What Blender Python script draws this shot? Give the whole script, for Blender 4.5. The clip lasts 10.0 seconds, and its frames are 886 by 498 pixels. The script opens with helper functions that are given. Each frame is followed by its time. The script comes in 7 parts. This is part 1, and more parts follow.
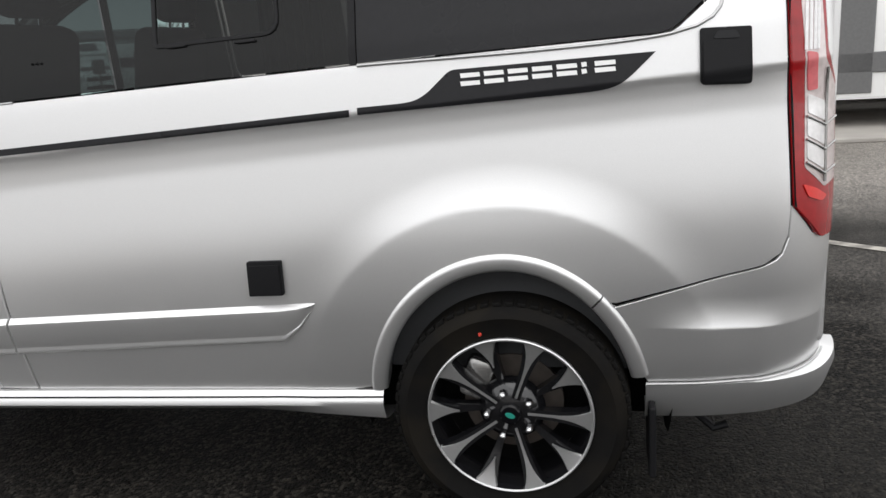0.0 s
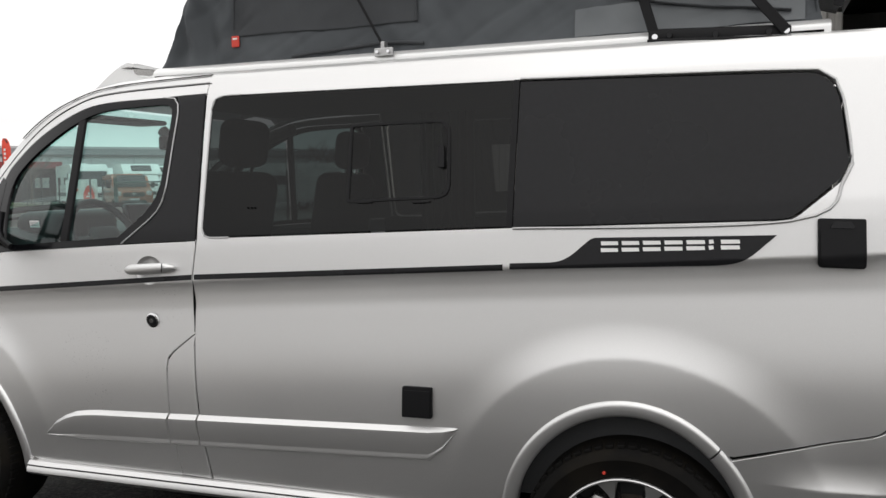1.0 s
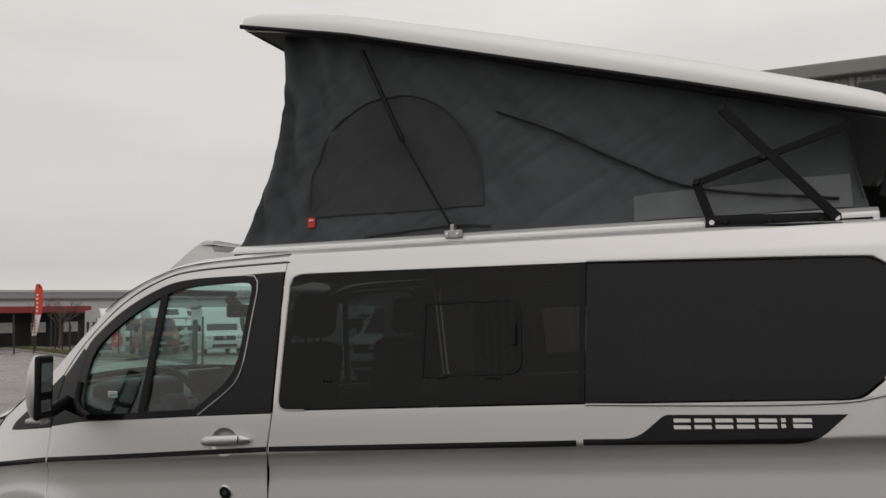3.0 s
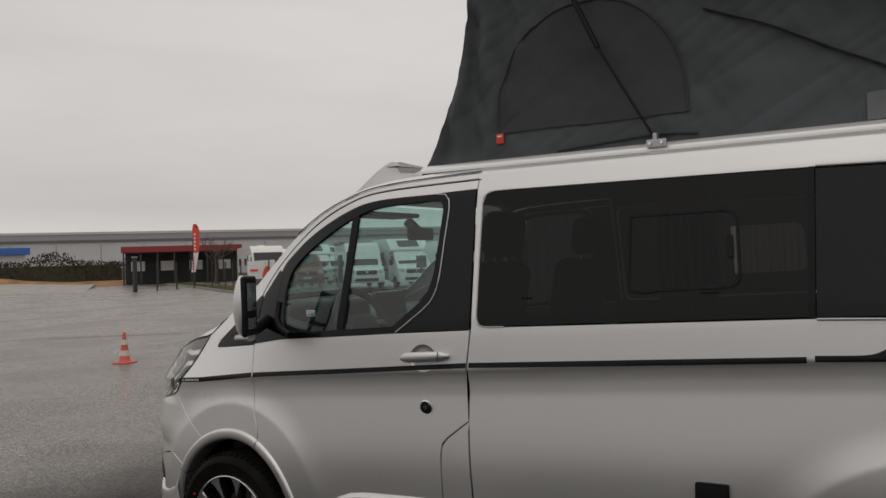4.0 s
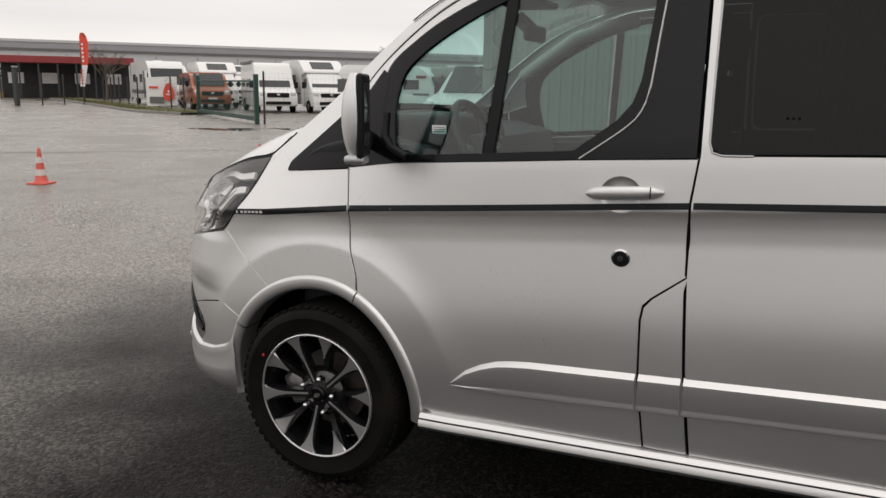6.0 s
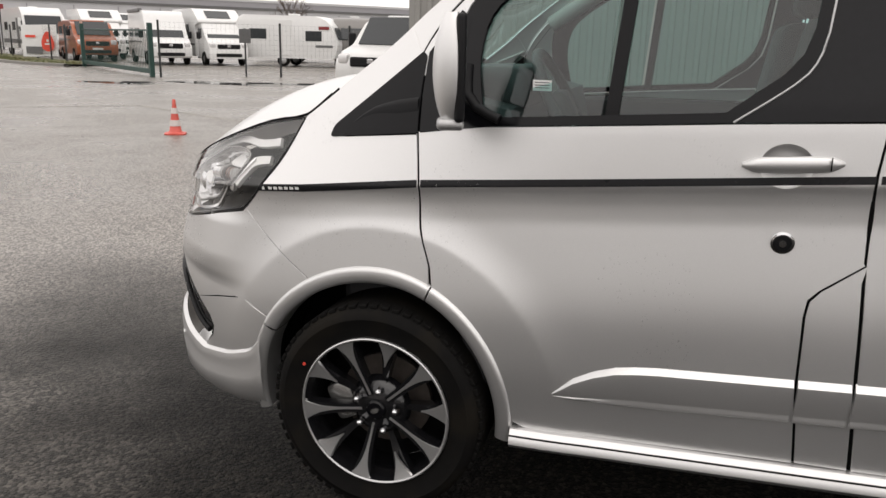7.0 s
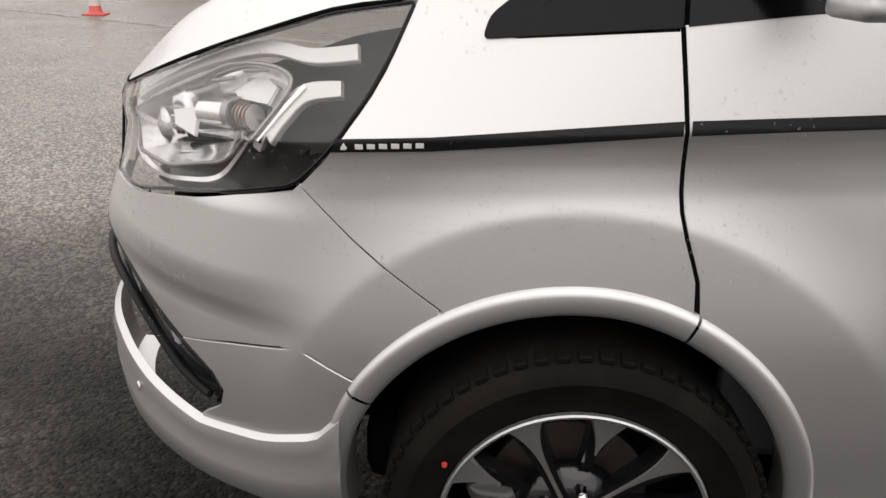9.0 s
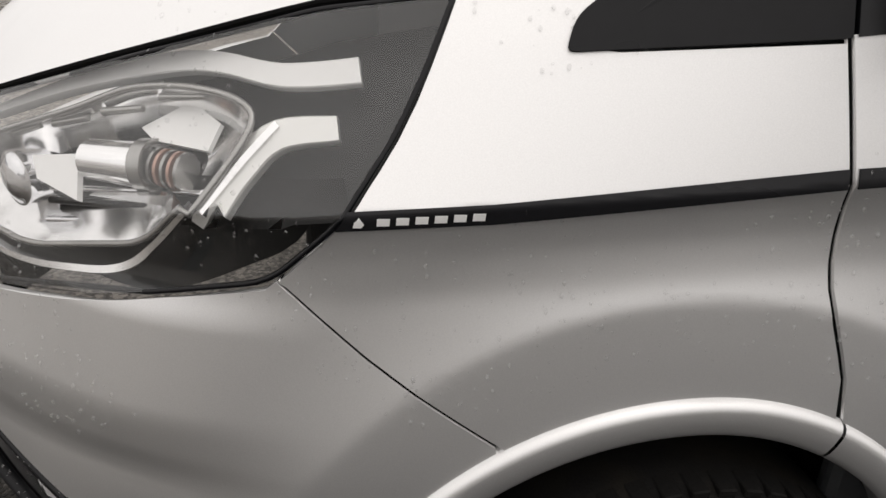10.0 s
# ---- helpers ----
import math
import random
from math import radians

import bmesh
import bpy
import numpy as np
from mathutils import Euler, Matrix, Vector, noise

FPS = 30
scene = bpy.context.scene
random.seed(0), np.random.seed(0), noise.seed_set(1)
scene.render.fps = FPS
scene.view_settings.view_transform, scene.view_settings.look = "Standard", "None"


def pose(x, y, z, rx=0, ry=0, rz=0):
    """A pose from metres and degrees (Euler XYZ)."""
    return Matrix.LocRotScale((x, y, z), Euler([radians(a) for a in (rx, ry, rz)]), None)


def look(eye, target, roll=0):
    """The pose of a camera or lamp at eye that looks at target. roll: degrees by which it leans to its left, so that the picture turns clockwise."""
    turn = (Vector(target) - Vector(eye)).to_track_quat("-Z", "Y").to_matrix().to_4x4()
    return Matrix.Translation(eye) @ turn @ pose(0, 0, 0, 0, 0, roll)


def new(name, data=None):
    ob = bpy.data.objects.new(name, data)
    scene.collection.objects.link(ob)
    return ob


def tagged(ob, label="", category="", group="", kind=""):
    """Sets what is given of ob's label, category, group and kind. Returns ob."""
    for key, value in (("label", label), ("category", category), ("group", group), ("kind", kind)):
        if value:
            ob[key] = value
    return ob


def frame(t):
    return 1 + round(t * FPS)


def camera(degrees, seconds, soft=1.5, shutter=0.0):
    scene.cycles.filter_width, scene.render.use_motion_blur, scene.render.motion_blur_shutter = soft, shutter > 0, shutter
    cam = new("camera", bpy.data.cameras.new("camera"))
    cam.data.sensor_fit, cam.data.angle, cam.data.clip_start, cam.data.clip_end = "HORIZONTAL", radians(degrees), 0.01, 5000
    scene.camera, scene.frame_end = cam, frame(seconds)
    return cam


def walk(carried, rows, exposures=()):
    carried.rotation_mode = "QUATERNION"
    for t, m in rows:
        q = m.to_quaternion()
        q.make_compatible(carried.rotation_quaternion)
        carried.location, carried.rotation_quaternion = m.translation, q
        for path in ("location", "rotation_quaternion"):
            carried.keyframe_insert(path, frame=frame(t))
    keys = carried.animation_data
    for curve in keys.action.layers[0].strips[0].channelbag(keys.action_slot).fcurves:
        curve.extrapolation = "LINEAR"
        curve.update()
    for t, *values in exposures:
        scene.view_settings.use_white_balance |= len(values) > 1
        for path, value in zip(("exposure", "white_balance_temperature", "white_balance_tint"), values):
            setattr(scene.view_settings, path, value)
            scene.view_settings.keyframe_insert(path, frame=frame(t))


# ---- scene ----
# the camera and its walk
cam = camera(58.3, 10.0)
PATH = [
    (0, (3.223, -2.055, 1.395), (2.812, -0.161, 0.9), -3.9),
    (0.5, (3.162, -2.273, 1.501), (2.595, -0.377, 1.212), -1.9),
    (1, (3.248, -2.4, 1.516), (2.545, -0.535, 1.343), -0.7),
    (1.5, (3.226, -2.503, 1.556), (2.53, -0.631, 1.444), -1.2),
    (2, (3.205, -2.554, 1.578), (2.513, -0.678, 1.601), -1.5),
    (2.2, (3.206, -2.562, 1.579), (2.511, -0.688, 1.647), -1.3),
    (3.3, (3.071, -2.641, 1.665), (2.25, -0.828, 1.857), -1.7),
    (3.5, (3.02, -2.669, 1.631), (2.099, -0.9, 1.786), -2.4),
    (4, (2.865, -2.633, 1.584), (1.819, -0.929, 1.607), -1.8),
    (4.5, (2.618, -2.508, 1.551), (1.532, -0.832, 1.458), -1.2),
    (5, (2.308, -2.503, 1.518), (1.205, -0.847, 1.308), 0.4),
    (5.5, (1.968, -2.461, 1.513), (1.098, -0.69, 1.187), 1.2),
    (5.7, (1.822, -2.415, 1.497), (0.959, -0.646, 1.142), 1.1),
    (6.8, (0.976, -2.14, 1.495), (0.413, -0.286, 0.998), 1.1),
    (7, (0.84, -2.07, 1.463), (0.286, -0.217, 0.957), 1.4),
    (7.5, (0.526, -1.84, 1.44), (0.124, 0.01, 0.797), 0.6),
    (8, (0.243, -1.637, 1.403), (0.124, 0.221, 0.673), 0.8),
    (8.5, (0.01, -1.375, 1.365), (-0.069, 0.472, 0.601), 1.2),
    (9, (-0.202, -1.098, 1.338), (-0.271, 0.75, 0.578), 1.6),
    (9.5, (-0.37, -0.853, 1.337), (-0.093, 0.969, 0.56), 5.9),
    (10, (-0.492, -0.619, 1.306), (-0.082, 1.168, 0.507), 4.0),
]
EXPOSURES = [(0.0, 1.05, 6450, 10), (0.5, 0.95, 6550, 10), (1.0, 0.56, 6600, 10), (2.0, 0.12, 6650, 10), (3.3, -0.56, 6850, 12), (3.5, -0.72, 6850, 12), (4.0, -0.38, 6850, 12), (4.5, -0.18, 6850, 12),
             (5.5, 0.10, 6850, 12), (7.0, 0.60, 6850, 13), (8.0, 0.72, 6850, 13), (9.0, 0.64, 6850, 13), (10.0, 0.5, 6800, 12)]
walk(cam, [(t, look(eye, target, roll)) for t, eye, target, roll in PATH], EXPOSURES)

from mathutils.geometry import tessellate_polygon

# ---------------------------------------------------------------- light
world = bpy.data.worlds.new("overcast_sky")
scene.world = world
world.use_nodes = True
wt = world.node_tree
for n in list(wt.nodes):
    wt.nodes.remove(n)


def wnode(kind, **values):
    n = wt.nodes.new(kind)
    for k, v in values.items():
        n.inputs[k].default_value = v
    return n


SUN_UP, SUN_TURN = 68.0, 150.0
sky = wnode("ShaderNodeTexSky")
sky.sky_type, sky.sun_disc = "NISHITA", False
sky.sun_elevation, sky.sun_rotation = radians(SUN_UP), radians(SUN_TURN)
grey = wnode("ShaderNodeHueSaturation", Saturation=0.0, Value=0.09)
wt.links.new(sky.outputs[0], grey.inputs["Color"])
tc = wnode("ShaderNodeTexCoord")
stretch = wnode("ShaderNodeMapping")
stretch.inputs["Scale"].default_value = (1.0, 1.0, 4.5)
wt.links.new(tc.outputs["Generated"], stretch.inputs[0])
cloud = wnode("ShaderNodeTexNoise", Scale=1.7, Detail=5.0, Roughness=0.5)
wt.links.new(stretch.outputs[0], cloud.inputs["Vector"])
split = wnode("ShaderNodeSeparateXYZ")
wt.links.new(tc.outputs["Generated"], split.inputs[0])
# overcast: a pale strip over the horizon, grey above it, brightest overhead
lift = wnode("ShaderNodeValToRGB")
ramp = lift.color_ramp
ramp.elements[0].position, ramp.elements[0].color = 0.0, (0.80, 0.795, 0.785, 1)
ramp.elements[1].position, ramp.elements[1].color = 1.0, (1.02, 1.02, 1.02, 1)
for at, c in ((0.03, (0.82, 0.815, 0.805)), (0.07, (0.66, 0.665, 0.675)), (0.16, (0.73, 0.735, 0.745)), (0.34, (0.90, 0.90, 0.905)), (0.6, (0.95, 0.95, 0.955))):
    ramp.elements.new(at).color = (*c, 1)
wt.links.new(split.outputs["Z"], lift.inputs[0])
patch = wnode("ShaderNodeMapRange")
patch.inputs["From Min"].default_value, patch.inputs["From Max"].default_value = 0.3, 0.7
patch.inputs["To Min"].default_value, patch.inputs["To Max"].default_value = 0.90, 1.10
wt.links.new(cloud.outputs["Fac"], patch.inputs["Value"])
shade = wnode("ShaderNodeVectorMath")
shade.operation = "SCALE"
wt.links.new(lift.outputs[0], shade.inputs[0])
wt.links.new(patch.outputs[0], shade.inputs["Scale"])
blend = wnode("ShaderNodeMix")
blend.data_type = "RGBA"
blend.inputs[0].default_value = 0.82
wt.links.new(grey.outputs[0], blend.inputs[6])
wt.links.new(shade.outputs[0], blend.inputs[7])
back = wnode("ShaderNodeBackground", Strength=1.08)
wt.links.new(blend.outputs[2], back.inputs["Color"])
wout = wnode("ShaderNodeOutputWorld")
wt.links.new(back.outputs[0], wout.inputs[0])

sun_data = bpy.data.lights.new("sun", "SUN")
sun_data.energy, sun_data.angle, sun_data.color = 0.22, radians(60), (1.0, 0.975, 0.94)
sun = new("sun", sun_data)
sun.matrix_world = look((4, -7, 20), (0, 0, 0))


# ---------------------------------------------------------------- materials
def material(name, colour, rough=0.5, metal=0.0, spread=0.0, grain=30.0, bump=0.0, bump_scale=200.0, coat=0.0, second=None, second_scale=2.0,
             rough_spread=0.0, emit=0.0, coords="Object", island=False, shine=0.5):
    m = bpy.data.materials.new(name)
    m.use_nodes = True
    nt = m.node_tree
    b = nt.nodes["Principled BSDF"]
    b.inputs["Base Color"].default_value = (*colour, 1)
    b.inputs["Roughness"].default_value = rough
    b.inputs["Metallic"].default_value = metal
    b.inputs["Coat Weight"].default_value = coat
    b.inputs["Coat Roughness"].default_value = 0.06
    b.inputs["Specular IOR Level"].default_value = shine
    if emit:
        b.inputs["Emission Color"].default_value = (*colour, 1)
        b.inputs["Emission Strength"].default_value = emit
    at = nt.nodes.new("ShaderNodeTexCoord")
    out = None
    if spread or second:
        n1 = nt.nodes.new("ShaderNodeTexNoise")
        n1.inputs["Scale"].default_value, n1.inputs["Detail"].default_value = grain, 6.0
        nt.links.new(at.outputs[coords], n1.inputs["Vector"])
        mix = nt.nodes.new("ShaderNodeMix")
        mix.data_type = "RGBA"
        mix.inputs[6].default_value = (*[c * (1 - spread) for c in colour], 1)
        mix.inputs[7].default_value = (*[min(1.0, c * (1 + spread)) for c in colour], 1)
        nt.links.new(n1.outputs["Fac"], mix.inputs[0])
        out = mix.outputs[2]
        if second:
            n2 = nt.nodes.new("ShaderNodeTexNoise")
            n2.inputs["Scale"].default_value, n2.inputs["Detail"].default_value = second_scale, 5.0
            nt.links.new(at.outputs[coords], n2.inputs["Vector"])
            r = nt.nodes.new("ShaderNodeMapRange")
            r.inputs["From Min"].default_value, r.inputs["From Max"].default_value = 0.42, 0.62
            nt.links.new(n2.outputs["Fac"], r.inputs["Value"])
            mix2 = nt.nodes.new("ShaderNodeMix")
            mix2.data_type = "RGBA"
            nt.links.new(r.outputs[0], mix2.inputs[0])
            nt.links.new(out, mix2.inputs[6])
            mix2.inputs[7].default_value = (*second, 1)
            out = mix2.outputs[2]
        if island:
            geo = nt.nodes.new("ShaderNodeNewGeometry")
            rr = nt.nodes.new("ShaderNodeMapRange")
            rr.inputs["To Min"].default_value, rr.inputs["To Max"].default_value = 0.6, 1.4
            nt.links.new(geo.outputs["Random Per Island"], rr.inputs["Value"])
            sc = nt.nodes.new("ShaderNodeVectorMath")
            sc.operation = "SCALE"
            nt.links.new(out, sc.inputs[0])
            nt.links.new(rr.outputs[0], sc.inputs["Scale"])
            out = sc.outputs[0]
        nt.links.new(out, b.inputs["Base Color"])
    if rough_spread:
        n3 = nt.nodes.new("ShaderNodeTexNoise")
        n3.inputs["Scale"].default_value, n3.inputs["Detail"].default_value = second_scale * 1.3, 4.0
        nt.links.new(at.outputs[coords], n3.inputs["Vector"])
        r = nt.nodes.new("ShaderNodeMapRange")
        r.inputs["From Min"].default_value, r.inputs["From Max"].default_value = 0.35, 0.65
        r.inputs["To Min"].default_value, r.inputs["To Max"].default_value = max(0.02, rough - rough_spread), min(1.0, rough + rough_spread)
        nt.links.new(n3.outputs["Fac"], r.inputs["Value"])
        nt.links.new(r.outputs[0], b.inputs["Roughness"])
    if bump:
        n4 = nt.nodes.new("ShaderNodeTexNoise")
        n4.inputs["Scale"].default_value, n4.inputs["Detail"].default_value = bump_scale, 3.0
        nt.links.new(at.outputs[coords], n4.inputs["Vector"])
        bp = nt.nodes.new("ShaderNodeBump")
        bp.inputs["Strength"].default_value, bp.inputs["Distance"].default_value = bump, 0.004
        nt.links.new(n4.outputs["Fac"], bp.inputs["Height"])
        nt.links.new(bp.outputs[0], b.inputs["Normal"])
    return m


def glass(name, tint, gloss_rough=0.02, dirt=0.0, ior=1.5, mirror=1.6):
    """A thin tinted pane: it lets light through by its tint and mirrors by the Fresnel law."""
    m = bpy.data.materials.new(name)
    m.use_nodes = True
    nt = m.node_tree
    for n in list(nt.nodes):
        nt.nodes.remove(n)
    tr = nt.nodes.new("ShaderNodeBsdfTransparent")
    tr.inputs[0].default_value = (*tint, 1)
    gl = nt.nodes.new("ShaderNodeBsdfGlossy")
    gl.inputs["Color"].default_value = (1, 1, 1, 1)
    gl.inputs["Roughness"].default_value = gloss_rough
    lw = nt.nodes.new("ShaderNodeLayerWeight")
    lw.inputs[0].default_value = 0.5
    pw = nt.nodes.new("ShaderNodeMath")
    pw.operation = "POWER"
    pw.inputs[1].default_value = 5.0
    nt.links.new(lw.outputs["Facing"], pw.inputs[0])
    fr = nt.nodes.new("ShaderNodeMapRange")
    fr.inputs["To Min"].default_value = ((ior - 1) / (ior + 1)) ** 2 * mirror
    nt.links.new(pw.outputs[0], fr.inputs["Value"])
    mx = nt.nodes.new("ShaderNodeMixShader")
    nt.links.new(fr.outputs[0], mx.inputs[0])
    nt.links.new(tr.outputs[0], mx.inputs[1])
    nt.links.new(gl.outputs[0], mx.inputs[2])
    last = mx.outputs[0]
    if dirt:
        df = nt.nodes.new("ShaderNodeBsdfDiffuse")
        df.inputs[0].default_value = (0.5, 0.52, 0.5, 1)
        at = nt.nodes.new("ShaderNodeTexCoord")
        v = nt.nodes.new("ShaderNodeTexVoronoi")
        v.inputs["Scale"].default_value = 90.0
        nt.links.new(at.outputs["Object"], v.inputs["Vector"])
        r = nt.nodes.new("ShaderNodeMapRange")
        r.inputs["From Min"].default_value, r.inputs["From Max"].default_value = 0.22, 0.05
        r.inputs["To Min"].default_value, r.inputs["To Max"].default_value = dirt * 0.3, dirt
        nt.links.new(v.outputs["Distance"], r.inputs["Value"])
        mx2 = nt.nodes.new("ShaderNodeMixShader")
        nt.links.new(r.outputs[0], mx2.inputs[0])
        nt.links.new(last, mx2.inputs[1])
        nt.links.new(df.outputs[0], mx2.inputs[2])
        last = mx2.outputs[0]
    o = nt.nodes.new("ShaderNodeOutputMaterial")
    nt.links.new(last, o.inputs[0])
    return m


def paint(name, colour, metal, rough, drops=True):
    """Car paint: flakes, a clear coat, a film of dirt and scattered rain drops."""
    m = material(name, colour, rough, metal, spread=0.09, grain=650.0, coat=0.45)
    nt = m.node_tree
    b = nt.nodes["Principled BSDF"]
    b.inputs["Coat Roughness"].default_value = 0.10
    at = nt.nodes.new("ShaderNodeTexCoord")
    n = nt.nodes.new("ShaderNodeTexNoise")
    n.inputs["Scale"].default_value, n.inputs["Detail"].default_value = 1.6, 6.0
    nt.links.new(at.outputs["Object"], n.inputs["Vector"])
    r = nt.nodes.new("ShaderNodeMapRange")
    r.inputs["To Min"].default_value, r.inputs["To Max"].default_value = rough - 0.05, rough + 0.08
    nt.links.new(n.outputs["Fac"], r.inputs["Value"])
    nt.links.new(r.outputs[0], b.inputs["Roughness"])
    if drops:
        v = nt.nodes.new("ShaderNodeTexVoronoi")
        v.inputs["Scale"].default_value = 48.0
        v.inputs["Randomness"].default_value = 1.0
        nt.links.new(at.outputs["Object"], v.inputs["Vector"])
        keep = nt.nodes.new("ShaderNodeMapRange")
        keep.inputs["From Min"].default_value, keep.inputs["From Max"].default_value = 0.13, 0.04
        nt.links.new(v.outputs["Distance"], keep.inputs["Value"])
        sep = nt.nodes.new("ShaderNodeSeparateColor")
        nt.links.new(v.outputs["Color"], sep.inputs[0])
        few = nt.nodes.new("ShaderNodeMath")
        few.operation = "GREATER_THAN"
        few.inputs[1].default_value = 0.72
        nt.links.new(sep.outputs[0], few.inputs[0])
        n5 = nt.nodes.new("ShaderNodeTexNoise")
        n5.inputs["Scale"].default_value = 5.0
        nt.links.new(at.outputs["Object"], n5.inputs["Vector"])
        where = nt.nodes.new("ShaderNodeMapRange")
        where.inputs["From Min"].default_value, where.inputs["From Max"].default_value = 0.45, 0.6
        nt.links.new(n5.outputs["Fac"], where.inputs["Value"])
        mul = nt.nodes.new("ShaderNodeMath")
        mul.operation = "MULTIPLY"
        nt.links.new(keep.outputs[0], mul.inputs[0])
        nt.links.new(few.outputs[0], mul.inputs[1])
        mul2 = nt.nodes.new("ShaderNodeMath")
        mul2.operation = "MULTIPLY"
        nt.links.new(mul.outputs[0], mul2.inputs[0])
        nt.links.new(where.outputs[0], mul2.inputs[1])
        bp = nt.nodes.new("ShaderNodeBump")
        bp.inputs["Strength"].default_value, bp.inputs["Distance"].default_value = 0.5, 0.002
        nt.links.new(mul2.outputs[0], bp.inputs["Height"])
        nt.links.new(bp.outputs[0], b.inputs["Coat Normal"])
        nt.links.new(bp.outputs[0], b.inputs["Normal"])
    return m


M = {}
M["silver"] = paint("silver_metallic_paint", (0.705, 0.702, 0.699), 0.83, 0.39, drops=False)
M["drop"] = glass("rain_drop", (0.93, 0.93, 0.93), ior=1.6, mirror=1.5)
M["roofwhite"] = paint("silver_white_roof", (0.78, 0.78, 0.775), 0.5, 0.36, drops=False)
M["black_film"] = material("black_satin_film", (0.013, 0.013, 0.0145), 0.30, spread=0.2, grain=60, rough_spread=0.06, shine=0.22)
M["black_plastic"] = material("black_grained_plastic", (0.008, 0.008, 0.009), 0.5, shine=0.2, spread=0.25, grain=250, bump=0.15, bump_scale=900)
M["gloss_black"] = material("gloss_black", (0.004, 0.004, 0.005), 0.14, spread=0.2, grain=20, shine=0.25)
M["trim_black"] = material("satin_black_trim", (0.006, 0.006, 0.007), 0.30, spread=0.25, grain=40, shine=0.2, rough_spread=0.05)
M["mirror_face"] = material("mirror_glass", (0.55, 0.57, 0.58), 0.04, 1.0, spread=0.03, grain=20)
M["seam"] = material("seam_dark", (0.003, 0.003, 0.003), 0.9, spread=0.2, shine=0.1)
M["rubber"] = material("tyre_rubber", (0.0045, 0.0042, 0.0040), 0.75, shine=0.12, spread=0.35, grain=40, bump=0.3, bump_scale=260, second=(0.0095, 0.008, 0.006), second_scale=7.0)
M["alloy"] = material("machined_alloy", (0.62, 0.62, 0.62), 0.32, 0.85, spread=0.08, grain=120, rough_spread=0.08)
M["rim_black"] = material("gloss_black_alloy", (0.007, 0.007, 0.008), 0.14, coat=0.4, spread=0.3, grain=30)
M["chrome"] = material("chrome", (0.75, 0.75, 0.76), 0.10, 1.0, spread=0.04, grain=60)
M["steel"] = material("galvanised_steel", (0.48, 0.48, 0.48), 0.42, 0.8, spread=0.2, grain=90)
M["red_lens"] = material("red_lamp_lens", (0.27, 0.004, 0.006), 0.2, coat=0.2, spread=0.35, grain=35)
M["tail_clear"] = material("rosy_clear_lamp_lens", (0.56, 0.49, 0.48), 0.2, metal=0.35, coat=0.4, spread=0.35, grain=40)
M["tail_pink"] = material("rosy_lamp_lens", (0.52, 0.10, 0.11), 0.2, coat=0.4, spread=0.3, grain=45)
M["red_bright"] = material("red_lens_glint", (0.62, 0.02, 0.015), 0.15, coat=0.5, spread=0.25, grain=50)
M["clear_lens"] = material("clear_lamp_lens", (0.70, 0.69, 0.69), 0.14, metal=0.3, coat=0.8, spread=0.25, grain=55)
M["smoke"] = material("smoked_lamp_housing", (0.010, 0.010, 0.010), 0.3, spread=0.3, grain=18, shine=0.2)
M["lamp_grey"] = material("lamp_inner_grey", (0.34, 0.335, 0.325), 0.22, metal=0.8, spread=0.2, grain=16)
M["reflector"] = material("vacuum_metal_reflector", (0.88, 0.88, 0.88), 0.16, 1.0, spread=0.05, grain=25)
M["guide_silver"] = material("silvered_light_guide", (0.72, 0.72, 0.70), 0.28, 0.45, spread=0.08, grain=25)
M["amber"] = material("amber_bulb", (0.42, 0.27, 0.22), 0.2, metal=0.4, spread=0.2)
M["white_mark"] = material("white_lettering", (0.80, 0.80, 0.79), 0.4, spread=0.04, grain=50)
M["red_mark"] = material("red_label", (0.60, 0.05, 0.03), 0.6, spread=0.1)
M["orange_mark"] = material("orange_red_cloth", (0.72, 0.075, 0.045), 0.7, spread=0.1, grain=8)
M["tent"] = material("grey_tent_cloth", (0.054, 0.060, 0.066), 0.8, spread=0.10, grain=14, bump=0.25, bump_scale=700, second=(0.070, 0.077, 0.084), second_scale=1.4)
M["tent_dark"] = material("dark_tent_cloth", (0.043, 0.046, 0.050), 0.85, spread=0.1, grain=20, bump=0.2, bump_scale=800)
M["tent_pale"] = material("pale_tent_window", (0.115, 0.125, 0.132), 0.5, spread=0.1, grain=12)
M["seat"] = material("dark_grey_seat_cloth", (0.045, 0.047, 0.05), 0.85, spread=0.2, grain=80, bump=0.2, bump_scale=500)
M["dash"] = material("dark_dashboard", (0.028, 0.029, 0.031), 0.6, spread=0.2, grain=120, bump=0.15, bump_scale=600)
M["trim_pale"] = material("pale_interior_trim", (0.36, 0.36, 0.35), 0.7, spread=0.08, grain=30)
M["screen"] = material("dark_screen", (0.010, 0.011, 0.013), 0.15, spread=0.1)
M["brake"] = material("brake_iron", (0.10, 0.085, 0.075), 0.5, 0.5, spread=0.3, grain=40)
M["green_cap"] = material("teal_hub_mark", (0.02, 0.22, 0.17), 0.3, spread=0.1)
M["glass_clear"] = glass("pale_green_glass", (0.57, 0.77, 0.745), dirt=0.02)
M["glass_screen"] = glass("wet_windscreen_glass", (0.80, 0.95, 0.92), dirt=0.12)
M["glass_tint"] = glass("dark_tinted_glass", (0.055, 0.059, 0.060), dirt=0.016, gloss_rough=0.05, ior=1.45, mirror=0.55)
M["glass_slide"] = glass("grey_tinted_glass", (0.29, 0.30, 0.297), gloss_rough=0.04, ior=1.45, mirror=0.55)
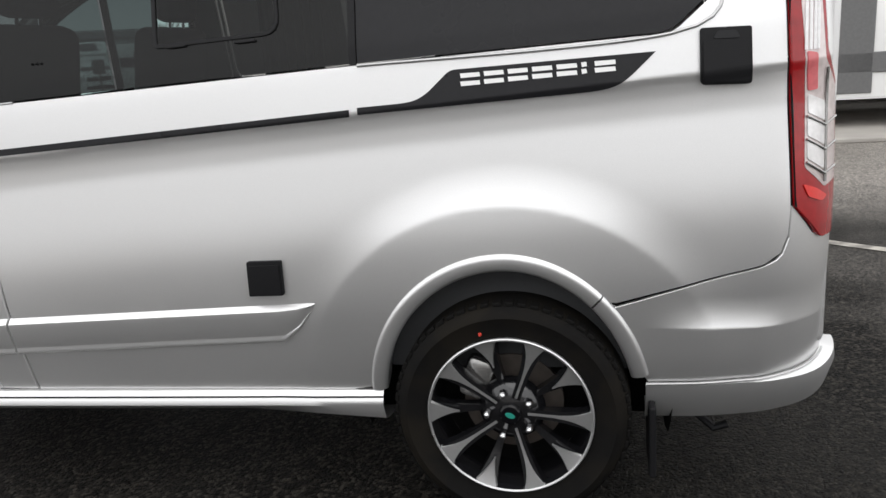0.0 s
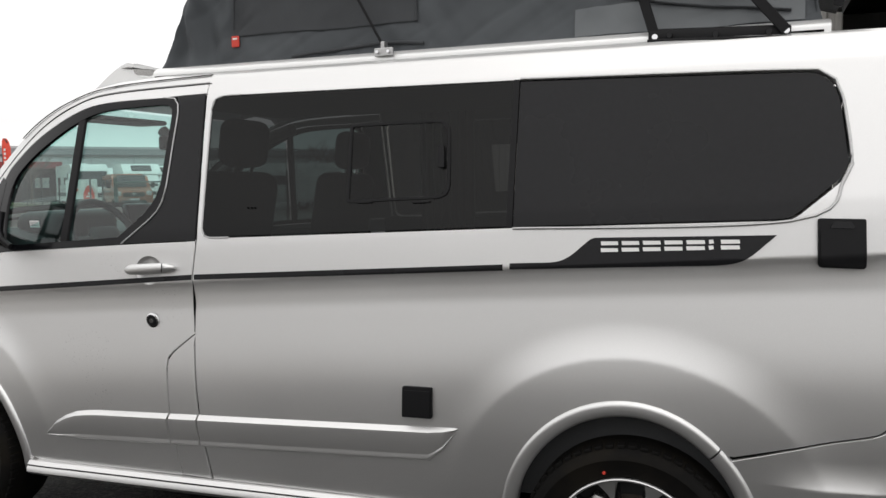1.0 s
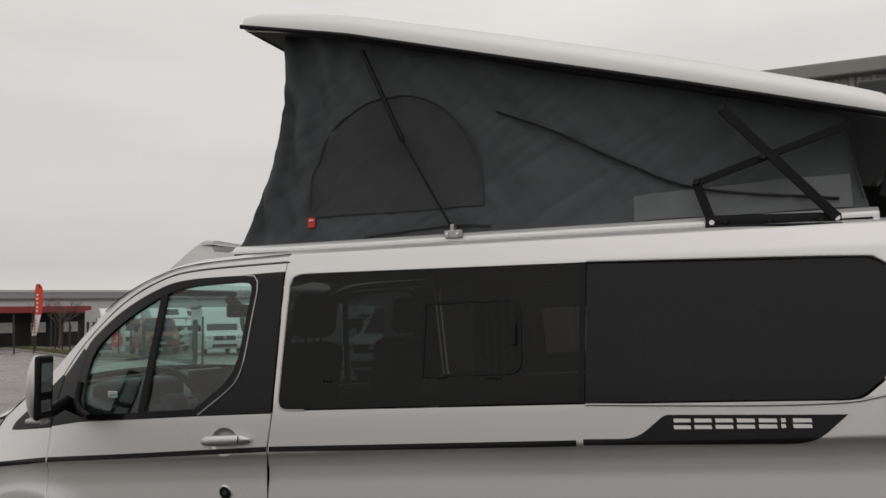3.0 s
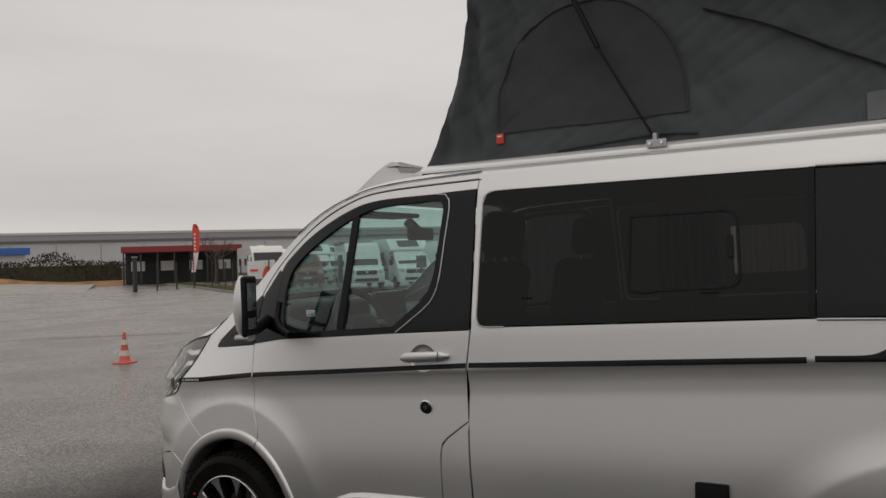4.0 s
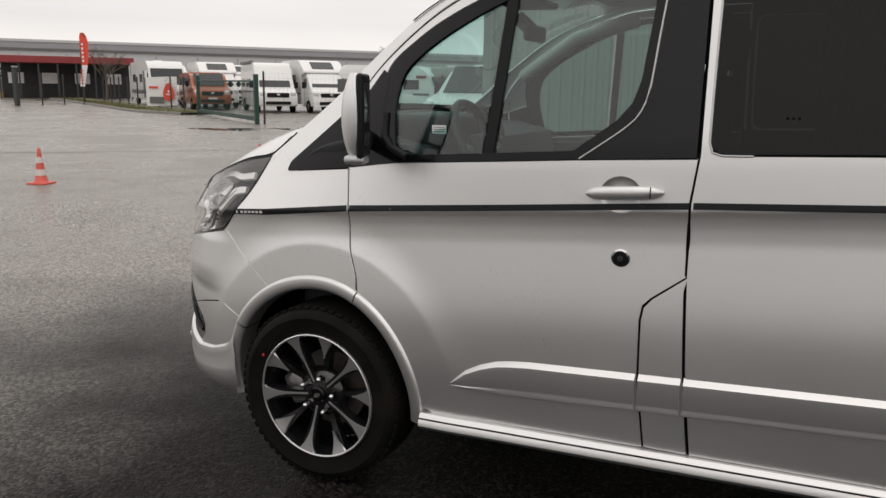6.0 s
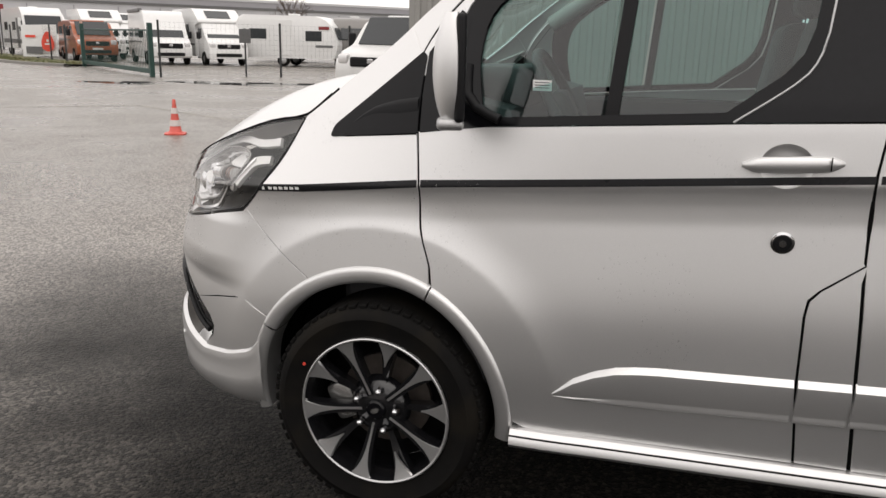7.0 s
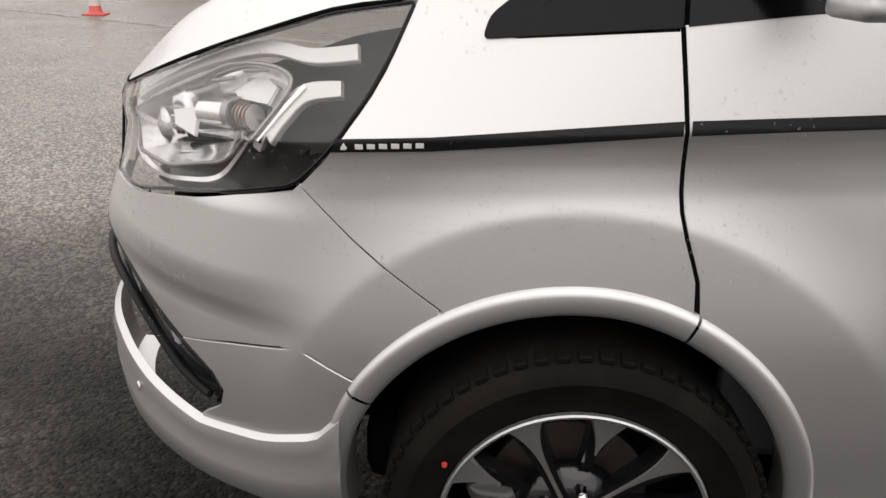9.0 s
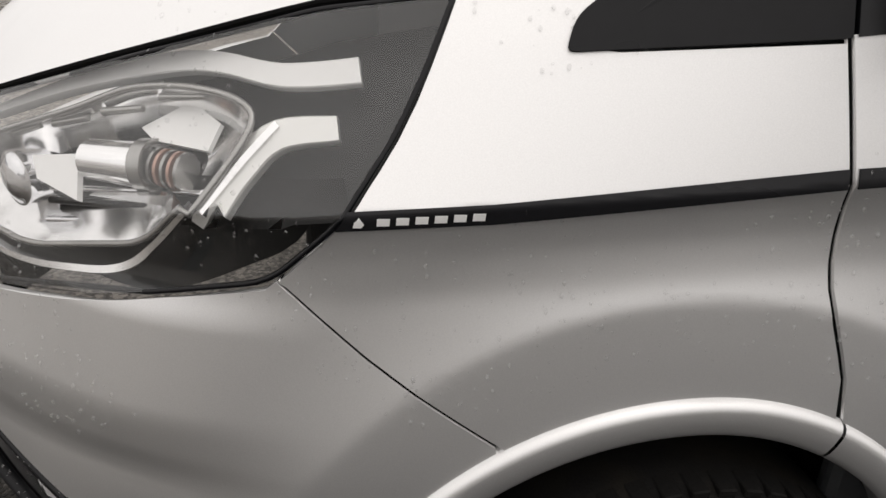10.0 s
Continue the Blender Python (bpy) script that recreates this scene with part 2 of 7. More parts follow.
M["glass_lens"] = glass("clear_polycarbonate", (0.95, 0.95, 0.95), ior=1.5, dirt=0.003, mirror=1.6)
M["asphalt_line"] = material("worn_white_line", (0.36, 0.34, 0.30), 0.6, spread=0.25, grain=25, second=(0.15, 0.14, 0.125), second_scale=9.0)
M["cone_red"] = material("orange_red_cone", (0.62, 0.105, 0.08), 0.5, spread=0.1, grain=15)
M["cone_white"] = material("white_cone_band", (0.62, 0.57, 0.54), 0.45, spread=0.08, grain=20)
M["white_gel"] = material("white_gelcoat", (0.74, 0.74, 0.73), 0.3, spread=0.04, grain=6, coat=0.3)
M["far_glass"] = material("dark_vehicle_glass", (0.03, 0.034, 0.037), 0.08, spread=0.2)
M["far_grey"] = material("grey_plastic", (0.12, 0.12, 0.12), 0.5, spread=0.2)
M["taupe"] = material("taupe_vehicle_paint", (0.17, 0.16, 0.15), 0.35, spread=0.1, coat=0.3)
M["orange_paint"] = material("burnt_orange_paint", (0.36, 0.095, 0.035), 0.32, 0.35, spread=0.08, coat=0.5)
M["green_metal"] = material("dark_green_powder_coat", (0.018, 0.055, 0.045), 0.5, spread=0.2, grain=20)
M["dark_metal"] = material("dark_fence_metal", (0.03, 0.033, 0.033), 0.5, spread=0.2, grain=20)
M["concrete"] = material("wet_kerb_concrete", (0.20, 0.19, 0.175), 0.7, spread=0.2, grain=14, bump=0.3, bump_scale=60)
M["grass"] = material("winter_grass", (0.085, 0.10, 0.035), 0.9, spread=0.4, grain=12, second=(0.13, 0.11, 0.05), second_scale=0.9)
M["soil"] = material("brown_dry_grass_bank", (0.36, 0.18, 0.07), 0.95, spread=0.45, grain=3.0, second=(0.17, 0.115, 0.05), second_scale=0.35)
M["hedge"] = material("dark_hedge_leaves", (0.040, 0.038, 0.024), 0.9, spread=0.5, grain=6, island=True)
M["bark"] = material("bare_twigs", (0.11, 0.085, 0.07), 0.9, spread=0.3, grain=20)
M["ware"] = material("pale_warehouse_cladding", (0.50, 0.50, 0.51), 0.6, spread=0.06, grain=0.4)
M["ware_dark"] = material("grey_warehouse_band", (0.30, 0.295, 0.31), 0.6, spread=0.08, grain=0.4)
M["blue"] = material("blue_fascia", (0.03, 0.13, 0.42), 0.5, spread=0.08, grain=0.6)
M["red_fascia"] = material("dark_red_fascia", (0.24, 0.028, 0.030), 0.5, spread=0.12, grain=0.8)
M["clad"] = material("taupe_ribbed_cladding", (0.27, 0.265, 0.25), 0.5, spread=0.07, grain=1.5)
# near-black colour in place of the shade inside open buildings
M["inside_shade"] = material("shaded_interior", (0.03, 0.03, 0.03), 0.8, spread=0.3, grain=2)
M["facade"] = material("pale_facade_panels", (0.48, 0.475, 0.47), 0.5, spread=0.1, grain=0.8)
M["slab"] = material("pale_concrete_slab", (0.36, 0.34, 0.31), 0.7, spread=0.15, grain=3, second=(0.28, 0.26, 0.24), second_scale=0.8)


def asphalt(name="wet_asphalt", dry=1.0):
    """Wet asphalt: stone grain, dried paler areas, dark wet areas, van shade put into the colour, and a sheen that
    follows the water.
    """
    m = bpy.data.materials.new(name)
    m.use_nodes = True
    nt = m.node_tree
    b = nt.nodes["Principled BSDF"]
    at = nt.nodes.new("ShaderNodeTexCoord")

    def tex(kind, scale, detail=4.0):
        n = nt.nodes.new(kind)
        n.inputs["Scale"].default_value = scale
        if kind == "ShaderNodeTexNoise":
            n.inputs["Detail"].default_value = detail
        nt.links.new(at.outputs["Object"], n.inputs["Vector"])
        return n

    def rng(src, a, c, lo, hi):
        r = nt.nodes.new("ShaderNodeMapRange")
        r.inputs["From Min"].default_value, r.inputs["From Max"].default_value = a, c
        r.inputs["To Min"].default_value, r.inputs["To Max"].default_value = lo, hi
        nt.links.new(src, r.inputs["Value"])
        return r.outputs[0]

    def mix(fac, a, c):
        x = nt.nodes.new("ShaderNodeMix")
        x.data_type = "RGBA"
        nt.links.new(fac, x.inputs[0])
        for k, v in ((6, a), (7, c)):
            if isinstance(v, tuple):
                x.inputs[k].default_value = (*v, 1)
            else:
                nt.links.new(v, x.inputs[k])
        return x.outputs[2]

    stones = tex("ShaderNodeTexVoronoi", 78.0)
    sep = nt.nodes.new("ShaderNodeSeparateColor")
    nt.links.new(stones.outputs["Color"], sep.inputs[0])
    fine = tex("ShaderNodeTexNoise", 300.0)
    wet = tex("ShaderNodeTexNoise", 0.42, 7.0)
    broad = tex("ShaderNodeTexNoise", 0.13, 4.0)
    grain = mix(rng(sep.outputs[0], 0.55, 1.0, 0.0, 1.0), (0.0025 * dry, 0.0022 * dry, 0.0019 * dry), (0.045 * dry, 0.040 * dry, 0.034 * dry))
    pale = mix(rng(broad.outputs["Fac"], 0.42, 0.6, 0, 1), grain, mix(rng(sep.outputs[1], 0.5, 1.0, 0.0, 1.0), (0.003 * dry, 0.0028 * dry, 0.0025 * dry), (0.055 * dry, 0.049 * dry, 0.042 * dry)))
    soaked_shade = mix(rng(wet.outputs["Fac"], 0.5, 0.64, 0, 1), pale, mix(sep.outputs[0], (0.003, 0.0027, 0.0024), (0.022, 0.020, 0.017)))
    # dark wet ground round the van, with its shade put into the colour
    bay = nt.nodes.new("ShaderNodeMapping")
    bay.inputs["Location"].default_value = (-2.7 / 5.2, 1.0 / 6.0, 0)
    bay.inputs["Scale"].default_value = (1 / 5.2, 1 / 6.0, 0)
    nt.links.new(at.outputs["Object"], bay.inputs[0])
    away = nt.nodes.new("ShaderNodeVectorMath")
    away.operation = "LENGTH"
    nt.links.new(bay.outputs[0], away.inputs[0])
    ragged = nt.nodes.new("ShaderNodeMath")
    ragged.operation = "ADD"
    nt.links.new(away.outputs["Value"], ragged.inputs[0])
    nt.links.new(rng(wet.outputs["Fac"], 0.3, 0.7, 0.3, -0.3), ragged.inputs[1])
    # film: 0 round the van, 1 on the paler, smoother and shinier yard
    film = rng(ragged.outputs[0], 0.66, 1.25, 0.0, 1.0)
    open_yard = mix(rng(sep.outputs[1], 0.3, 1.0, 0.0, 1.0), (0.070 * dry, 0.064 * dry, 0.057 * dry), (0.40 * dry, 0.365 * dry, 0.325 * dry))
    nt.links.new(mix(film, soaked_shade, open_yard), b.inputs["Base Color"])
    rough = nt.nodes.new("ShaderNodeMath")
    rough.operation = "SUBTRACT"
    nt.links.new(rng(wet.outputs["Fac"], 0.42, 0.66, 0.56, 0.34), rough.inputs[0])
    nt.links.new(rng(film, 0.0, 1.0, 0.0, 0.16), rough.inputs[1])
    nt.links.new(rough.outputs[0], b.inputs["Roughness"])
    h = nt.nodes.new("ShaderNodeMath")
    h.operation = "ADD"
    nt.links.new(rng(stones.outputs["Distance"], 0.0, 0.7, 1.0, 0.0), h.inputs[0])
    nt.links.new(fine.outputs["Fac"], h.inputs[1])
    bp = nt.nodes.new("ShaderNodeBump")
    bp.inputs["Distance"].default_value = 0.006
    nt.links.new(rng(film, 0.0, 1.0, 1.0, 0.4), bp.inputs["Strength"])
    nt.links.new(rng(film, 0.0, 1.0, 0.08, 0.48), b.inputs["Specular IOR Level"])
    nt.links.new(h.outputs[0], bp.inputs["Height"])
    nt.links.new(bp.outputs[0], b.inputs["Normal"])
    return m


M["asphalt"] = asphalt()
M["puddle"] = material("standing_water", (0.02, 0.02, 0.02), 0.03, spread=0.1, grain=3)


# ---------------------------------------------------------------- building blocks
def mesh_part(name, me, mat, parent=None, label=""):
    ob = new(name, me)
    me.materials.append(mat)
    if parent is not None:
        ob.parent = parent
    return tagged(ob, label)


def part(name, bm, mat, parent=None, label="", smooth=None):
    """Links a bmesh as one mesh object under a thing or a part. smooth: the sharpest angle, in degrees, that is shaded smooth."""
    me = bpy.data.meshes.new(name)
    bmesh.ops.recalc_face_normals(bm, faces=bm.faces[:])
    if smooth:
        for f in bm.faces:
            f.smooth = True
        for e in bm.edges:
            e.smooth = len(e.link_faces) == 2 and e.calc_face_angle(0) < radians(smooth)
    bm.to_mesh(me)
    bm.free()
    return mesh_part(name, me, mat, parent, label)


def thing(name, label, category, at=None, group="", kind=""):
    ob = new(name)
    if at is not None:
        ob.matrix_world = at
    return tagged(ob, label, category, group, kind)


def box(sx, sy, sz, at=(0, 0, 0), bevel=0.0, seg=2, turn=None, bm=None):
    bm = bm or bmesh.new()
    got = bmesh.ops.create_cube(bm, size=1.0)["verts"]
    bmesh.ops.scale(bm, vec=(sx, sy, sz), verts=got)
    if bevel:
        es = list({e for v in got for e in v.link_edges})
        got = list({v for f in bmesh.ops.bevel(bm, geom=es, offset=bevel, segments=seg, affect="EDGES", profile=0.5)["faces"] for v in f.verts} | {v for v in got if v.is_valid})
    if turn is not None:
        bmesh.ops.transform(bm, matrix=turn, verts=got)
    bmesh.ops.translate(bm, vec=at, verts=got)
    return bm


def tube(points, r, seg=10, bm=None, r2=None, closed=False, flat=1.0):
    """A round bar along points, its radius going from r to r2."""
    bm = bm or bmesh.new()
    pts = [Vector(p) for p in points]
    n = len(pts)
    rings = []
    for i, p in enumerate(pts):
        a, c = pts[(i - 1) % n if closed else max(0, i - 1)], pts[(i + 1) % n if closed else min(n - 1, i + 1)]
        d = (c - a).normalized()
        u = d.orthogonal() if abs(d.z) > 0.95 else d.cross(Vector((0, 0, 1)))
        u.normalize()
        w = d.cross(u)
        k = r if r2 is None else r + (r2 - r) * i / (n - 1)
        rings.append([bm.verts.new(p + k * (u * math.cos(t) + w * flat * math.sin(t))) for t in [2 * math.pi * j / seg for j in range(seg)]])
    for i in range(n if closed else n - 1):
        a, c = rings[i], rings[(i + 1) % n]
        for j in range(seg):
            bm.faces.new((a[j], a[(j + 1) % seg], c[(j + 1) % seg], c[j]))
    if not closed:
        bm.faces.new(rings[0][::-1])
        bm.faces.new(rings[-1])
    return bm


def lathe(profile, seg=48, bm=None, m=None):
    """Turns (radius, along) pairs round the y axis."""
    bm = bm or bmesh.new()
    rings = []
    for r, y in profile:
        rings.append([bm.verts.new((r * math.cos(t), y, r * math.sin(t))) for t in [2 * math.pi * j / seg for j in range(seg)]])
    for a, c in zip(rings, rings[1:]):
        for j in range(seg):
            bm.faces.new((a[j], a[(j + 1) % seg], c[(j + 1) % seg], c[j]))
    if m is not None:
        bmesh.ops.transform(bm, matrix=m, verts=[v for ring in rings for v in ring])
    return bm


def prism(outline, axis, lo, hi, bevel=0.0, bm=None, seg=2):
    """A flat outline (two coordinates) drawn out along an axis from lo to hi."""
    bm = bm or bmesh.new()

    def at(p, k):
        q = list(p)
        q.insert(axis, k)
        return q
    a = [bm.verts.new(at(p, lo)) for p in outline]
    c = [bm.verts.new(at(p, hi)) for p in outline]
    n = len(outline)
    faces = [bm.faces.new(a), bm.faces.new(c[::-1])] + [bm.faces.new((a[i], c[i], c[(i + 1) % n], a[(i + 1) % n])) for i in range(n)]
    if bevel:
        es = list({e for f in faces[:2] for e in f.edges})
        bmesh.ops.bevel(bm, geom=es, offset=bevel, segments=seg, affect="EDGES", profile=0.5)
    return bm


def loft(rows, bm=None, close=False):
    """A sheet through rows of points."""
    bm = bm or bmesh.new()
    vs = [[bm.verts.new(p) for p in row] for row in rows]
    for a, c in zip(vs, vs[1:]):
        k = len(a)
        for j in range(k if close else k - 1):
            bm.faces.new((a[j], a[(j + 1) % k], c[(j + 1) % k], c[j]))
    return bm


def smooth_line(points, step=0.03, closed=False):
    """A Catmull-Rom curve through points, as evenly spaced points."""
    p = [np.array(q, float) for q in points]
    n = len(p)
    out = []
    for i in range(n if closed else n - 1):
        a, c = p[i], p[(i + 1) % n]
        z = p[(i - 1) % n] if closed or i else a
        d = p[(i + 2) % n] if closed or i + 2 < n else c
        k = max(1, int(np.linalg.norm(c - a) / step))
        for j in range(k):
            t = j / k
            out.append(tuple(0.5 * (2 * a + (c - z) * t + (2 * z - 5 * a + 4 * c - d) * t * t + (3 * a - z - 3 * c + d) * t ** 3)))
    if not closed:
        out.append(tuple(p[-1]))
    return out


def rounded(points, r, seg=4):
    """A polygon with its corners rounded off by r (one number, or one for each corner)."""
    n = len(points)
    out = []
    for i in range(n):
        k = r[i] if isinstance(r, (list, tuple)) else r
        b = np.array(points[i], float)
        if k <= 0:
            out.append(tuple(b))
            continue
        a, c = np.array(points[i - 1], float), np.array(points[(i + 1) % n], float)
        u, w = a - b, c - b
        k1, k2 = min(k, 0.45 * np.linalg.norm(u)), min(k, 0.45 * np.linalg.norm(w))
        s, e = b + u / np.linalg.norm(u) * k1, b + w / np.linalg.norm(w) * k2
        for j in range(seg + 1):
            t = j / seg
            out.append(tuple((1 - t) ** 2 * s + 2 * t * (1 - t) * b + t * t * e))
    return out

# ---------------------------------------------------------------- camper van
# The van stands along x, its nose to -x; the near side is at y = 0, the middle at y = MID. s runs along the side and round the corners.
MID, WB, AXLE = 0.99, 2.933, 0.345
NOSE, REAR = -0.40, 3.60


def sstep(a, b, x):
    u = np.clip((x - a) / (b - a), 0, 1)
    return u * u * (3 - 2 * u)


def crease(x):
    return 1.045 + 0.082 * x - 0.0035 * x * x


_v = np.arange(-1.2, 0.0001, 0.005)
_low = np.interp(_v, [-1.2, -1.0, -0.9, -0.8, -0.55, -0.36, -0.18, -0.10, -0.05, -0.02, 0.0], [0.30, 0.17, 0.116, 0.083, 0.047, 0.043, 0.066, 0.0755, 0.0755, 0.071, 0.066])
_t = np.arange(0.0, 1.6001, 0.005)
_up = np.interp(_t, [0, 0.17, 0.25, 0.89, 1.0, 1.04, 1.09, 1.6], [0.066, 0.079, 0.087, 0.187, 0.222, 0.25, 0.32, 1.5])
_k = np.exp(-0.5 * (np.arange(-8, 9) / 2.4) ** 2)
_k /= _k.sum()
_wide = np.exp(-0.5 * (np.arange(-30, 31) / 11.0) ** 2)
_soft = _low.copy()
_soft[30:-30] = np.convolve(_low, _wide / _wide.sum(), "valid")
_low[8:-8] = np.convolve(_low, _k, "valid")
# the flank is softly rounded, the fold under the crease stays tight
_low = _low + (_soft - _low) * np.clip((-0.16 - _v) / 0.14, 0, 1)
_up[8:-8] = np.convolve(_up, _k, "valid")


# swelling of a wheel arch blister over the distance outside its inner edge
_e = np.arange(-0.10, 0.2201, 0.004)
_blister = np.clip(1 - _e / 0.115, 0, 1) ** 2.0
_blister[_e < 0] = 1.0
_k2 = np.exp(-0.5 * (np.arange(-8, 9) / 1.4) ** 2)
_blister[8:-8] = np.convolve(_blister, _k2 / _k2.sum(), "valid")


def side_depth(x, z):
    c = crease(x)
    v = z - c
    y = np.where(v < 0, np.interp(v, _v, _low), np.interp(v / (1.93 - c), _t, _up))
    w = np.clip((0.8 - x) / 1.1, 0, 3)
    y = y + 0.05 * w * w + np.clip(v, 0, 1) * 0.42 * w * w
    # wheel arch blisters: they swell softly and end in a crisp inner edge
    for cx, inner in ((0.0, 0.574), (WB, 0.618)):
        r = np.hypot(x - cx, z - AXLE)
        top = np.clip((z - AXLE) / np.maximum(r, 0.01), 0, 1)
        y = y - (0.004 + 0.0085 * top ** 1.5) * np.interp(r - inner, _e, _blister)
    # rear bumper: a ledge over the lower half
    y = y - 0.020 * sstep(3.28, 3.50, x) * (1 - 0.5 * sstep(3.60, 3.70, x)) * np.clip((0.700 - z) / 0.090, 0, 1) ** 2
    # front bumper: a bulge under the headlight and a hollow over the fog grille
    fb = sstep(-0.42, -0.70, x)
    y = y - 0.020 * fb * sstep(0.93, 0.86, z) * sstep(0.66, 0.76, z) + 0.012 * fb * sstep(0.70, 0.64, z)
    return y + 0.12 * np.clip(x - 3.2, 0, 2) ** 2


def body(s, z):
    """Points of the outer skin."""
    s, z = np.asarray(s, float), np.asarray(z, float)
    th = np.clip((NOSE - s) / 1.10, 0, 1) * math.pi / 2
    tr = np.clip((s - REAR) / 0.40, 0, 1) * math.pi / 2
    x = np.where(s < NOSE, NOSE - 0.645 * np.sin(th), np.where(s > REAR, REAR + 0.24 * np.sin(tr), s))
    xb = np.where(s < NOSE, np.maximum(x, NOSE - 0.55), x)
    y = side_depth(xb, z) + 0.74 * (1 - np.cos(th)) + 0.27 * (1 - np.cos(tr))
    x = x - 0.092 * np.sin(th) ** 2.5 * sstep(0.90, 0.62, z)
    return np.stack([x, y, z], -1)


def body_normal(s, z, h=0.003):
    a = body(np.asarray(s) + h, z) - body(np.asarray(s) - h, z)
    b = body(s, np.asarray(z) + h) - body(s, np.asarray(z) - h)
    n = np.cross(a, b)
    return n / np.linalg.norm(n, axis=-1, keepdims=True)


def on_body(s, z, off=0.0):
    return Vector(body(s, z) + off * body_normal(s, z))


def sheet(outline, off=0.0, cell=0.018, flange=0.014, mirror=False, name="sheet", holes=()):
    """A panel of the skin: the outline in (s, z), laid on the body, with its edges folded inwards."""
    line = []
    n = len(outline)
    for i in range(n):
        a, c = np.array(outline[i], float), np.array(outline[(i + 1) % n], float)
        k = max(1, int(math.ceil(np.linalg.norm(c - a) / cell)))
        line += [a + (c - a) * j / k for j in range(k)]
    loops = [line]
    for h_ in holes:
        ring_ = []
        for i in range(len(h_)):
            p, q = np.array(h_[i], float), np.array(h_[(i + 1) % len(h_)], float)
            k = max(1, int(math.ceil(np.linalg.norm(q - p) / cell)))
            ring_ += [p + (q - p) * j / k for j in range(k)]
        loops.append(ring_)
    # the grid follows the crease along the side
    low_ = lambda x: float(crease(min(max(x, -0.5), 3.6)))
    bm = bmesh.new()
    vs = [bm.verts.new((p[0], 0, p[1] - low_(p[0]))) for l_ in loops for p in l_]
    for tri_ in tessellate_polygon([[Vector((p[0], p[1], 0)) for p in l_] for l_ in loops]):
        if len(set(tri_)) == 3:
            try:
                bm.faces.new([vs[i] for i in tri_])
            except ValueError:
                pass
    co = np.array([v.co for v in bm.verts])
    lo, hi = co.min(0), co.max(0)
    cuts = [((q, 0, 0), (1, 0, 0)) for q in np.arange(math.ceil(lo[0] / cell) * cell, hi[0], cell)]
    cuts += [((0, 0, q), (0, 0, 1)) for q in list(np.arange(math.ceil(lo[2] / cell) * cell, hi[2], cell)) + [-0.045, -0.030, -0.015, -0.008, 0.008, 0.015] if lo[2] < q < hi[2]]
    for at_, no in cuts:
        bmesh.ops.bisect_plane(bm, geom=bm.verts[:] + bm.edges[:] + bm.faces[:], dist=1e-5, plane_co=at_, plane_no=no)
    bmesh.ops.dissolve_degenerate(bm, dist=1e-5, edges=bm.edges[:])
    bm.verts.ensure_lookup_table()
    bm.verts.index_update()
    flat = np.array([(v.co.x, v.co.z + low_(v.co.x)) for v in bm.verts])
    nor = body_normal(flat[:, 0], flat[:, 1])
    pts = body(flat[:, 0], flat[:, 1]) + nor * off
    faces = []
    for f in bm.faces:
        ids = [v.index for v in f.verts]
        g = np.cross(pts[ids[1]] - pts[ids[0]], pts[ids[2]] - pts[ids[0]])
        faces.append(ids if g @ nor[ids[0]] > 0 else ids[::-1])
    verts, normals = list(pts), list(nor)
    rim = {}
    if flange:
        for e in bm.edges:
            if len(e.link_faces) == 1:
                a, c = (v.index for v in e.verts)
                d = pts[c] - pts[a]
                out = np.cross(d, nor[a])
                third = next(v.index for v in e.link_faces[0].verts if v.index not in (a, c))
                if out @ (pts[third] - pts[a]) > 0:
                    out = -out
                    a, c = c, a
                out = out / (np.linalg.norm(out) + 1e-9)
                base = len(verts)
                verts += [pts[a], pts[c], pts[c] - nor[c] * flange, pts[a] - nor[a] * flange]
                lean = [0.75 * nor[a] + 0.65 * out, 0.75 * nor[c] + 0.65 * out, out, out]
                normals += [q / np.linalg.norm(q) for q in lean]
                g = np.cross(verts[base + 1] - verts[base], verts[base + 2] - verts[base])
                faces.append([base, base + 1, base + 2, base + 3] if g @ out > 0 else [base + 3, base + 2, base + 1, base])
    bm.free()
    verts, normals = np.array(verts), np.array(normals)
    if mirror:
        verts[:, 1] = 2 * MID - verts[:, 1]
        normals[:, 1] *= -1
        faces = [f[::-1] for f in faces]
    me = bpy.data.meshes.new(name)
    me.from_pydata(verts.tolist(), [], faces)
    me.polygons.foreach_set("use_smooth", [True] * len(faces))
    me.normals_split_custom_set_from_vertices([tuple(q) for q in normals])
    return me


van = thing("camper_van", "silver metallic camper van with raised grey canvas pop-up roof", "van")


def panel(name, outline, mat, off=0.0, both=True, parent=None, label="", **more):
    ob = mesh_part(name, sheet(outline, off, name=name, **more), M[mat], parent or van, label)
    if both:
        mesh_part(name, sheet(outline, off, mirror=True, name=name, **more), M[mat], van, label)
    return ob


G = 0.004  # half a shut line
# key lines, front to rear
door_front = smooth_line([(0.098, 1.205), (0.116, 1.055), (0.125, 0.93), (0.160, 0.82), (0.167, 0.765)])
door_rear = [(1.302, 1.905), (1.313, 1.30), (1.298, 1.165), (1.302, 0.95), (1.320, 0.66), (1.348, 0.372)]
# centre, radii, and how much narrower the rear half is
F_ARCH, R_ARCH = (0.003, 0.343, 0.424, 0.408, 0.052), (2.932, 0.352, 0.376, 0.430, 0.022)
LIP = 0.050


def arch_point(a, extra, angle):
    c, s_ = math.cos(radians(angle)), math.sin(radians(angle))
    return (a[0] + (a[2] + extra - (a[4] if c > 0 else 0.0)) * c, a[1] + (a[3] + extra) * s_)


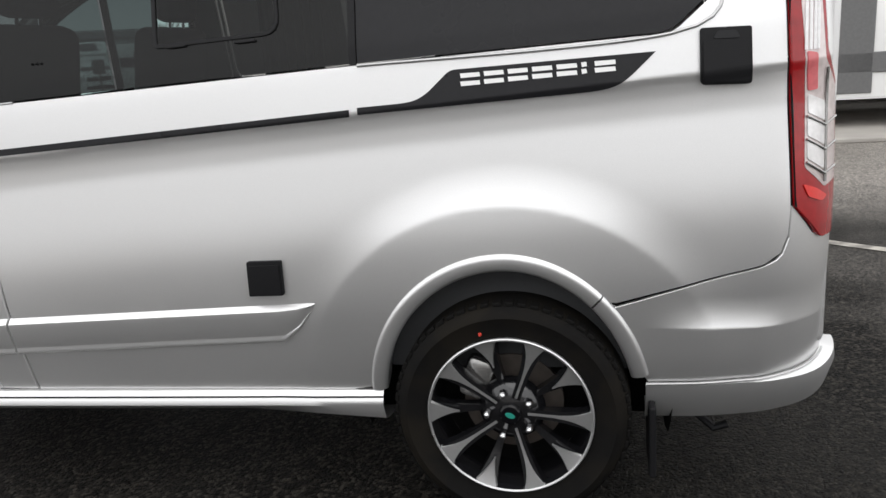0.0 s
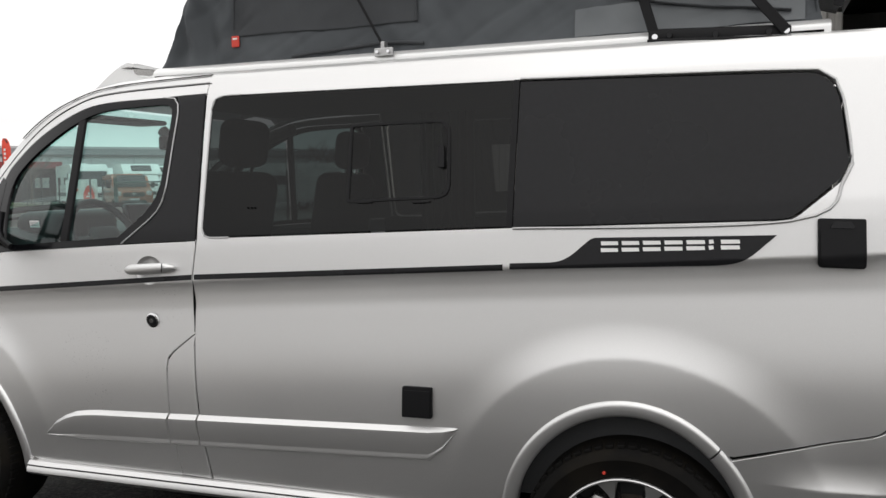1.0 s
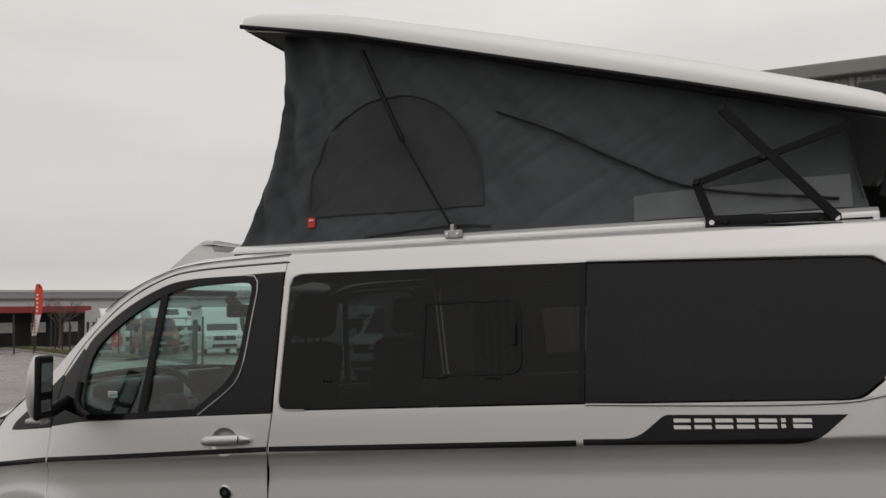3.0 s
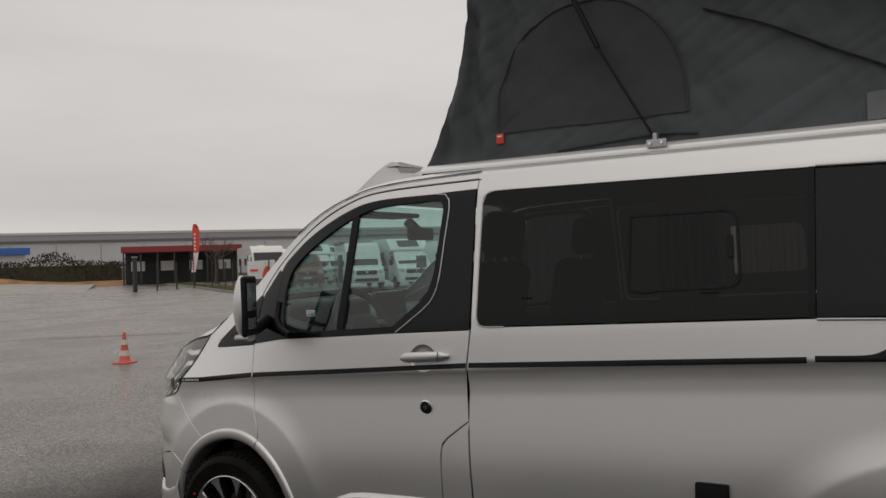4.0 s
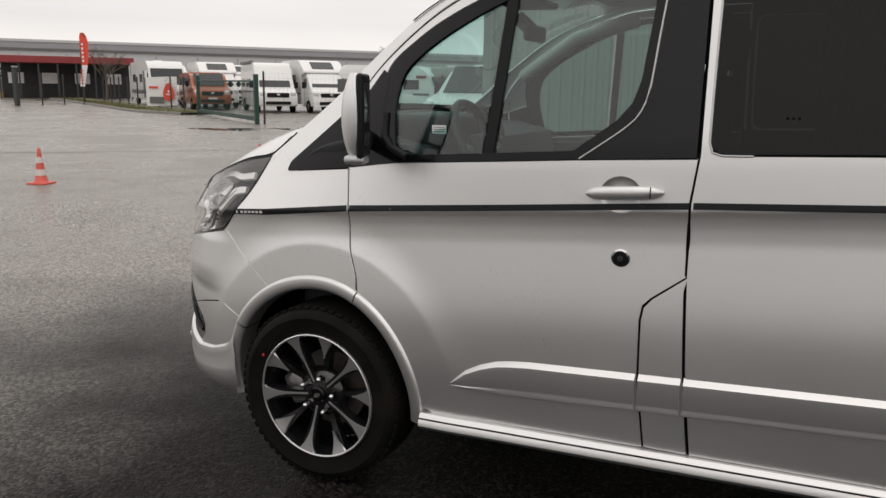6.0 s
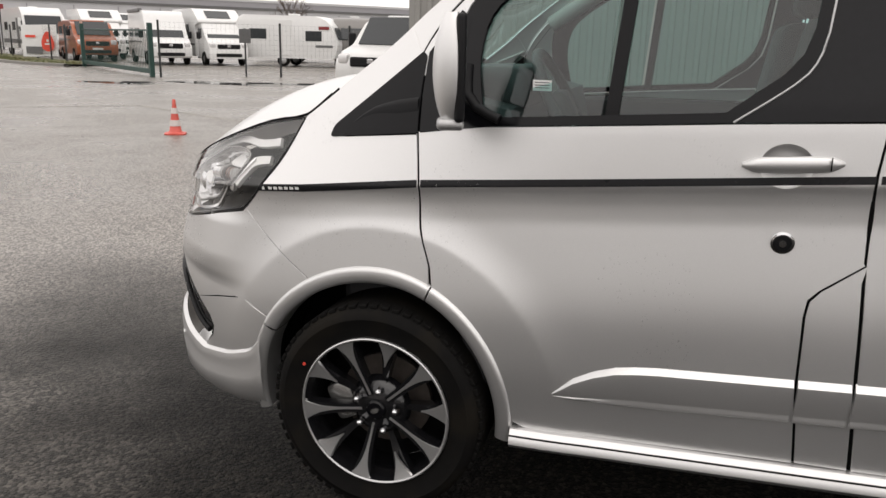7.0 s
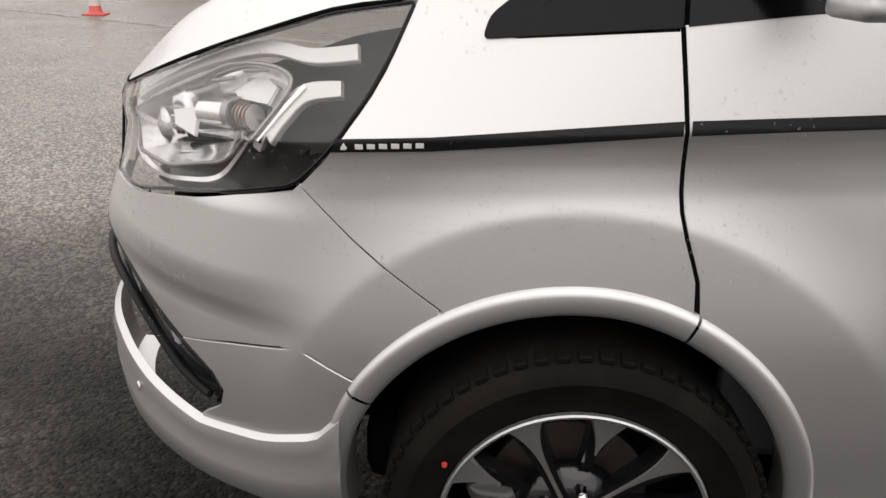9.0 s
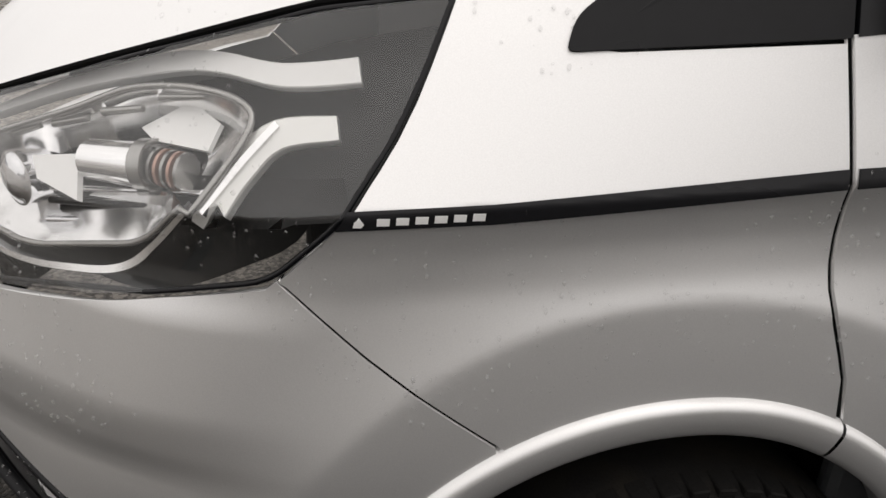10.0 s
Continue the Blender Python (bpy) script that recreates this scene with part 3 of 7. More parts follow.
def arch_line(a, extra, a0, a1, n=26):
    return [arch_point(a, extra, a0 + (a1 - a0) * i / n) for i in range(n + 1)]


def cut(line, at):
    """Keeps the points of a line for which at(p) holds."""
    return [p for p in line if at(p)]


# front wing
lamp_rear = smooth_line([(-0.502, 0.926), (-0.436, 0.993), (-0.371, 1.08), (-0.335, 1.15), (-0.304, 1.224)])
diag = smooth_line([(-0.502, 0.926), (-0.398, 0.84), (-0.300, 0.770), (-0.252, 0.738)])
pillar_out = smooth_line([(-0.304, 1.228), (-0.20, 1.315), (-0.02, 1.455), (0.12, 1.578), (0.36, 1.755), (0.62, 1.866), (0.85, 1.914), (1.31, 1.935)])
door_top = smooth_line([(0.098, 1.215), (0.070, 1.32), (0.090, 1.435), (0.195, 1.574), (0.41, 1.738), (0.64, 1.841), (0.84, 1.882), (1.302, 1.899)])
wing_arch = arch_line(F_ARCH, LIP - 0.016, 120, 67.1)
wing = [(x - G, z) for x, z in door_front if z > 0.772]
wing += [p for p in wing_arch[::-1]]
wing += [(x + 0.003, z + 0.003) for x, z in diag[::-1]]
wing += [(x + 0.003, z) for x, z in lamp_rear]
wing += [(-0.20, 1.306), (-0.02, 1.448), (0.040, 1.496), (0.086, 1.42), (-0.178, 1.206), (-0.188, 1.178), (-0.14, 1.176), (0.095, 1.198)]
panel("front_wing", wing, "silver")

# front door
belt_f = [(0.100, 1.207), (0.30, 1.232), (0.955, 1.276), (1.313 - G, 1.296)]
door = [(x + G, z) for x, z in door_front[::-1]]
door = arch_line(F_ARCH, LIP - 0.016, 4, 65.9) + door + belt_f + [(x - G, z) for x, z in door_rear[1:4]]
door += [(1.302, 0.945), (1.205, 0.872), (1.180, 0.845), (1.174, 0.80), (1.178, 0.61), (1.203, 0.372), (0.47, 0.352)]
recess = [(1.092 + 0.064 * math.cos(t), 1.180 + 0.056 * math.sin(t)) for t in np.linspace(0, 2 * math.pi, 29)[:-1]]
front_door = panel("door", door, "silver", holes=[recess], label="silver front door with black window surround")
sill_end = [(1.308, 0.943), (1.211, 0.868), (1.188, 0.840), (1.182, 0.80), (1.186, 0.61), (1.211, 0.374), (1.340, 0.374), (1.313, 0.66), (1.299, 0.90)]
panel("lower_door_panel", sill_end, "silver")

# silver window frame of the door and the roof pillar outside it
win = smooth_line([(0.225, 1.30), (0.200, 1.43), (0.225, 1.556), (0.325, 1.643), (0.455, 1.722), (0.654, 1.806), (0.82, 1.841), (1.12, 1.849)])
win_out = win + [(1.155, 1.843), (1.173, 1.820), (1.176, 1.79), (1.164, 1.66), (1.150, 1.505), (1.130, 1.432), (1.085, 1.378), (0.950, 1.280), (0.30, 1.236)]
frame_band = [p for p in door_top if p[1] > 1.32] + [(1.299, 1.862), (1.19, 1.859)] + [(1.12, 1.856)] + [(x - 0.004, z + 0.005) for x, z in win[::-1] if z > 1.36]
panel("door_window_frame", frame_band, "silver")
pil = pillar_out + [(1.314, 1.907)] + [(x - 0.002, z + 0.009) for x, z in door_top[::-1] if z > 1.34] + [(0.07, 1.43), (-0.09, 1.36)]
panel("roof_pillar", pil, "silver", off=-0.004)

# black film between the door glass and the next window
film = [(1.165, 1.853), (1.296, 1.857), (1.305, 1.301), (0.960, 1.281), (1.090, 1.377), (1.136, 1.430), (1.157, 1.505), (1.171, 1.66), (1.183, 1.79), (1.180, 1.825)]
panel("pillar_film", film, "black_film", off=0.001)
# black frame and panes of the door
ring_in = smooth_line([(0.290, 1.285), (0.270, 1.42), (0.295, 1.535), (0.375, 1.613), (0.50, 1.690), (0.668, 1.770), (0.82, 1.812), (1.09, 1.826)]) + [(1.130, 1.822), (1.146, 1.805), (1.149, 1.78), (1.138, 1.66), (1.124, 1.52), (1.104, 1.455), (1.062, 1.402), (0.935, 1.305), (0.34, 1.262)]
inner = [tuple(np.array(p)) for p in ring_in]


def ring_panel(name, outer, inside, mat, off, **more):
    """A frame between two outlines."""
    return panel(name, outer, mat, off, holes=[inside], **more)


ring_panel("window_seal", win_out, inner, "gloss_black", 0.002)
rear_pane = [p for p in inner if p[0] > 0.70]
bar_top, bar_low = (0.678, 1.772), (0.638, 1.272)
split_x = lambda z: bar_low[0] + (bar_top[0] - bar_low[0]) * (z - bar_low[1]) / (bar_top[1] - bar_low[1])
big = [p for p in inner if p[0] > split_x(p[1]) + 0.02] + [(0.658, 1.278), (0.700, 1.775)]
small = [p for p in inner if p[0] < split_x(p[1]) - 0.02]
k = next(i for i in range(len(small)) if math.hypot(small[i][0] - small[i - 1][0], small[i][1] - small[i - 1][1]) > 0.25)
small = small[k:] + small[:k] + ([(0.660, 1.755), (0.622, 1.278)] if small[k - 1][1] > 1.5 else [(0.622, 1.278), (0.660, 1.755)])
for o in (panel("window_pane", big, "glass_clear", -0.012, label="pale green side window", flange=0.004), panel("quarter_pane", small, "glass_clear", -0.012, flange=0.004)):
    pass
panel("window_divider", [(0.632, 1.262), (0.666, 1.262), (0.708, 1.788), (0.672, 1.778)], "black_plastic", 0.001)
part("window_bright_edge", tube([on_body(s, z, 0.003) for s, z in smooth_line([(0.955, 1.281), (1.088, 1.378), (1.133, 1.431), (1.153, 1.505), (1.167, 1.66), (1.179, 1.79), (1.175, 1.824), (1.155, 1.847), (1.10, 1.852)])], 0.0032, 8), M["steel"], van, smooth=50)
# black triangle before the mirror
tri = rounded([(-0.196, 1.172), (-0.186, 1.206), (0.090, 1.432), (0.102, 1.42), (0.096, 1.33), (0.098, 1.203)], [0.010, 0.015, 0.006, 0.006, 0.02, 0.004])
panel("mirror_triangle", tri, "trim_black", 0.005)
ridge = smooth_line([(-0.135, 1.205), (-0.05, 1.262), (0.094, 1.292)])
part("triangle_ridge", loft([[on_body(s, z + d * k, 0.0046 + o * k) for d, o in ((0.012, 0.0), (0.002, 0.006), (-0.006, 0.006), (-0.030, 0.0))] for s, z, k in [(s, z, min(1.0, 0.02 + 6 * (s + 0.135))) for s, z in ridge]]), M["trim_black"], van, smooth=60)
panel("mirror_mount", [(0.106, 1.205), (0.103, 1.33), (0.108, 1.43), (0.20, 1.55), (0.232, 1.53), (0.222, 1.42), (0.232, 1.30), (0.32, 1.236)], "gloss_black", 0.003)

# long side panel: lower side, rear pillar and the band over the glass in one
win_low, win_rear = 1.303, 0
hole = [(1.334, 1.306), (2.548, 1.358), (3.385, 1.388)] + [(3.52, 1.506), (3.538, 1.545), (3.515, 1.735), (3.495, 1.79), (3.45, 1.822), (2.55, 1.843), (1.330, 1.850)]
hole = rounded(hole, [0.055, 0, 0.03, 0.03, 0.02, 0, 0.03, 0.04, 0, 0.055], 6)
side = [(x + G, z) for x, z in door_rear[2:]] + [(1.36, 0.374), (2.45, 0.395)]
side += arch_line(R_ARCH, LIP - 0.016, 173, 47, 34)
side += smooth_line([(3.240, 0.688), (3.464, 0.748), (3.62, 0.786), (3.665, 0.815), (3.683, 0.86), (3.688, 0.935)])
side += [(3.672, 1.20), (3.660, 1.45), (3.662, 1.72), (3.69, 1.88), (3.72, 1.934), (1.306, 1.932), (1.306, 1.906), (1.310, 1.70), (1.317, 1.31)]
side_holes = [hole]
panel("side_panel", side, "silver", holes=side_holes, label="silver side panel with wheel arch blister")
pane_line = rounded([(1.955, 1.449), (2.323, 1.465), (2.309, 1.713), (1.950, 1.707)], [0.008, 0.045, 0.045, 0.008])
panel("side_window", rounded([(1.341, 1.313), (2.535, 1.364), (2.535, 1.838), (1.337, 1.844)], [0.05, 0, 0, 0.05], 6), "glass_tint", 0.0, label="dark tinted side window", flange=0.004, holes=[pane_line])
# chrome-like edge round the window
part("window_edge", tube([on_body(s, z, 0.001) for s, z in smooth_line([(1.46, 1.8475), (1.385, 1.847), (1.350, 1.836), (1.335, 1.80), (1.338, 1.345), (1.348, 1.318), (1.375, 1.3105), (1.46, 1.313)])], 0.0035, 8), M["steel"], van, smooth=40)
rear_glass = rounded([(2.556, 1.364), (3.378, 1.393), (3.508, 1.507), (3.530, 1.545), (3.506, 1.735), (3.488, 1.784), (3.445, 1.815), (2.556, 1.836)], [0, 0.03, 0.03, 0.02, 0.03, 0.03, 0.04, 0])
panel("rear_side_window", rear_glass, "black_film", 0.001, label="blacked-out rear side window", flange=0.004)
panel("window_post", [(2.534, 1.361), (2.553, 1.361), (2.553, 1.842), (2.534, 1.842)], "black_plastic", 0.006)
part("rear_window_edge", tube([on_body(s, z, 0.004) for s, z in smooth_line([(2.556, 1.357), (3.380, 1.387), (3.518, 1.503), (3.538, 1.548), (3.514, 1.738), (3.494, 1.792), (3.448, 1.823), (2.556, 1.844)])], 0.0045, 8), M["steel"], van, smooth=40)
# sliding pane in the side window
for outer, inside in ((rounded([(1.945, 1.440), (2.333, 1.456), (2.318, 1.722), (1.940, 1.716)], [0.012, 0.05, 0.05, 0.012]), rounded([(1.955, 1.449), (2.323, 1.465), (2.309, 1.713), (1.950, 1.707)], [0.008, 0.045, 0.045, 0.008])),):
    ring_panel("sliding_pane_frame", outer, inside, "black_plastic", 0.006, both=False, cell=0.06)
panel("sliding_pane", inside, "glass_slide", 0.001, both=False, flange=0.003)
panel("pane_latch", rounded([(2.288, 1.555), (2.308, 1.556), (2.304, 1.630), (2.284, 1.629)], 0.004), "black_plastic", 0.016, both=False)
for a in (1.985, 2.20):
    panel("pane_clip", [(a, 1.438), (a + 0.06, 1.440), (a + 0.06, 1.446), (a, 1.444)], "black_plastic", 0.010, both=False)
for a in (1.535, 1.550, 1.565):
    panel("window_vent_hole", rounded([(a, 1.418), (a + 0.007, 1.418), (a + 0.007, 1.425), (a, 1.425)], 0.003), "seam", 0.003, both=False)

# stripe, emblem panel and plain marks on it
zs = lambda x: crease(x) - 0.004 if x > 0 else crease(x) - 0.004 - 0.05 * x * x * 0.3
stripe_x = np.linspace(-0.424, 2.524, 40)
low = [(x, np.interp(x, [-0.44, -0.27, 0.1, 0.29, 1.30, 2.53], [0.992, 1.004, 1.050, 1.067, 1.150, 1.222])) for x in stripe_x]
high = [(x, np.interp(x, [-0.44, -0.27, 0.1, 0.29, 1.30, 2.53], [1.012, 1.026, 1.071, 1.087, 1.170, 1.241])) for x in stripe_x]
cutx = (0.116, 1.302)
for a, c in ((-1, cutx[0] - 0.006), (cutx[0] + 0.006, cutx[1] - 0.006), (cutx[1] + 0.006, 3)):
    xs_ = [max(a, -0.424)] + [x for x in stripe_x if a < x < c] + [min(c, 2.524)]
    lo_ = [(x, float(np.interp(x, [p[0] for p in low], [p[1] for p in low]))) for x in xs_]
    hi_ = [(x, float(np.interp(x, [p[0] for p in high], [p[1] for p in high]))) for x in xs_]
    if a == -1:
        lo_ = [(-0.436, 0.992)] + lo_
    panel("stripe", lo_ + hi_[::-1], "black_film", 0.0025, flange=0.002, cell=0.05)
emblem = rounded([(2.548, 1.226), (3.215, 1.256), (3.268, 1.275), (3.344, 1.346), (2.812, 1.331), (2.745, 1.272), (2.705, 1.252), (2.548, 1.245)], [0, 0.06, 0.03, 0, 0.015, 0.02, 0.04, 0])
panel("stripe_emblem", emblem, "black_film", 0.0025, flange=0.002, label="black emblem panel with white block marks")
for i in range(7):
    a = 2.842 + i * 0.0635
    wdt = 0.052 if i != 5 else 0.013
    a += 0 if i < 6 else -0.030
    z0, z1 = 1.287 + (a - 2.84) * 0.042, 1.320 + (a - 2.84) * 0.030
    for lo_, hi_ in ((z0, z0 + 0.012), (z1 - 0.012, z1)):
        panel("emblem_mark", [(a, lo_), (a + wdt, lo_ + 0.002), (a + wdt - 0.002, hi_ + 0.001), (a - 0.002, hi_)], "white_mark", 0.0042, flange=0.001)
for i in range(6):
    a = -0.392 + i * 0.0195
    panel("stripe_mark", [(a, 1.0015 + i * 0.0016), (a + 0.013, 1.002 + i * 0.0016), (a + 0.013, 1.0105 + i * 0.0016), (a, 1.010 + i * 0.0016)], "white_mark", 0.0042, flange=0.0005)
panel("stripe_mark", [(-0.417, 0.999), (-0.408, 0.999), (-0.405, 1.003), (-0.411, 1.010), (-0.416, 1.005)], "white_mark", 0.0042, flange=0.0005)

# door handle and lock
hx, hz = 1.106, 1.185
hr = loft([[on_body(1.092 + (x - 1.092) * k_, 1.180 + (z - 1.180) * k_, o_) for x, z in recess] for k_, o_ in ((1.02, -0.001), (0.99, -0.003), (0.93, -0.009), (0.80, -0.015), (0.55, -0.019), (0.01, -0.020))], close=True)
part("handle_recess", hr, M["silver"], front_door, smooth=70)
rows = []
for i in range(17):
    t = i / 16
    s = 0.986 + 0.236 * t
    z = 1.178 + 0.016 * t
    lift_ = 0.026 * math.sin(math.pi * min(1, max(0, t))) ** 0.35 + 0.003
    hgt = 0.021 * (1 - 0.25 * abs(2 * t - 1) ** 3) * min(1, 6 * t + 0.35, 6 * (1 - t) + 0.35)
    c = on_body(s, z, lift_)
    nn = Vector(body_normal(s, z))
    rows.append([c + Vector((0, 0, 1)) * hgt * math.cos(q) + nn * 0.013 * math.sin(q) for q in [2 * math.pi * j / 12 for j in range(12)]])
hb = loft(rows, close=True)
for r_ in (rows[0], rows[-1]):
    hb.faces.new([hb.verts.new(p) for p in r_])
handle = part("door_handle", hb, M["silver"], front_door, "silver pull handle", smooth=50)
panel("handle_key_cap", [(1.186, 1.176), (1.189, 1.176), (1.189, 1.209), (1.186, 1.209)], "seam", 0.041, both=False, parent=front_door, flange=0.002)
LM = Matrix.Translation(on_body(1.105, 0.986, 0.0)) @ Matrix.Rotation(radians(8), 4, "X")
lock = part("door_lock", lathe([(0.0, -0.012), (0.021, -0.012), (0.024, -0.008), (0.024, 0.0)], 28, m=LM), M["black_plastic"], front_door, "black round security lock", smooth=35)
part("lock_ring", lathe([(0.024, -0.004), (0.024, -0.010), (0.029, -0.008), (0.030, 0.0)], 28, m=LM), M["chrome"], lock, smooth=50)
part("lock_cylinder", lathe([(0.0, -0.014), (0.009, -0.014), (0.010, -0.011)], 18, m=LM), M["chrome"], lock, smooth=50)

# side moulding: a raised bar with a lit upper bevel, in three pieces
mz = lambda x: 0.478 + (x - 0.541) * 0.0582
mtop = lambda x: np.interp(x, [0.54, 0.60, 0.69, 0.80, 2.37], [0.482, 0.540, 0.588, 0.606, 0.686])
mlow = lambda x: np.interp(x, [0.54, 2.29], [0.478, 0.575])


def moulding(x0, x1, tip0=False, tip1=False):
    xs = list(np.linspace(x0, x1, max(3, int((x1 - x0) / 0.05))))
    rows_ = []
    for x in xs:
        zt, zl = mtop(x), mlow(x)
        if tip1 and x > 2.285:
            zl = np.interp(x, [2.285, 2.372], [0.577, 0.682])
        h = max(zt - zl, 0.003)
        lift_ = 0.016 * min(1, h / 0.05)
        sec = [(zt + 0.003, -0.004), (zt, 0.001), (zt - 0.11 * h - 0.003, lift_), (zt - 0.28 * h, lift_ * 1.05), (zl + 0.13 * h, lift_ * 0.55), (zl + 0.06 * h, lift_ * 0.50), (zl + 0.01 * h, lift_ * 0.62), (zl - 0.05 * h, lift_ * 0.60), (zl - 0.12 * h, lift_ * 0.25), (zl - 0.16 * h, -0.004)]
        rows_.append([on_body(x, z, o) for z, o in sec])
    b_ = loft(rows_)
    for r_ in (rows_[0], rows_[-1]):
        b_.faces.new([b_.verts.new(p) for p in r_])
    return part("side_moulding", b_, M["silver"], van, smooth=28)


moulding(0.545, 1.176)
moulding(1.186, 1.313)
moulding(1.322, 2.371, tip1=True)
# sill bar
def sill_rows(x0, x1, prof):
    return [[Vector((x, body(x, 0.38)[1] + dy, z + 0.045 * (x - 0.45) / 2.1)) for dy, z in prof(x)] for x in np.linspace(x0, x1, 40)]


def sill_prof(x):
    deep = np.interp(x, [0.4, 1.3, 2.1, 2.56], [0.046, 0.048, 0.046, 0.080])
    return [(0.03, 0.356), (-0.010, 0.350), (-0.022, 0.336), (-0.020, 0.330), (-0.026, 0.322), (-0.028, 0.306), (-0.008, 0.335 - deep), (0.02, 0.325 - deep), (0.25, 0.20)]


part("side_sill", loft(sill_rows(0.425, 2.545, sill_prof)), M["silver"], van, "silver side skirt", smooth=35)
part("sill_gap", loft(sill_rows(0.425, 2.545, lambda x: [(-0.0235, 0.3345), (-0.0245, 0.331)])), M["seam"], van)
mir = Matrix.Translation((0, 2 * MID, 0)) @ Matrix.Diagonal((1, -1, 1, 1))
bsl = loft(sill_rows(0.425, 2.545, sill_prof))
bmesh.ops.transform(bsl, matrix=mir, verts=bsl.verts[:])
part("side_sill", bsl, M["silver"], van, smooth=35)

# wheel arch lips
def arch_lip(a, a0, a1, name="wheel_arch_lip", breaks=()):
    ends = [a0, *breaks, a1]
    for p0, p1 in zip(ends, ends[1:]):
        rows_ = []
        g = 0.35
        for i in range(41):
            t = p0 + g + (p1 - p0 - 2 * g) * i / 40
            pt = lambda e, o: on_body(*arch_point(a, e, t), o)
            rows_.append([pt(LIP + 0.004, -0.010), pt(LIP, 0.001), pt(LIP - 0.004, 0.007), pt(LIP - 0.009, 0.0100), pt(LIP - 0.015, 0.0108), pt(0.022, 0.0095), pt(0.010, 0.0065), pt(0.004, 0.003), pt(0.0, -0.003), pt(0.001, -0.03), pt(0.006, -0.09)])
        part(name, loft(rows_), M["silver"], van, smooth=32)


arch_lip(F_ARCH, -6, 180 + 13, breaks=(66.5, 150.5))
arch_lip(R_ARCH, 13, 180 - 6, breaks=(48,))
# wheel housings
for cx in (0.0, WB):
    part("wheel_housing", loft([[(cx + r_ * math.cos(t_), y_, AXLE + 0.03 + r_ * math.sin(t_)) for t_ in np.linspace(-0.24, math.pi + 0.24, 44)] for r_, y_ in ((0.462, 0.125), (0.455, 0.16), (0.45, 0.46), (0.0, 0.46))]), M["seam"], van, smooth=60)
    for k_ in range(7):
        t = radians(40 + k_ * 17)
        part("housing_rib", box(0.012, 0.28, 0.012, (cx + 0.440 * math.cos(t), 0.24, AXLE + 0.03 + 0.440 * math.sin(t)), 0.003), M["black_plastic"], van)
part("underbody", box(3.9, 1.50, 0.14, (1.55, MID, 0.33), 0.03), M["seam"], van)
part("mud_flap", box(0.02, 0.20, 0.22, (3.335, 0.16, 0.26), 0.006), M["black_plastic"], van)
part("tow_eye", tube([(3.47, 0.25, 0.27), (3.52, 0.22, 0.235), (3.56, 0.22, 0.25)], 0.012), M["black_plastic"], van)

# front bumper
low_seam = [(-0.372, 0.560), (-0.401, 0.588), (-0.507, 0.634), (-0.66, 0.600), (-0.800, 0.560)]
fog_top = smooth_line([(-0.800, 0.560), (-0.90, 0.610), (-0.99, 0.648), (-1.10, 0.675)])
up = [p for p in diag] + arch_line(F_ARCH, LIP - 0.016, 122, 148)[1:] + [(x, z + 0.003) for x, z in low_seam[1:]] + [(x, z + 0.003) for x, z in fog_top] + [(-1.46, 0.68), (-1.46, 0.80), (-1.21, 0.795), (-0.97, 0.822), (-0.637, 0.893), (-0.515, 0.915)]
panel("front_bumper", up, "silver", -0.001)
fog_low = smooth_line([(-0.800, 0.560), (-0.718, 0.515), (-0.694, 0.482), (-0.706, 0.440)])
spoil_top = smooth_line([(-0.398, 0.545), (-0.424, 0.515), (-0.475, 0.462), (-0.60, 0.420), (-0.766, 0.385)])
lowp = arch_line(F_ARCH, LIP - 0.016, 151, 158)[0:] + spoil_top + [(-0.768, 0.392), (-0.706, 0.440)] + fog_low[::-1] + [(x, z - 0.003) for x, z in low_seam[::-1][1:]]
panel("bumper_corner", lowp, "silver", -0.001)
sp = []
for i in range(46):
    s = np.interp(i, [0, 12, 45], [-0.424, -0.70, -1.46])
    zt = np.interp(s, [-1.46, -1.15, -0.95, -0.766, -0.60, -0.475, -0.424], [0.44, 0.43, 0.40, 0.385, 0.420, 0.463, 0.52])
    zb = np.interp(s, [-1.46, -1.0, -0.7, -0.43], [0.20, 0.205, 0.225, 0.262])
    h = zt - zb
    sp.append([on_body(s, zt, -0.004), on_body(s, zt - 0.05 * h, 0.012), on_body(s, zt - 0.20 * h, 0.020), on_body(s, zt - 0.42 * h, 0.016), on_body(s, zt - 0.50 * h, 0.024), on_body(s, zt - 0.85 * h, 0.022), on_body(s, zb, 0.004), on_body(s, zb - 0.006, -0.05)])
part("front_spoiler", loft(sp), M["silver"], van, smooth=40)
SM = on_body(-0.985, 0.352, 0.021)
part("parking_sensor", lathe([(0, -0.004), (0.010, -0.004), (0.0125, 0.0)], 18, m=Matrix.Translation(SM) @ Matrix.Rotation(radians(-55), 4, "Z")), M["silver"], van, smooth=40)
# fog lamp bay
bay = [(-0.694, 0.482), (-0.718, 0.515), (-0.800, 0.560), (-0.90, 0.610), (-0.99, 0.648), (-1.10, 0.675), (-1.46, 0.68), (-1.46, 0.43), (-1.15, 0.43), (-0.95, 0.40), (-0.766, 0.388), (-0.706, 0.440)]
fog = panel("fog_lamp_bay", bay, "gloss_black", -0.055, label="gloss black fog lamp bay")
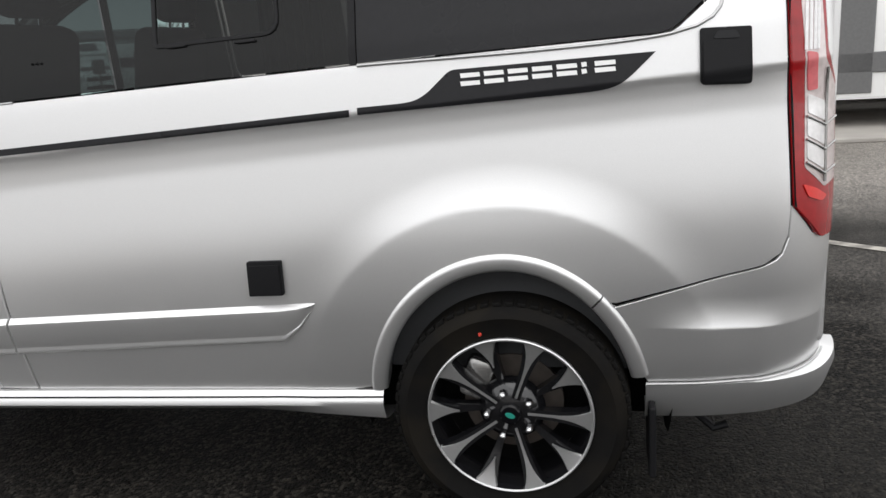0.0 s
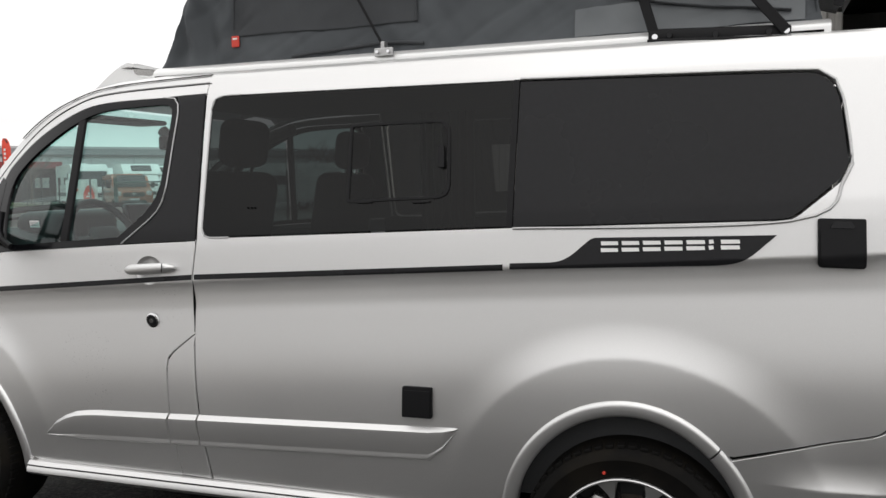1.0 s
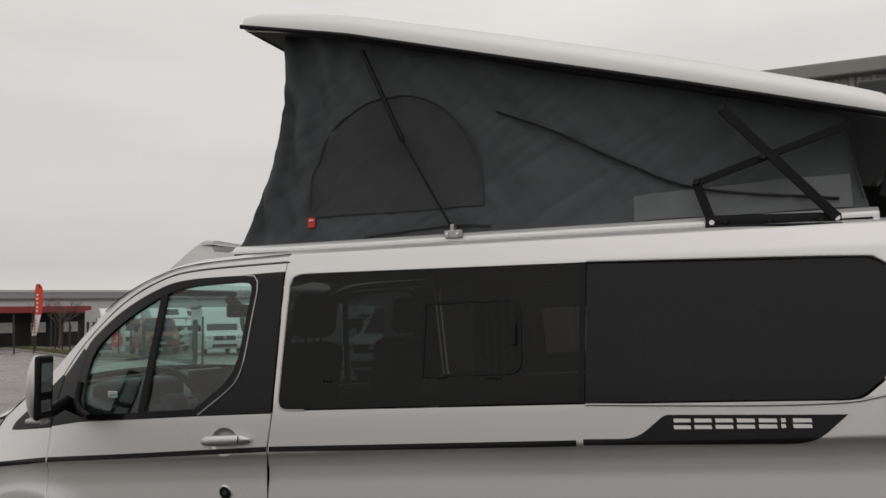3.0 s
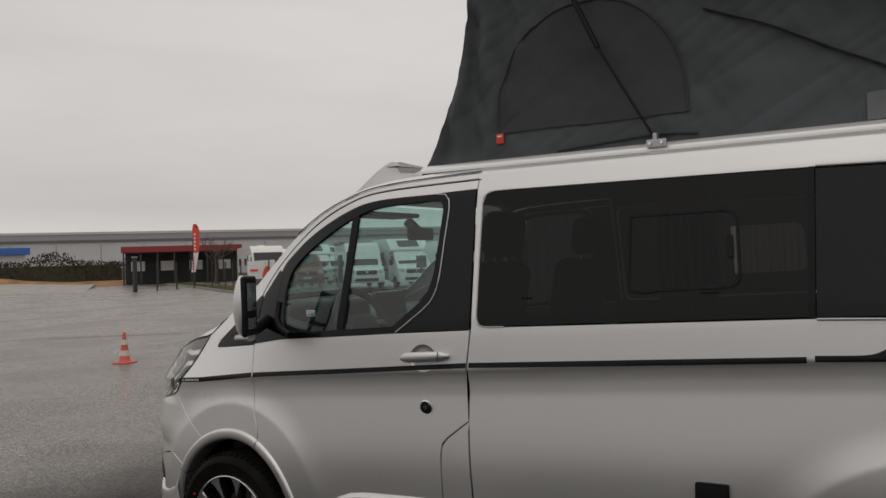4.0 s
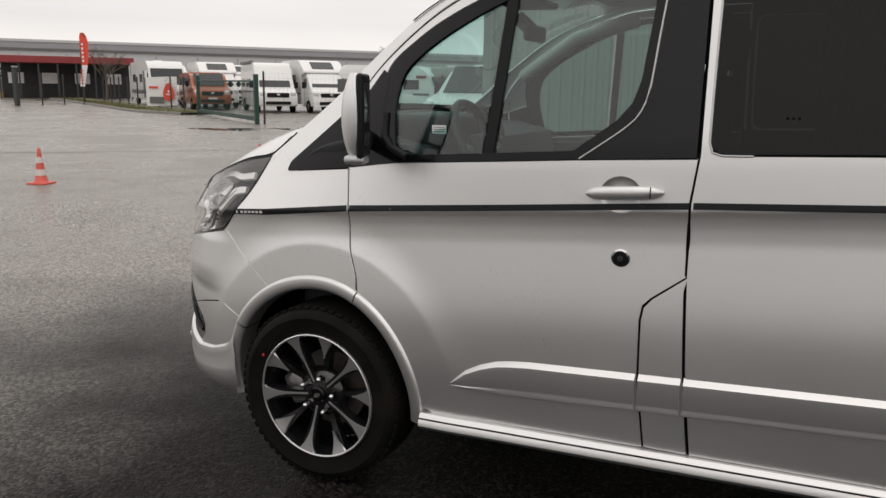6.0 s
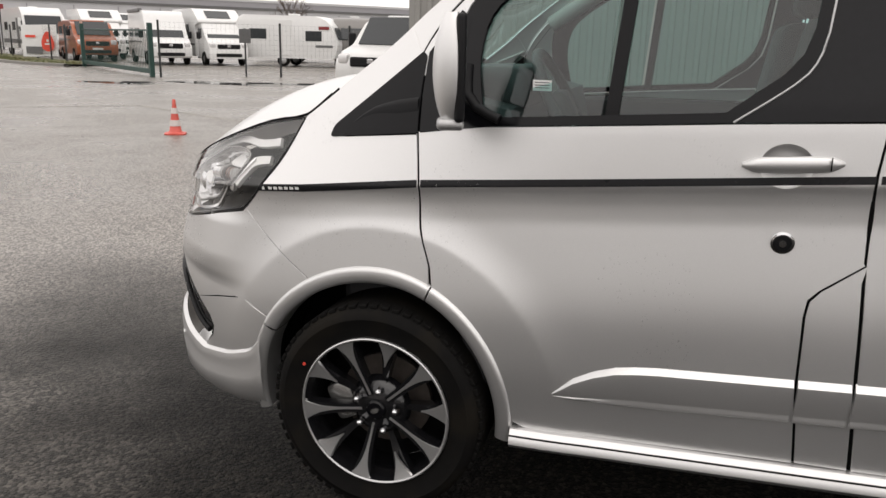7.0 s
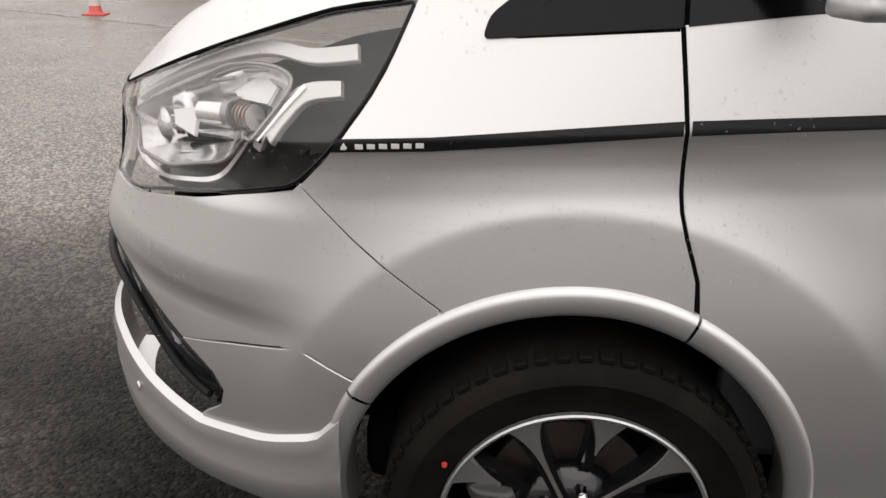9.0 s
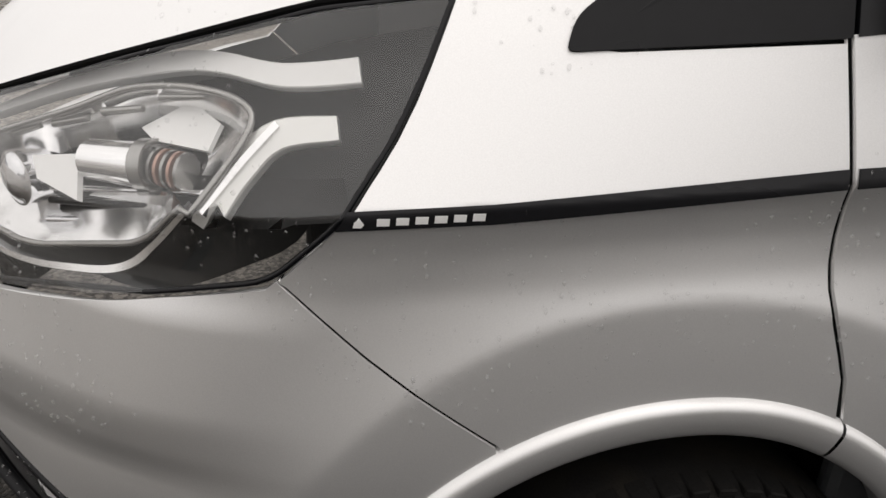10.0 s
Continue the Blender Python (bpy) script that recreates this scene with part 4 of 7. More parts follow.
for o_, w_, a_ in ((0.006, 0.010, 0.0), (-0.02, 0.007, 0.055)):
    part("grille_bar", tube([on_body(s, z, o_ - 0.012) for s, z in smooth_line([(-1.30, 0.60 - a_), (-1.05, 0.585 - a_), (-0.92, 0.535 - a_), (-0.82, 0.475 - a_ * 0.5), (-0.74, 0.450)])], w_, 8), M["black_plastic"], van, smooth=50)
part("fog_lamp", lathe([(0, -0.008), (0.018, -0.007), (0.028, 0.0), (0.030, 0.03)], 24, m=Matrix.Translation(on_body(-0.88, 0.525, -0.035)) @ Matrix.Rotation(radians(-55), 4, "Z")), M["clear_lens"], van, smooth=40)
part("fog_trim", tube([on_body(s, z, -0.006) for s, z in smooth_line([(-1.30, 0.672), (-1.10, 0.668), (-0.99, 0.640), (-0.90, 0.602), (-0.806, 0.552), (-0.724, 0.510), (-0.702, 0.480), (-0.713, 0.446)])], 0.007, 8), M["gloss_black"], van, smooth=50)
# headlight
lamp = [(-0.306, 1.220), (-0.338, 1.147), (-0.374, 1.08), (-0.439, 0.993), (-0.508, 0.927), (-0.637, 0.900), (-0.97, 0.832), (-1.21, 0.803)]
lamp_t = [(-1.21, 0.985), (-1.10, 1.003), (-0.943, 1.044), (-0.66, 1.132), (-0.45, 1.195)]
lamp_o = rounded(lamp + lamp_t, [0.01, 0.02, 0.02, 0.02, 0.03, 0.02, 0.03, 0.03, 0.03, 0, 0.02, 0.02, 0.02])
head = panel("headlight", lamp_o, "glass_lens", 0.001, both=False, label="clear wrap-around headlight with chrome reflectors", flange=0.012)
shrink = lambda k, pts: [tuple(np.array(p) + (np.mean(lamp_o, 0) - np.array(p)) * k) for p in pts]
part("lamp_seal", tube([on_body(s, z, -0.001) for s, z in lamp_o], 0.0038, 8, closed=True), M["gloss_black"], head, smooth=50)
mesh_part("lamp_housing", sheet(lamp_o, -0.085, name="lamp_housing", flange=0.0), M["smoke"], head)
# reflector tub: its rim follows the lamp, its wall falls back to a deep chrome bowl
tub = rounded([(-0.530, 1.098), (-0.548, 1.066), (-0.610, 0.998), (-0.676, 0.938), (-0.866, 0.902), (-1.06, 0.888), (-1.10, 0.955), (-0.955, 1.010), (-0.78, 1.068), (-0.690, 1.104), (-0.620, 1.114), (-0.560, 1.112)], 0.03)
tub_mid = np.mean(tub, 0)


def tub_ring(k, off):
    return [on_body(*(tub_mid + (np.array(q) - tub_mid) * k), off) for q in tub]


part("reflector_tub", loft([tub_ring(1.0, -0.022), tub_ring(0.97, -0.026), tub_ring(0.86, -0.050), tub_ring(0.62, -0.082), tub_ring(0.30, -0.100), tub_ring(0.01, -0.104)], close=True), M["reflector"], head, "bright chrome reflector tub", smooth=50)
part("tub_rim", tube(tub_ring(1.01, -0.020), 0.0042, 8, closed=True), M["lamp_grey"], head, smooth=60)


def plate(name, outline, off0, off1, mat):
    """A small moulded plate inside the lamp, tilted from off0 at its first edge to off1 at its last."""
    n_ = len(outline) - 1
    b_ = bmesh.new()
    front = [b_.verts.new(on_body(s, z, off0 + (off1 - off0) * i / n_)) for i, (s, z) in enumerate(outline)]
    back_ = [b_.verts.new(on_body(s, z, off0 + (off1 - off0) * i / n_ - 0.008)) for i, (s, z) in enumerate(outline)]
    b_.faces.new(front)
    b_.faces.new(back_[::-1])
    for i in range(n_ + 1):
        b_.faces.new((front[i], back_[i], back_[(i + 1) % (n_ + 1)], front[(i + 1) % (n_ + 1)]))
    return part(name, b_, M[mat], head, smooth=30)


def barrel_on(s0, z0, s1, z1, off, r0, r1, name, mat):
    a, c = on_body(s0, z0, off), on_body(s1, z1, off)
    b_ = tube([a + (c - a) * f for f in np.linspace(0, 1, 8)], r0, 20, r2=r1)
    return part(name, b_, M[mat], head, smooth=40)


# bulb barrel with its ribbed collar, the dip projector and the panels round them
barrel_on(-0.775, 1.030, -0.690, 1.038, -0.048, 0.024, 0.027, "bulb_barrel", "reflector")
barrel_on(-0.690, 1.038, -0.672, 1.040, -0.047, 0.031, 0.031, "barrel_collar", "lamp_grey")
for k_ in range(5):
    barrel_on(-0.668 + 0.009 * k_, 1.040, -0.664 + 0.009 * k_, 1.040, -0.046, 0.022, 0.022, "bulb_rib", "amber" if k_ in (1, 3) else "lamp_grey")
part("dip_projector", lathe([(0.0, -0.009), (0.018, -0.007), (0.030, -0.001), (0.033, 0.002), (0.036, 0.002), (0.036, 0.04)], 24, m=Matrix.Translation(on_body(-0.930, 0.975, -0.045)) @ Matrix.Rotation(radians(-48), 4, "Z")), M["chrome"], head, smooth=50)
plate("reflector_panel", [(-0.868, 0.965), (-0.785, 0.985), (-0.785, 1.030), (-0.870, 1.012)], -0.040, -0.034, "white_mark")
plate("reflector_panel", [(-0.765, 0.968), (-0.650, 0.985), (-0.662, 1.006), (-0.690, 1.018)], -0.036, -0.060, "reflector")
plate("reflector_panel", [(-0.700, 1.073), (-0.625, 1.108), (-0.585, 1.090), (-0.600, 1.062), (-0.672, 1.062)], -0.050, -0.040, "white_mark")
for k_ in range(4):
    barrel_on(-0.88, 0.905 + 0.013 * k_, -0.665 + 0.016 * k_, 0.938 + 0.014 * k_, -0.046 - 0.006 * k_, 0.0045, 0.0045, "lower_rib", "chrome" if k_ % 2 else "smoke")
# pleated surround between the tub and the upper guide
for k_ in range(6):
    barrel_on(-1.08 + 0.085 * k_, 0.972 + 0.026 * k_, -1.02 + 0.085 * k_, 1.000 + 0.022 * k_, -0.030, 0.005, 0.004, "surround_rib", "lamp_grey")


def guide(pts, widths, off, mat, name="light_guide"):
    """A flat light guide along pts; widths: half its breadth at even steps from start to end."""
    pts = smooth_line(pts, 0.012)
    n_ = len(pts)
    rows_ = []
    for i, (s, z) in enumerate(pts):
        a, c = pts[max(0, i - 1)], pts[min(n_ - 1, i + 1)]
        d = np.array(c) - np.array(a)
        d = d / np.linalg.norm(d)
        q = np.array((-d[1], d[0]))
        w = float(np.interp(i / (n_ - 1), np.linspace(0, 1, len(widths)), widths))
        rows_.append([on_body(s + q[0] * w * k, z + q[1] * w * k, off + o) for k, o in ((1.0, -0.014), (1.0, -0.002), (0.9, 0.0), (-0.9, 0.0), (-1.0, -0.002), (-1.0, -0.014))])
    b_ = loft(rows_)
    for r_ in (rows_[0], rows_[-1]):
        b_.faces.new([b_.verts.new(p) for p in r_])
    return part(name, b_, M[mat], head, smooth=30)


guide([(-1.115, 0.985), (-0.945, 1.042), (-0.775, 1.100), (-0.645, 1.136), (-0.575, 1.144), (-0.500, 1.139), (-0.408, 1.150)], (0.003, 0.004, 0.006, 0.009, 0.011, 0.013), -0.026, "white_mark")
guide([(-0.604, 0.968), (-0.585, 1.000), (-0.548, 1.050), (-0.505, 1.083), (-0.435, 1.094)], (0.009, 0.013, 0.016, 0.014, 0.012), -0.026, "guide_silver")
guide([(-1.15, 0.870), (-0.95, 0.872), (-0.80, 0.892), (-0.69, 0.918), (-0.615, 0.985), (-0.545, 1.055), (-0.505, 1.092)], (0.004, 0.004, 0.004), -0.022, "reflector", "tub_bead")
guide([(-1.195, 0.965), (-1.200, 0.90), (-1.195, 0.83)], (0.016, 0.016), -0.012, "white_mark")

# bonnet, cowl and windscreen
edge_s = smooth_line([(-1.46, 0.985), (-1.21, 0.992), (-1.10, 1.010), (-0.943, 1.051), (-0.66, 1.139), (-0.45, 1.202), (-0.304, 1.232), (-0.20, 1.314)], 0.04)
mid_line = smooth_line([(-1.00, 0.992), (-0.985, 1.035), (-0.93, 1.098), (-0.85, 1.152), (-0.60, 1.266), (-0.42, 1.324), (-0.20, 1.365), (-0.12, 1.385)], 0.02)
rows = []
for i, (s, z) in enumerate(edge_s):
    e = on_body(s, z, -0.002)
    f = i / (len(edge_s) - 1)
    mp = mid_line[int(round(f * (len(mid_line) - 1)))]
    row = []
    for j in range(25):
        u = j / 24
        y = e.y + (2 * (MID - e.y)) * u
        k_ = 1 - abs(2 * u - 1)
        w = 1 - (1 - min(1, k_ * 1.35)) ** 2.4
        row.append((e.x + (mp[0] - e.x) * w, y, e.z + (mp[1] - e.z) * w))
    rows.append(row)
part("bonnet", loft(rows), M["silver"], van, "silver bonnet", smooth=60)
part("bonnet_gap", tube([on_body(s, z, -0.003) for s, z in edge_s[4:]], 0.004, 8), M["seam"], van)
part("wing_gap", tube([on_body(s, z, -0.0005) for s, z in [(-0.304, 1.228), (-0.262, 1.262), (-0.222, 1.298)]], 0.003, 6), M["seam"], van)


def across(edge, bulge, lo=0.0, n_=22, drop=0.0):
    rows_ = []
    for p in edge:
        row = []
        for j in range(n_ + 1):
            u = j / n_
            k_ = 1 - (2 * u - 1) ** 2
            row.append((p.x - bulge * k_, p.y + 2 * (MID - p.y) * u, p.z + drop * k_))
        rows_.append(row)
    return rows_


screen_edge = [on_body(s, z, -0.006) for s, z in smooth_line([(-0.10, 1.39), (-0.02, 1.452), (0.12, 1.575), (0.36, 1.752), (0.60, 1.858)], 0.05)]
part("windscreen", loft(across(screen_edge, 0.10)), M["glass_screen"], van, "wet windscreen", smooth=60)
cowl_edge = [on_body(-0.20, 1.314, -0.004), on_body(-0.10, 1.388, -0.008)]
part("cowl", loft(across(cowl_edge, 0.09, drop=0.03)), M["black_plastic"], van, smooth=60)
# roof skin, with the rounded edges
roof_edge = [on_body(s, z, -0.002) for s, z in ((0.60, 1.860), (0.72, 1.892), (0.85, 1.913), (1.05, 1.924), (1.31, 1.933), (2.0, 1.933), (3.0, 1.933), (3.72, 1.935))]
rows = []
for p in roof_edge:
    top = min(p.z + 0.030, 1.957)
    rows.append([(p.x, p.y + d, z) for d, z in ((0, p.z), (0.012, p.z + 0.010), (0.035, top - 0.006), (0.08, top), (0.3, top + 0.008), (MID - p.y, top + 0.012))] + [(p.x, 2 * MID - p.y - d, z) for d, z in ((0.3, top + 0.008), (0.08, top), (0.035, top - 0.006), (0.012, p.z + 0.010), (0, p.z))])
part("roof", loft(rows), M["roofwhite"], van, "silver roof skin", smooth=50)
part("roof_gap", tube([on_body(s, z, 0.0) for s, z in [q for q in door_top if q[1] > 1.34]] + [on_body(1.316, 1.90, 0.0)], 0.0022, 6), M["seam"], van)
part("roof_gutter", tube([on_body(s, z, 0.001) for s, z in [q for q in pillar_out if q[0] > 0.30]], 0.0022, 6), M["seam"], van)
# door seam cores
for line in ([(s, z) for s, z in door_front], door_rear, [(1.306, 0.945), (1.208, 0.87), (1.184, 0.843), (1.178, 0.80), (1.182, 0.61), (1.207, 0.373)], diag, low_seam, smooth_line([(3.225, 0.680), (3.464, 0.748), (3.62, 0.786), (3.665, 0.815), (3.683, 0.86), (3.688, 0.935)])):
    part("shut_line", tube([on_body(s, z, -0.012) for s, z in line], 0.007, 6), M["seam"], van)
# inner walls behind the panels, with openings where the windows are
for y_ in (0.16, 2 * MID - 0.16):
    part("inner_wall", box(2.4, 0.02, 0.86, (2.50, y_, 0.88), 0.004), M["dash"], van)
    part("inner_door_trim", box(0.95, 0.03, 0.78, (0.72, y_ - 0.02 if y_ < 1 else y_ + 0.02, 0.84), 0.02), M["dash"], van)
part("load_floor", box(3.3, 1.6, 0.04, (2.0, MID, 0.50), 0.004), M["dash"], van)
part("rear_lining", box(0.02, 1.5, 1.25, (2.75, MID, 1.20), 0.004), M["dash"], van)
part("bulkhead", box(0.35, 1.5, 0.75, (-0.02, MID, 0.85), 0.03), M["dash"], van)
part("roof_lining", box(2.6, 1.40, 0.02, (1.95, MID, 1.90), 0.004), M["trim_pale"], van)

# rear bumper and tail lamp
rb = smooth_line([(3.235, 0.672), (3.464, 0.740), (3.62, 0.778), (3.672, 0.808), (3.690, 0.85), (3.694, 0.935)]) + [(3.772, 0.850), (4.00, 0.845), (4.00, 0.472), (3.91, 0.470), (3.76, 0.460), (3.55, 0.452), (3.325, 0.435)] + arch_line(R_ARCH, LIP - 0.016, 14, 45)
panel("rear_bumper", rb, "silver", -0.001, label="silver rear bumper")
rl = []
for i in range(26):
    s = 3.318 + 0.68 * i / 25
    zt = np.interp(s, [3.318, 3.55, 3.76, 3.91, 4.0], [0.430, 0.448, 0.456, 0.466, 0.468])
    zb = np.interp(s, [3.318, 3.56, 3.74, 3.90, 4.0], [0.290, 0.312, 0.332, 0.352, 0.36])
    o_ = np.interp(s, [3.318, 3.6, 3.80, 4.0], [0.004, 0.010, 0.035, 0.04])
    rl.append([on_body(s, zt, -0.004), on_body(s, zt - 0.004, o_), on_body(s, zt - 0.3 * (zt - zb), o_ + 0.006), on_body(s, zb + 0.01, o_ - 0.004), on_body(s, zb, o_ - 0.02), on_body(s, zb, -0.08)])
part("rear_lip", loft(rl), M["silver"], van, smooth=40)
part("rear_seam", tube([on_body(s, np.interp(s, [3.318, 3.55, 3.76, 3.91], [0.432, 0.450, 0.458, 0.468]), 0.006) for s in np.linspace(3.32, 3.90, 22)], 0.0035, 6), M["steel"], van)
tl_o = [(3.700, 0.932), (3.800, 0.836), (3.868, 0.836), (3.872, 1.00), (3.866, 1.23), (3.800, 1.32), (3.782, 1.44), (3.776, 1.76), (3.672, 1.74), (3.668, 1.45), (3.682, 1.20)]
tail = panel("tail_lamp", rounded(tl_o, 0.010), "red_lens", 0.008, both=False, label="red and clear upright tail lamp")
clear = rounded([(3.698, 1.70), (3.698, 1.44), (3.711, 1.33), (3.719, 1.20), (3.722, 1.03), (3.800, 0.972), (3.862, 0.985), (3.857, 1.225), (3.786, 1.305), (3.766, 1.44), (3.762, 1.70)], 0.008)
section = mesh_part("clear_section", sheet(clear, 0.0095, name="clear_section"), M["tail_clear"], tail)
for s_ in (3.712, 3.726, 3.740, 3.752):
    part("lamp_prism", tube([on_body(s_, z, 0.010) for z in np.linspace(1.325, 1.69, 14)], 0.0045, 6), M["clear_lens"], tail, smooth=50)
mesh_part("pink_section", sheet(rounded([(3.716, 1.322), (3.750, 1.316), (3.758, 1.226), (3.724, 1.224)], 0.006), 0.0125, name="pink_section"), M["tail_pink"], tail)
for k_ in range(3):
    mesh_part("lamp_cell", sheet(rounded([(3.728, 1.052 + 0.058 * k_), (3.792, 1.018 + 0.062 * k_), (3.792, 1.068 + 0.062 * k_), (3.726, 1.100 + 0.058 * k_)], 0.006), 0.0120, name="lamp_cell", flange=0.003), M["clear_lens"], tail)
    part("lamp_rib", tube([on_body(3.722, 1.044 + 0.058 * k_, 0.014), on_body(3.79, 1.008 + 0.062 * k_, 0.014), on_body(3.85, 1.02 + 0.064 * k_, 0.014)], 0.0035, 6), M["lamp_grey"], tail)
part("lamp_rib", tube([on_body(3.796, z, 0.013) for z in np.linspace(0.985, 1.28, 10)], 0.0035, 6), M["lamp_grey"], tail)
# glint painted as a brighter red patch low on the lamp
mesh_part("lamp_glint", sheet(rounded([(3.716, 0.990), (3.735, 0.955), (3.790, 0.935), (3.812, 0.948), (3.760, 0.975)], 0.01), 0.0115, name="lamp_glint", flange=0.003), M["red_bright"], tail)
part("lamp_border", tube([on_body(s_, z, 0.006) for s_, z in tl_o[:1] + tl_o[-1:-4:-1]], 0.003, 6), M["gloss_black"], tail)
panel("rear_corner", [(3.878, 0.850), (3.985, 0.850), (3.985, 1.925), (3.735, 1.925), (3.742, 1.785), (3.782, 1.768), (3.789, 1.44), (3.808, 1.325), (3.873, 1.235)], "silver", -0.002)
part("rear_wall", box(0.06, 1.50, 1.30, (3.79, MID, 1.15), 0.02), M["silver"], van)

# black flaps on the side
vent = panel("filler_flap", rounded([(3.452, 1.258), (3.576, 1.254), (3.572, 1.392), (3.450, 1.394)], [0.012, 0.012, 0.006, 0.006]), "black_plastic", 0.012, both=False, label="black plastic service flap")
mesh_part("flap_lid", sheet(rounded([(3.458, 1.266), (3.570, 1.262), (3.567, 1.362), (3.456, 1.364)], 0.01), 0.018, name="flap_lid", flange=0.006), M["black_plastic"], vent)
mesh_part("flap_latch", sheet(rounded([(3.480, 1.366), (3.545, 1.365), (3.535, 1.384), (3.490, 1.385)], 0.006), 0.016, name="flap_latch", flange=0.004), M["gloss_black"], vent)
flap = panel("power_inlet_flap", rounded([(2.173, 0.712), (2.281, 0.715), (2.283, 0.820), (2.177, 0.818)], 0.005), "black_plastic", 0.014, both=False, label="square black plastic inlet flap")
mesh_part("flap_cap", sheet(rounded([(2.178, 0.717), (2.276, 0.720), (2.278, 0.808), (2.181, 0.806)], 0.004), 0.019, name="flap_cap", flange=0.005), M["black_plastic"], flap)


# wheels
def wheel(cx, angle, cap):
    at = Matrix.Translation((cx, 0.040, AXLE)) @ Matrix.Rotation(radians(angle), 4, "Y")
    w = new("wheel")
    w.parent = van
    tagged(w, "black alloy wheel with machined five-spoke faces")
    # tyre: shoulder blocks, side wall with raised rings
    tyre = lathe([(0.236, 0.012), (0.246, -0.004), (0.258, -0.006), (0.275, -0.013), (0.300, -0.016), (0.303, -0.018), (0.306, -0.0165), (0.318, -0.012), (0.332, 0.002), (0.341, 0.022), (0.345, 0.055), (0.345, 0.19), (0.330, 0.235), (0.25, 0.24)], 72, m=at)
    t = part("tyre", tyre, M["rubber"], w, "black road tyre with dusty tread", smooth=35)
    for k_ in range(60):
        a = 2 * math.pi * k_ / 60
        mm = at @ Matrix.Rotation(-a, 4, "Y")
        part("tread_block", box(0.0115, 0.040, 0.024, (0.3385, 0.022, 0), 0.002, 1,), M["rubber"], t).matrix_local = mm
    barrel = lathe([(0.242, -0.004), (0.240, -0.012), (0.236, -0.012), (0.230, 0.006), (0.222, 0.03), (0.214, 0.12), (0.22, 0.20)], 64, m=at)
    rim = part("rim", barrel, M["rim_black"], w, "gloss black rim with machined edge", smooth=40)
    part("rim_edge", lathe([(0.2430, -0.003), (0.2420, -0.0115), (0.2385, -0.0135), (0.2335, -0.0110)], 72, m=at), M["alloy"], rim, smooth=40)
    part("brake_disc", lathe([(0.0, 0.105), (0.15, 0.105), (0.15, 0.125)], 40, m=at), M["brake"], w, smooth=30)
    part("brake_caliper", box(0.09, 0.06, 0.13, (-0.125, 0.085, 0.045), 0.02, turn=None), M["lamp_grey"], w, smooth=40).matrix_local = at
    part("rim_back", lathe([(0.0, 0.135), (0.215, 0.135)], 40, m=at), M["seam"], w)
    # spokes: five, each a black pair whose outer ends carry the machined wedges
    for k_ in range(5):
        mm = at @ Matrix.Rotation(radians(-72 * k_ - 90), 4, "Y")

        def spoke(r0, r1, w0, w1, y0, y1, thick, flare=1.5):
            b_ = bmesh.new()
            n_ = 14
            rows_ = []
            for i in range(n_ + 1):
                f = i / n_
                r = r0 + (r1 - r0) * f
                w_ = w0 + (w1 - w0) * f ** flare
                y = y0 + (y1 - y0) * f ** 1.6
                rows_.append([(r, y + thick, -w_ * 1.15), (r, y, -w_), (r, y, w_), (r, y + thick, w_ * 1.15)])
            loft(rows_, b_)
            for r_ in (rows_[0], rows_[-1]):
                b_.faces.new([b_.verts.new(p) for p in r_])
            return b_
        body_ = part("spoke", spoke(0.03, 0.232, 0.013, 0.032, 0.018, -0.006, 0.03, 3.0), M["rim_black"], rim, smooth=30)
        body_.matrix_local = mm
        face = part("spoke_face", spoke(0.050, 0.238, 0.0036, 0.034, 0.0150, -0.0095, 0.006, 4.2), M["alloy"], rim, smooth=30)
        face.matrix_local = mm
        # the short black rib between the spokes, its outer tip machined
        m2 = at @ Matrix.Rotation(radians(-72 * k_ - 126), 4, "Y")
        rib = part("rib", spoke(0.05, 0.232, 0.009, 0.032, 0.045, 0.000, 0.03, 2.6), M["rim_black"], rim, smooth=30)
        rib.matrix_local = m2
        tip = part("rib_face", spoke(0.150, 0.238, 0.0015, 0.034, 0.008, -0.0095, 0.006, 1.5), M["alloy"], rim, smooth=30)
        tip.matrix_local = m2
        m3 = at @ Matrix.Rotation(radians(-72 * k_ - 126 + 0), 4, "Y") @ Matrix.Translation((0.068, 0.006, 0))
        nut = bmesh.new()
        bmesh.ops.create_cone(nut, cap_ends=True, segments=6, radius1=0.0115, radius2=0.0105, depth=0.02, matrix=Matrix.Rotation(radians(90), 4, "X"))
        bmesh.ops.create_uvsphere(nut, u_segments=10, v_segments=6, radius=0.0092, matrix=Matrix.Translation((0, -0.011, 0)))
        part("wheel_nut", nut, M["chrome"], rim, smooth=30).matrix_local = m3
    part("hub", lathe([(0.0, 0.016), (0.06, 0.018), (0.085, 0.034), (0.10, 0.06)], 40, m=at), M["rim_black"], rim, smooth=40)
    capo = part("centre_cap", lathe([(0.0, 0.000), (0.026, 0.001), (0.031, 0.006), (0.032, 0.02)], 32, m=at), M["gloss_black"], rim, smooth=30)
    part("cap_mark", lathe([(0.0, -0.002), (0.014, -0.002), (0.015, 0.002)], 24, m=at @ Matrix.Diagonal((1, 1, 0.55, 1))), M[cap], rim, smooth=30)
    part("paint_dot", lathe([(0, -0.0172), (0.0045, -0.0172), (0.0052, -0.012)], 12, m=at @ Matrix.Translation((-0.155, 0.0, 0.215))), M["red_mark"], w)


wheel(0.0, -25.0, "lamp_grey")
wheel(WB, 20.0, "green_cap")
